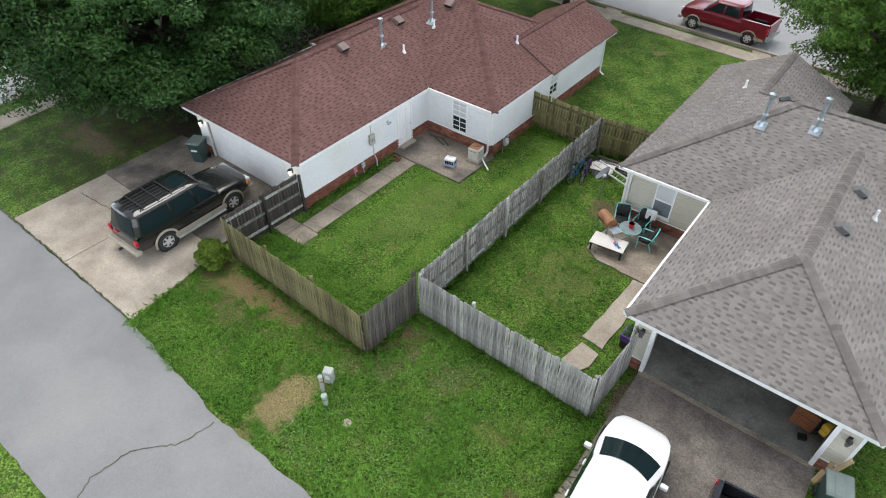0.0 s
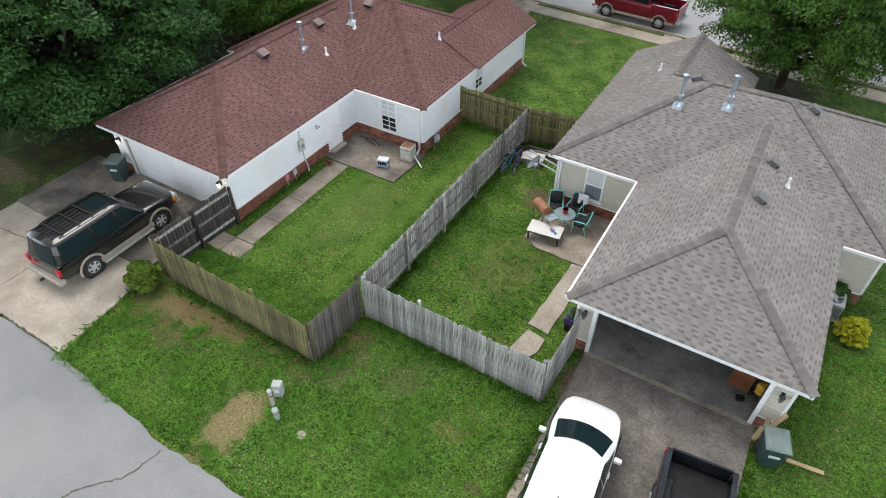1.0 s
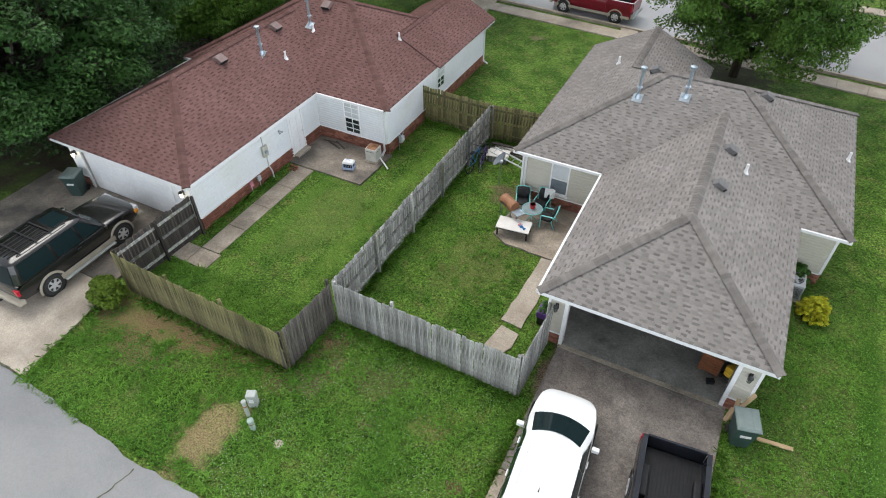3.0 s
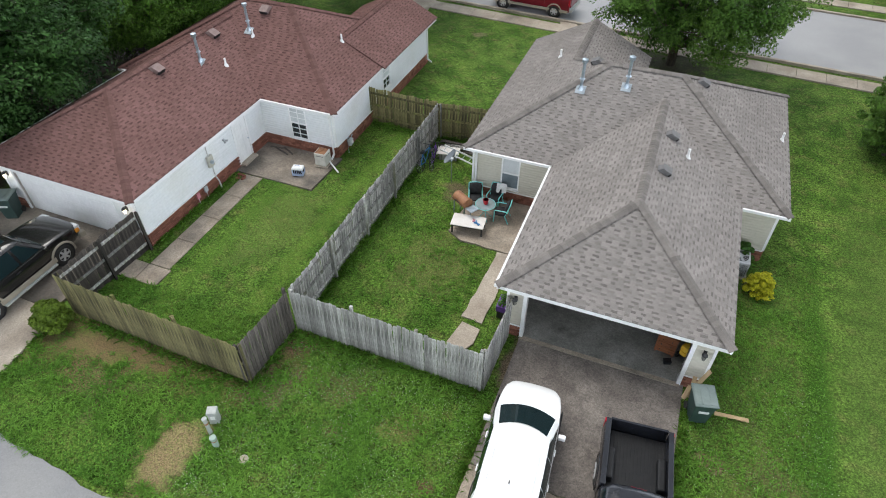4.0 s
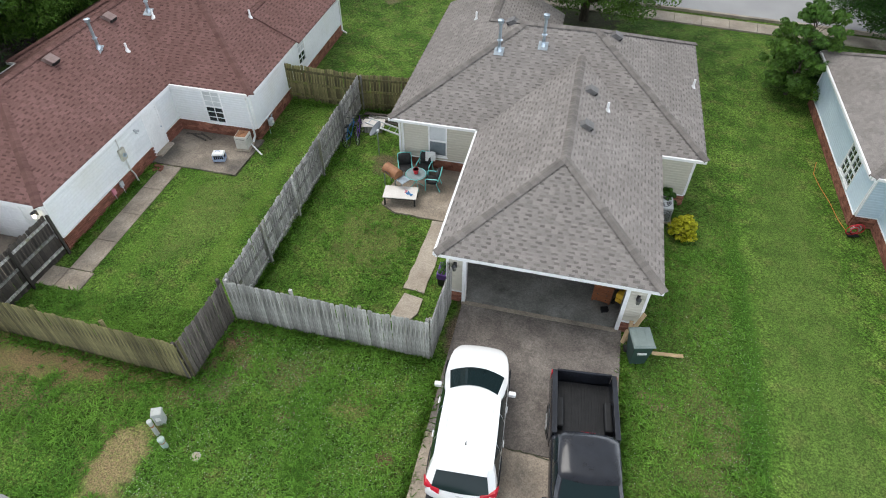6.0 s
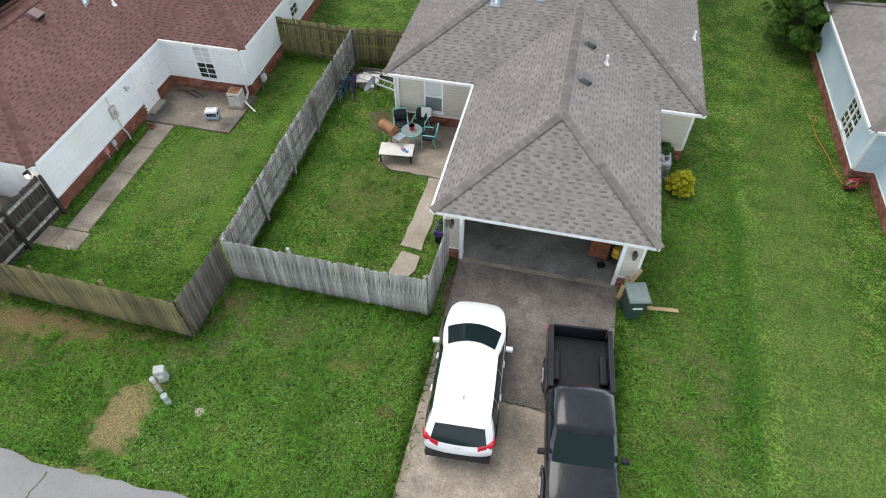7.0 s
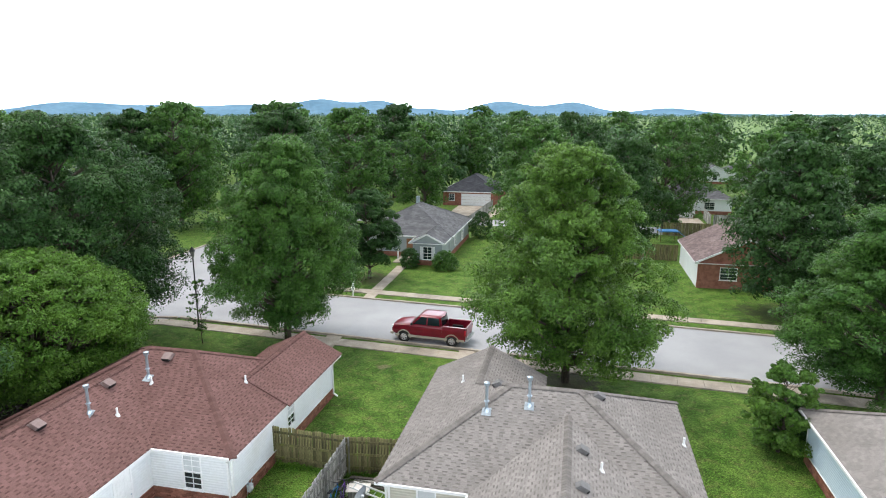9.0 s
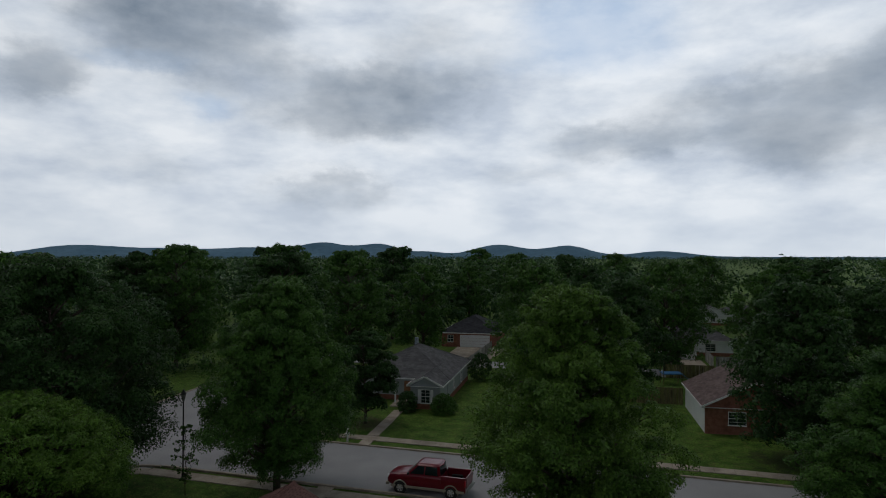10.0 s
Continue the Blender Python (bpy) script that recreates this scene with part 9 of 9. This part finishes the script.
def far_suv(at, turn, paint, label):
    c = thing("parked_car", at, turn, label, "car")
    car_shell(c, [(-2.3, 0.8, 0.45, 0.95), (-2.2, 0.92, 0.4, 1.05), (0, 0.95, 0.35, 1.08), (1.2, 0.94, 0.35, 1.05), (2.1, 0.88, 0.4, 0.95), (2.3, 0.75, 0.5, 0.85)], paint)
    cabin(c, (-2.15, 1.15), (-1.9, 0.4), 1.05, 1.68, 0.88, 0.72, paint, ((1.05, 0.4, 0.08), (-0.3, -0.3, 0.09), (-2.0, -1.8, 0.14)))
    for s in (-1, 1):
        for x in (-1.4, 1.4):
            wheel(c, (x, s * 0.84, 0.36), 0.36, 0.24)
        small_box(c, "tail_lamp", -2.34, -2.2, min(s * 0.7, s * 0.9), max(s * 0.7, s * 0.9), 0.8, 1.0, M_TAIL_RED, "red tail lamp")


far_suv((13.9, 95.5, 0.05), 90, M_BLACK_PAINT, "black sport utility car on a far driveway")
far_suv((33, 93, 0.05), 175, M_WHITE_PAINT, "white car parked beyond the trees")
t = thing("play_set", (11.6, 80, 0), 10, "blue plastic garden play set", "play set")
Build().box(-1.2, 1.2, -0.8, 0.8, 1.3, 1.4).make("deck", M_BLUE_PLASTIC, t)
for x in (-1.1, 1.1):
    for y in (-0.7, 0.7):
        Build().bar((x, y, 0), (x, y, 2.1), 0.08, 0.08).make("post", M_WOOD_OLIVE, t)
Build().bar((1.2, 0, 1.3), (2.8, 0, 0.1), 0.5, 0.05).make("slide", M_BLUE_PLASTIC, t)


# ---- single shingles and bricks nearest the camera ----
sh = Build().add([(0, 0, 0), (1, 0, 0), (1, 0, 1), (0, 0, 1), (1, 1, 0.3), (0, 1, 0.3)], [(0, 1, 2, 3), (3, 2, 4, 5), (1, 4, 2), (0, 3, 5), (0, 5, 4, 1)]).data("shingle", M_SHINGLE_PIECE)
for m, size in grey_pieces:
    piece("shingle", sh, grey_roof, Matrix.Translation(-Vector(GB)) @ m @ Matrix.Diagonal((*size, 1)))
br = Build().box(0, 0.2, 0, 0.058, 0, 0.062).data("brick", M_BRICK_PIECE)
red_wall = [o for o in red.children if o.name.startswith("wall")][0]
for m in red_bricks:
    piece("brick", br, red_wall, Matrix.Translation(-Vector(RB)) @ m)
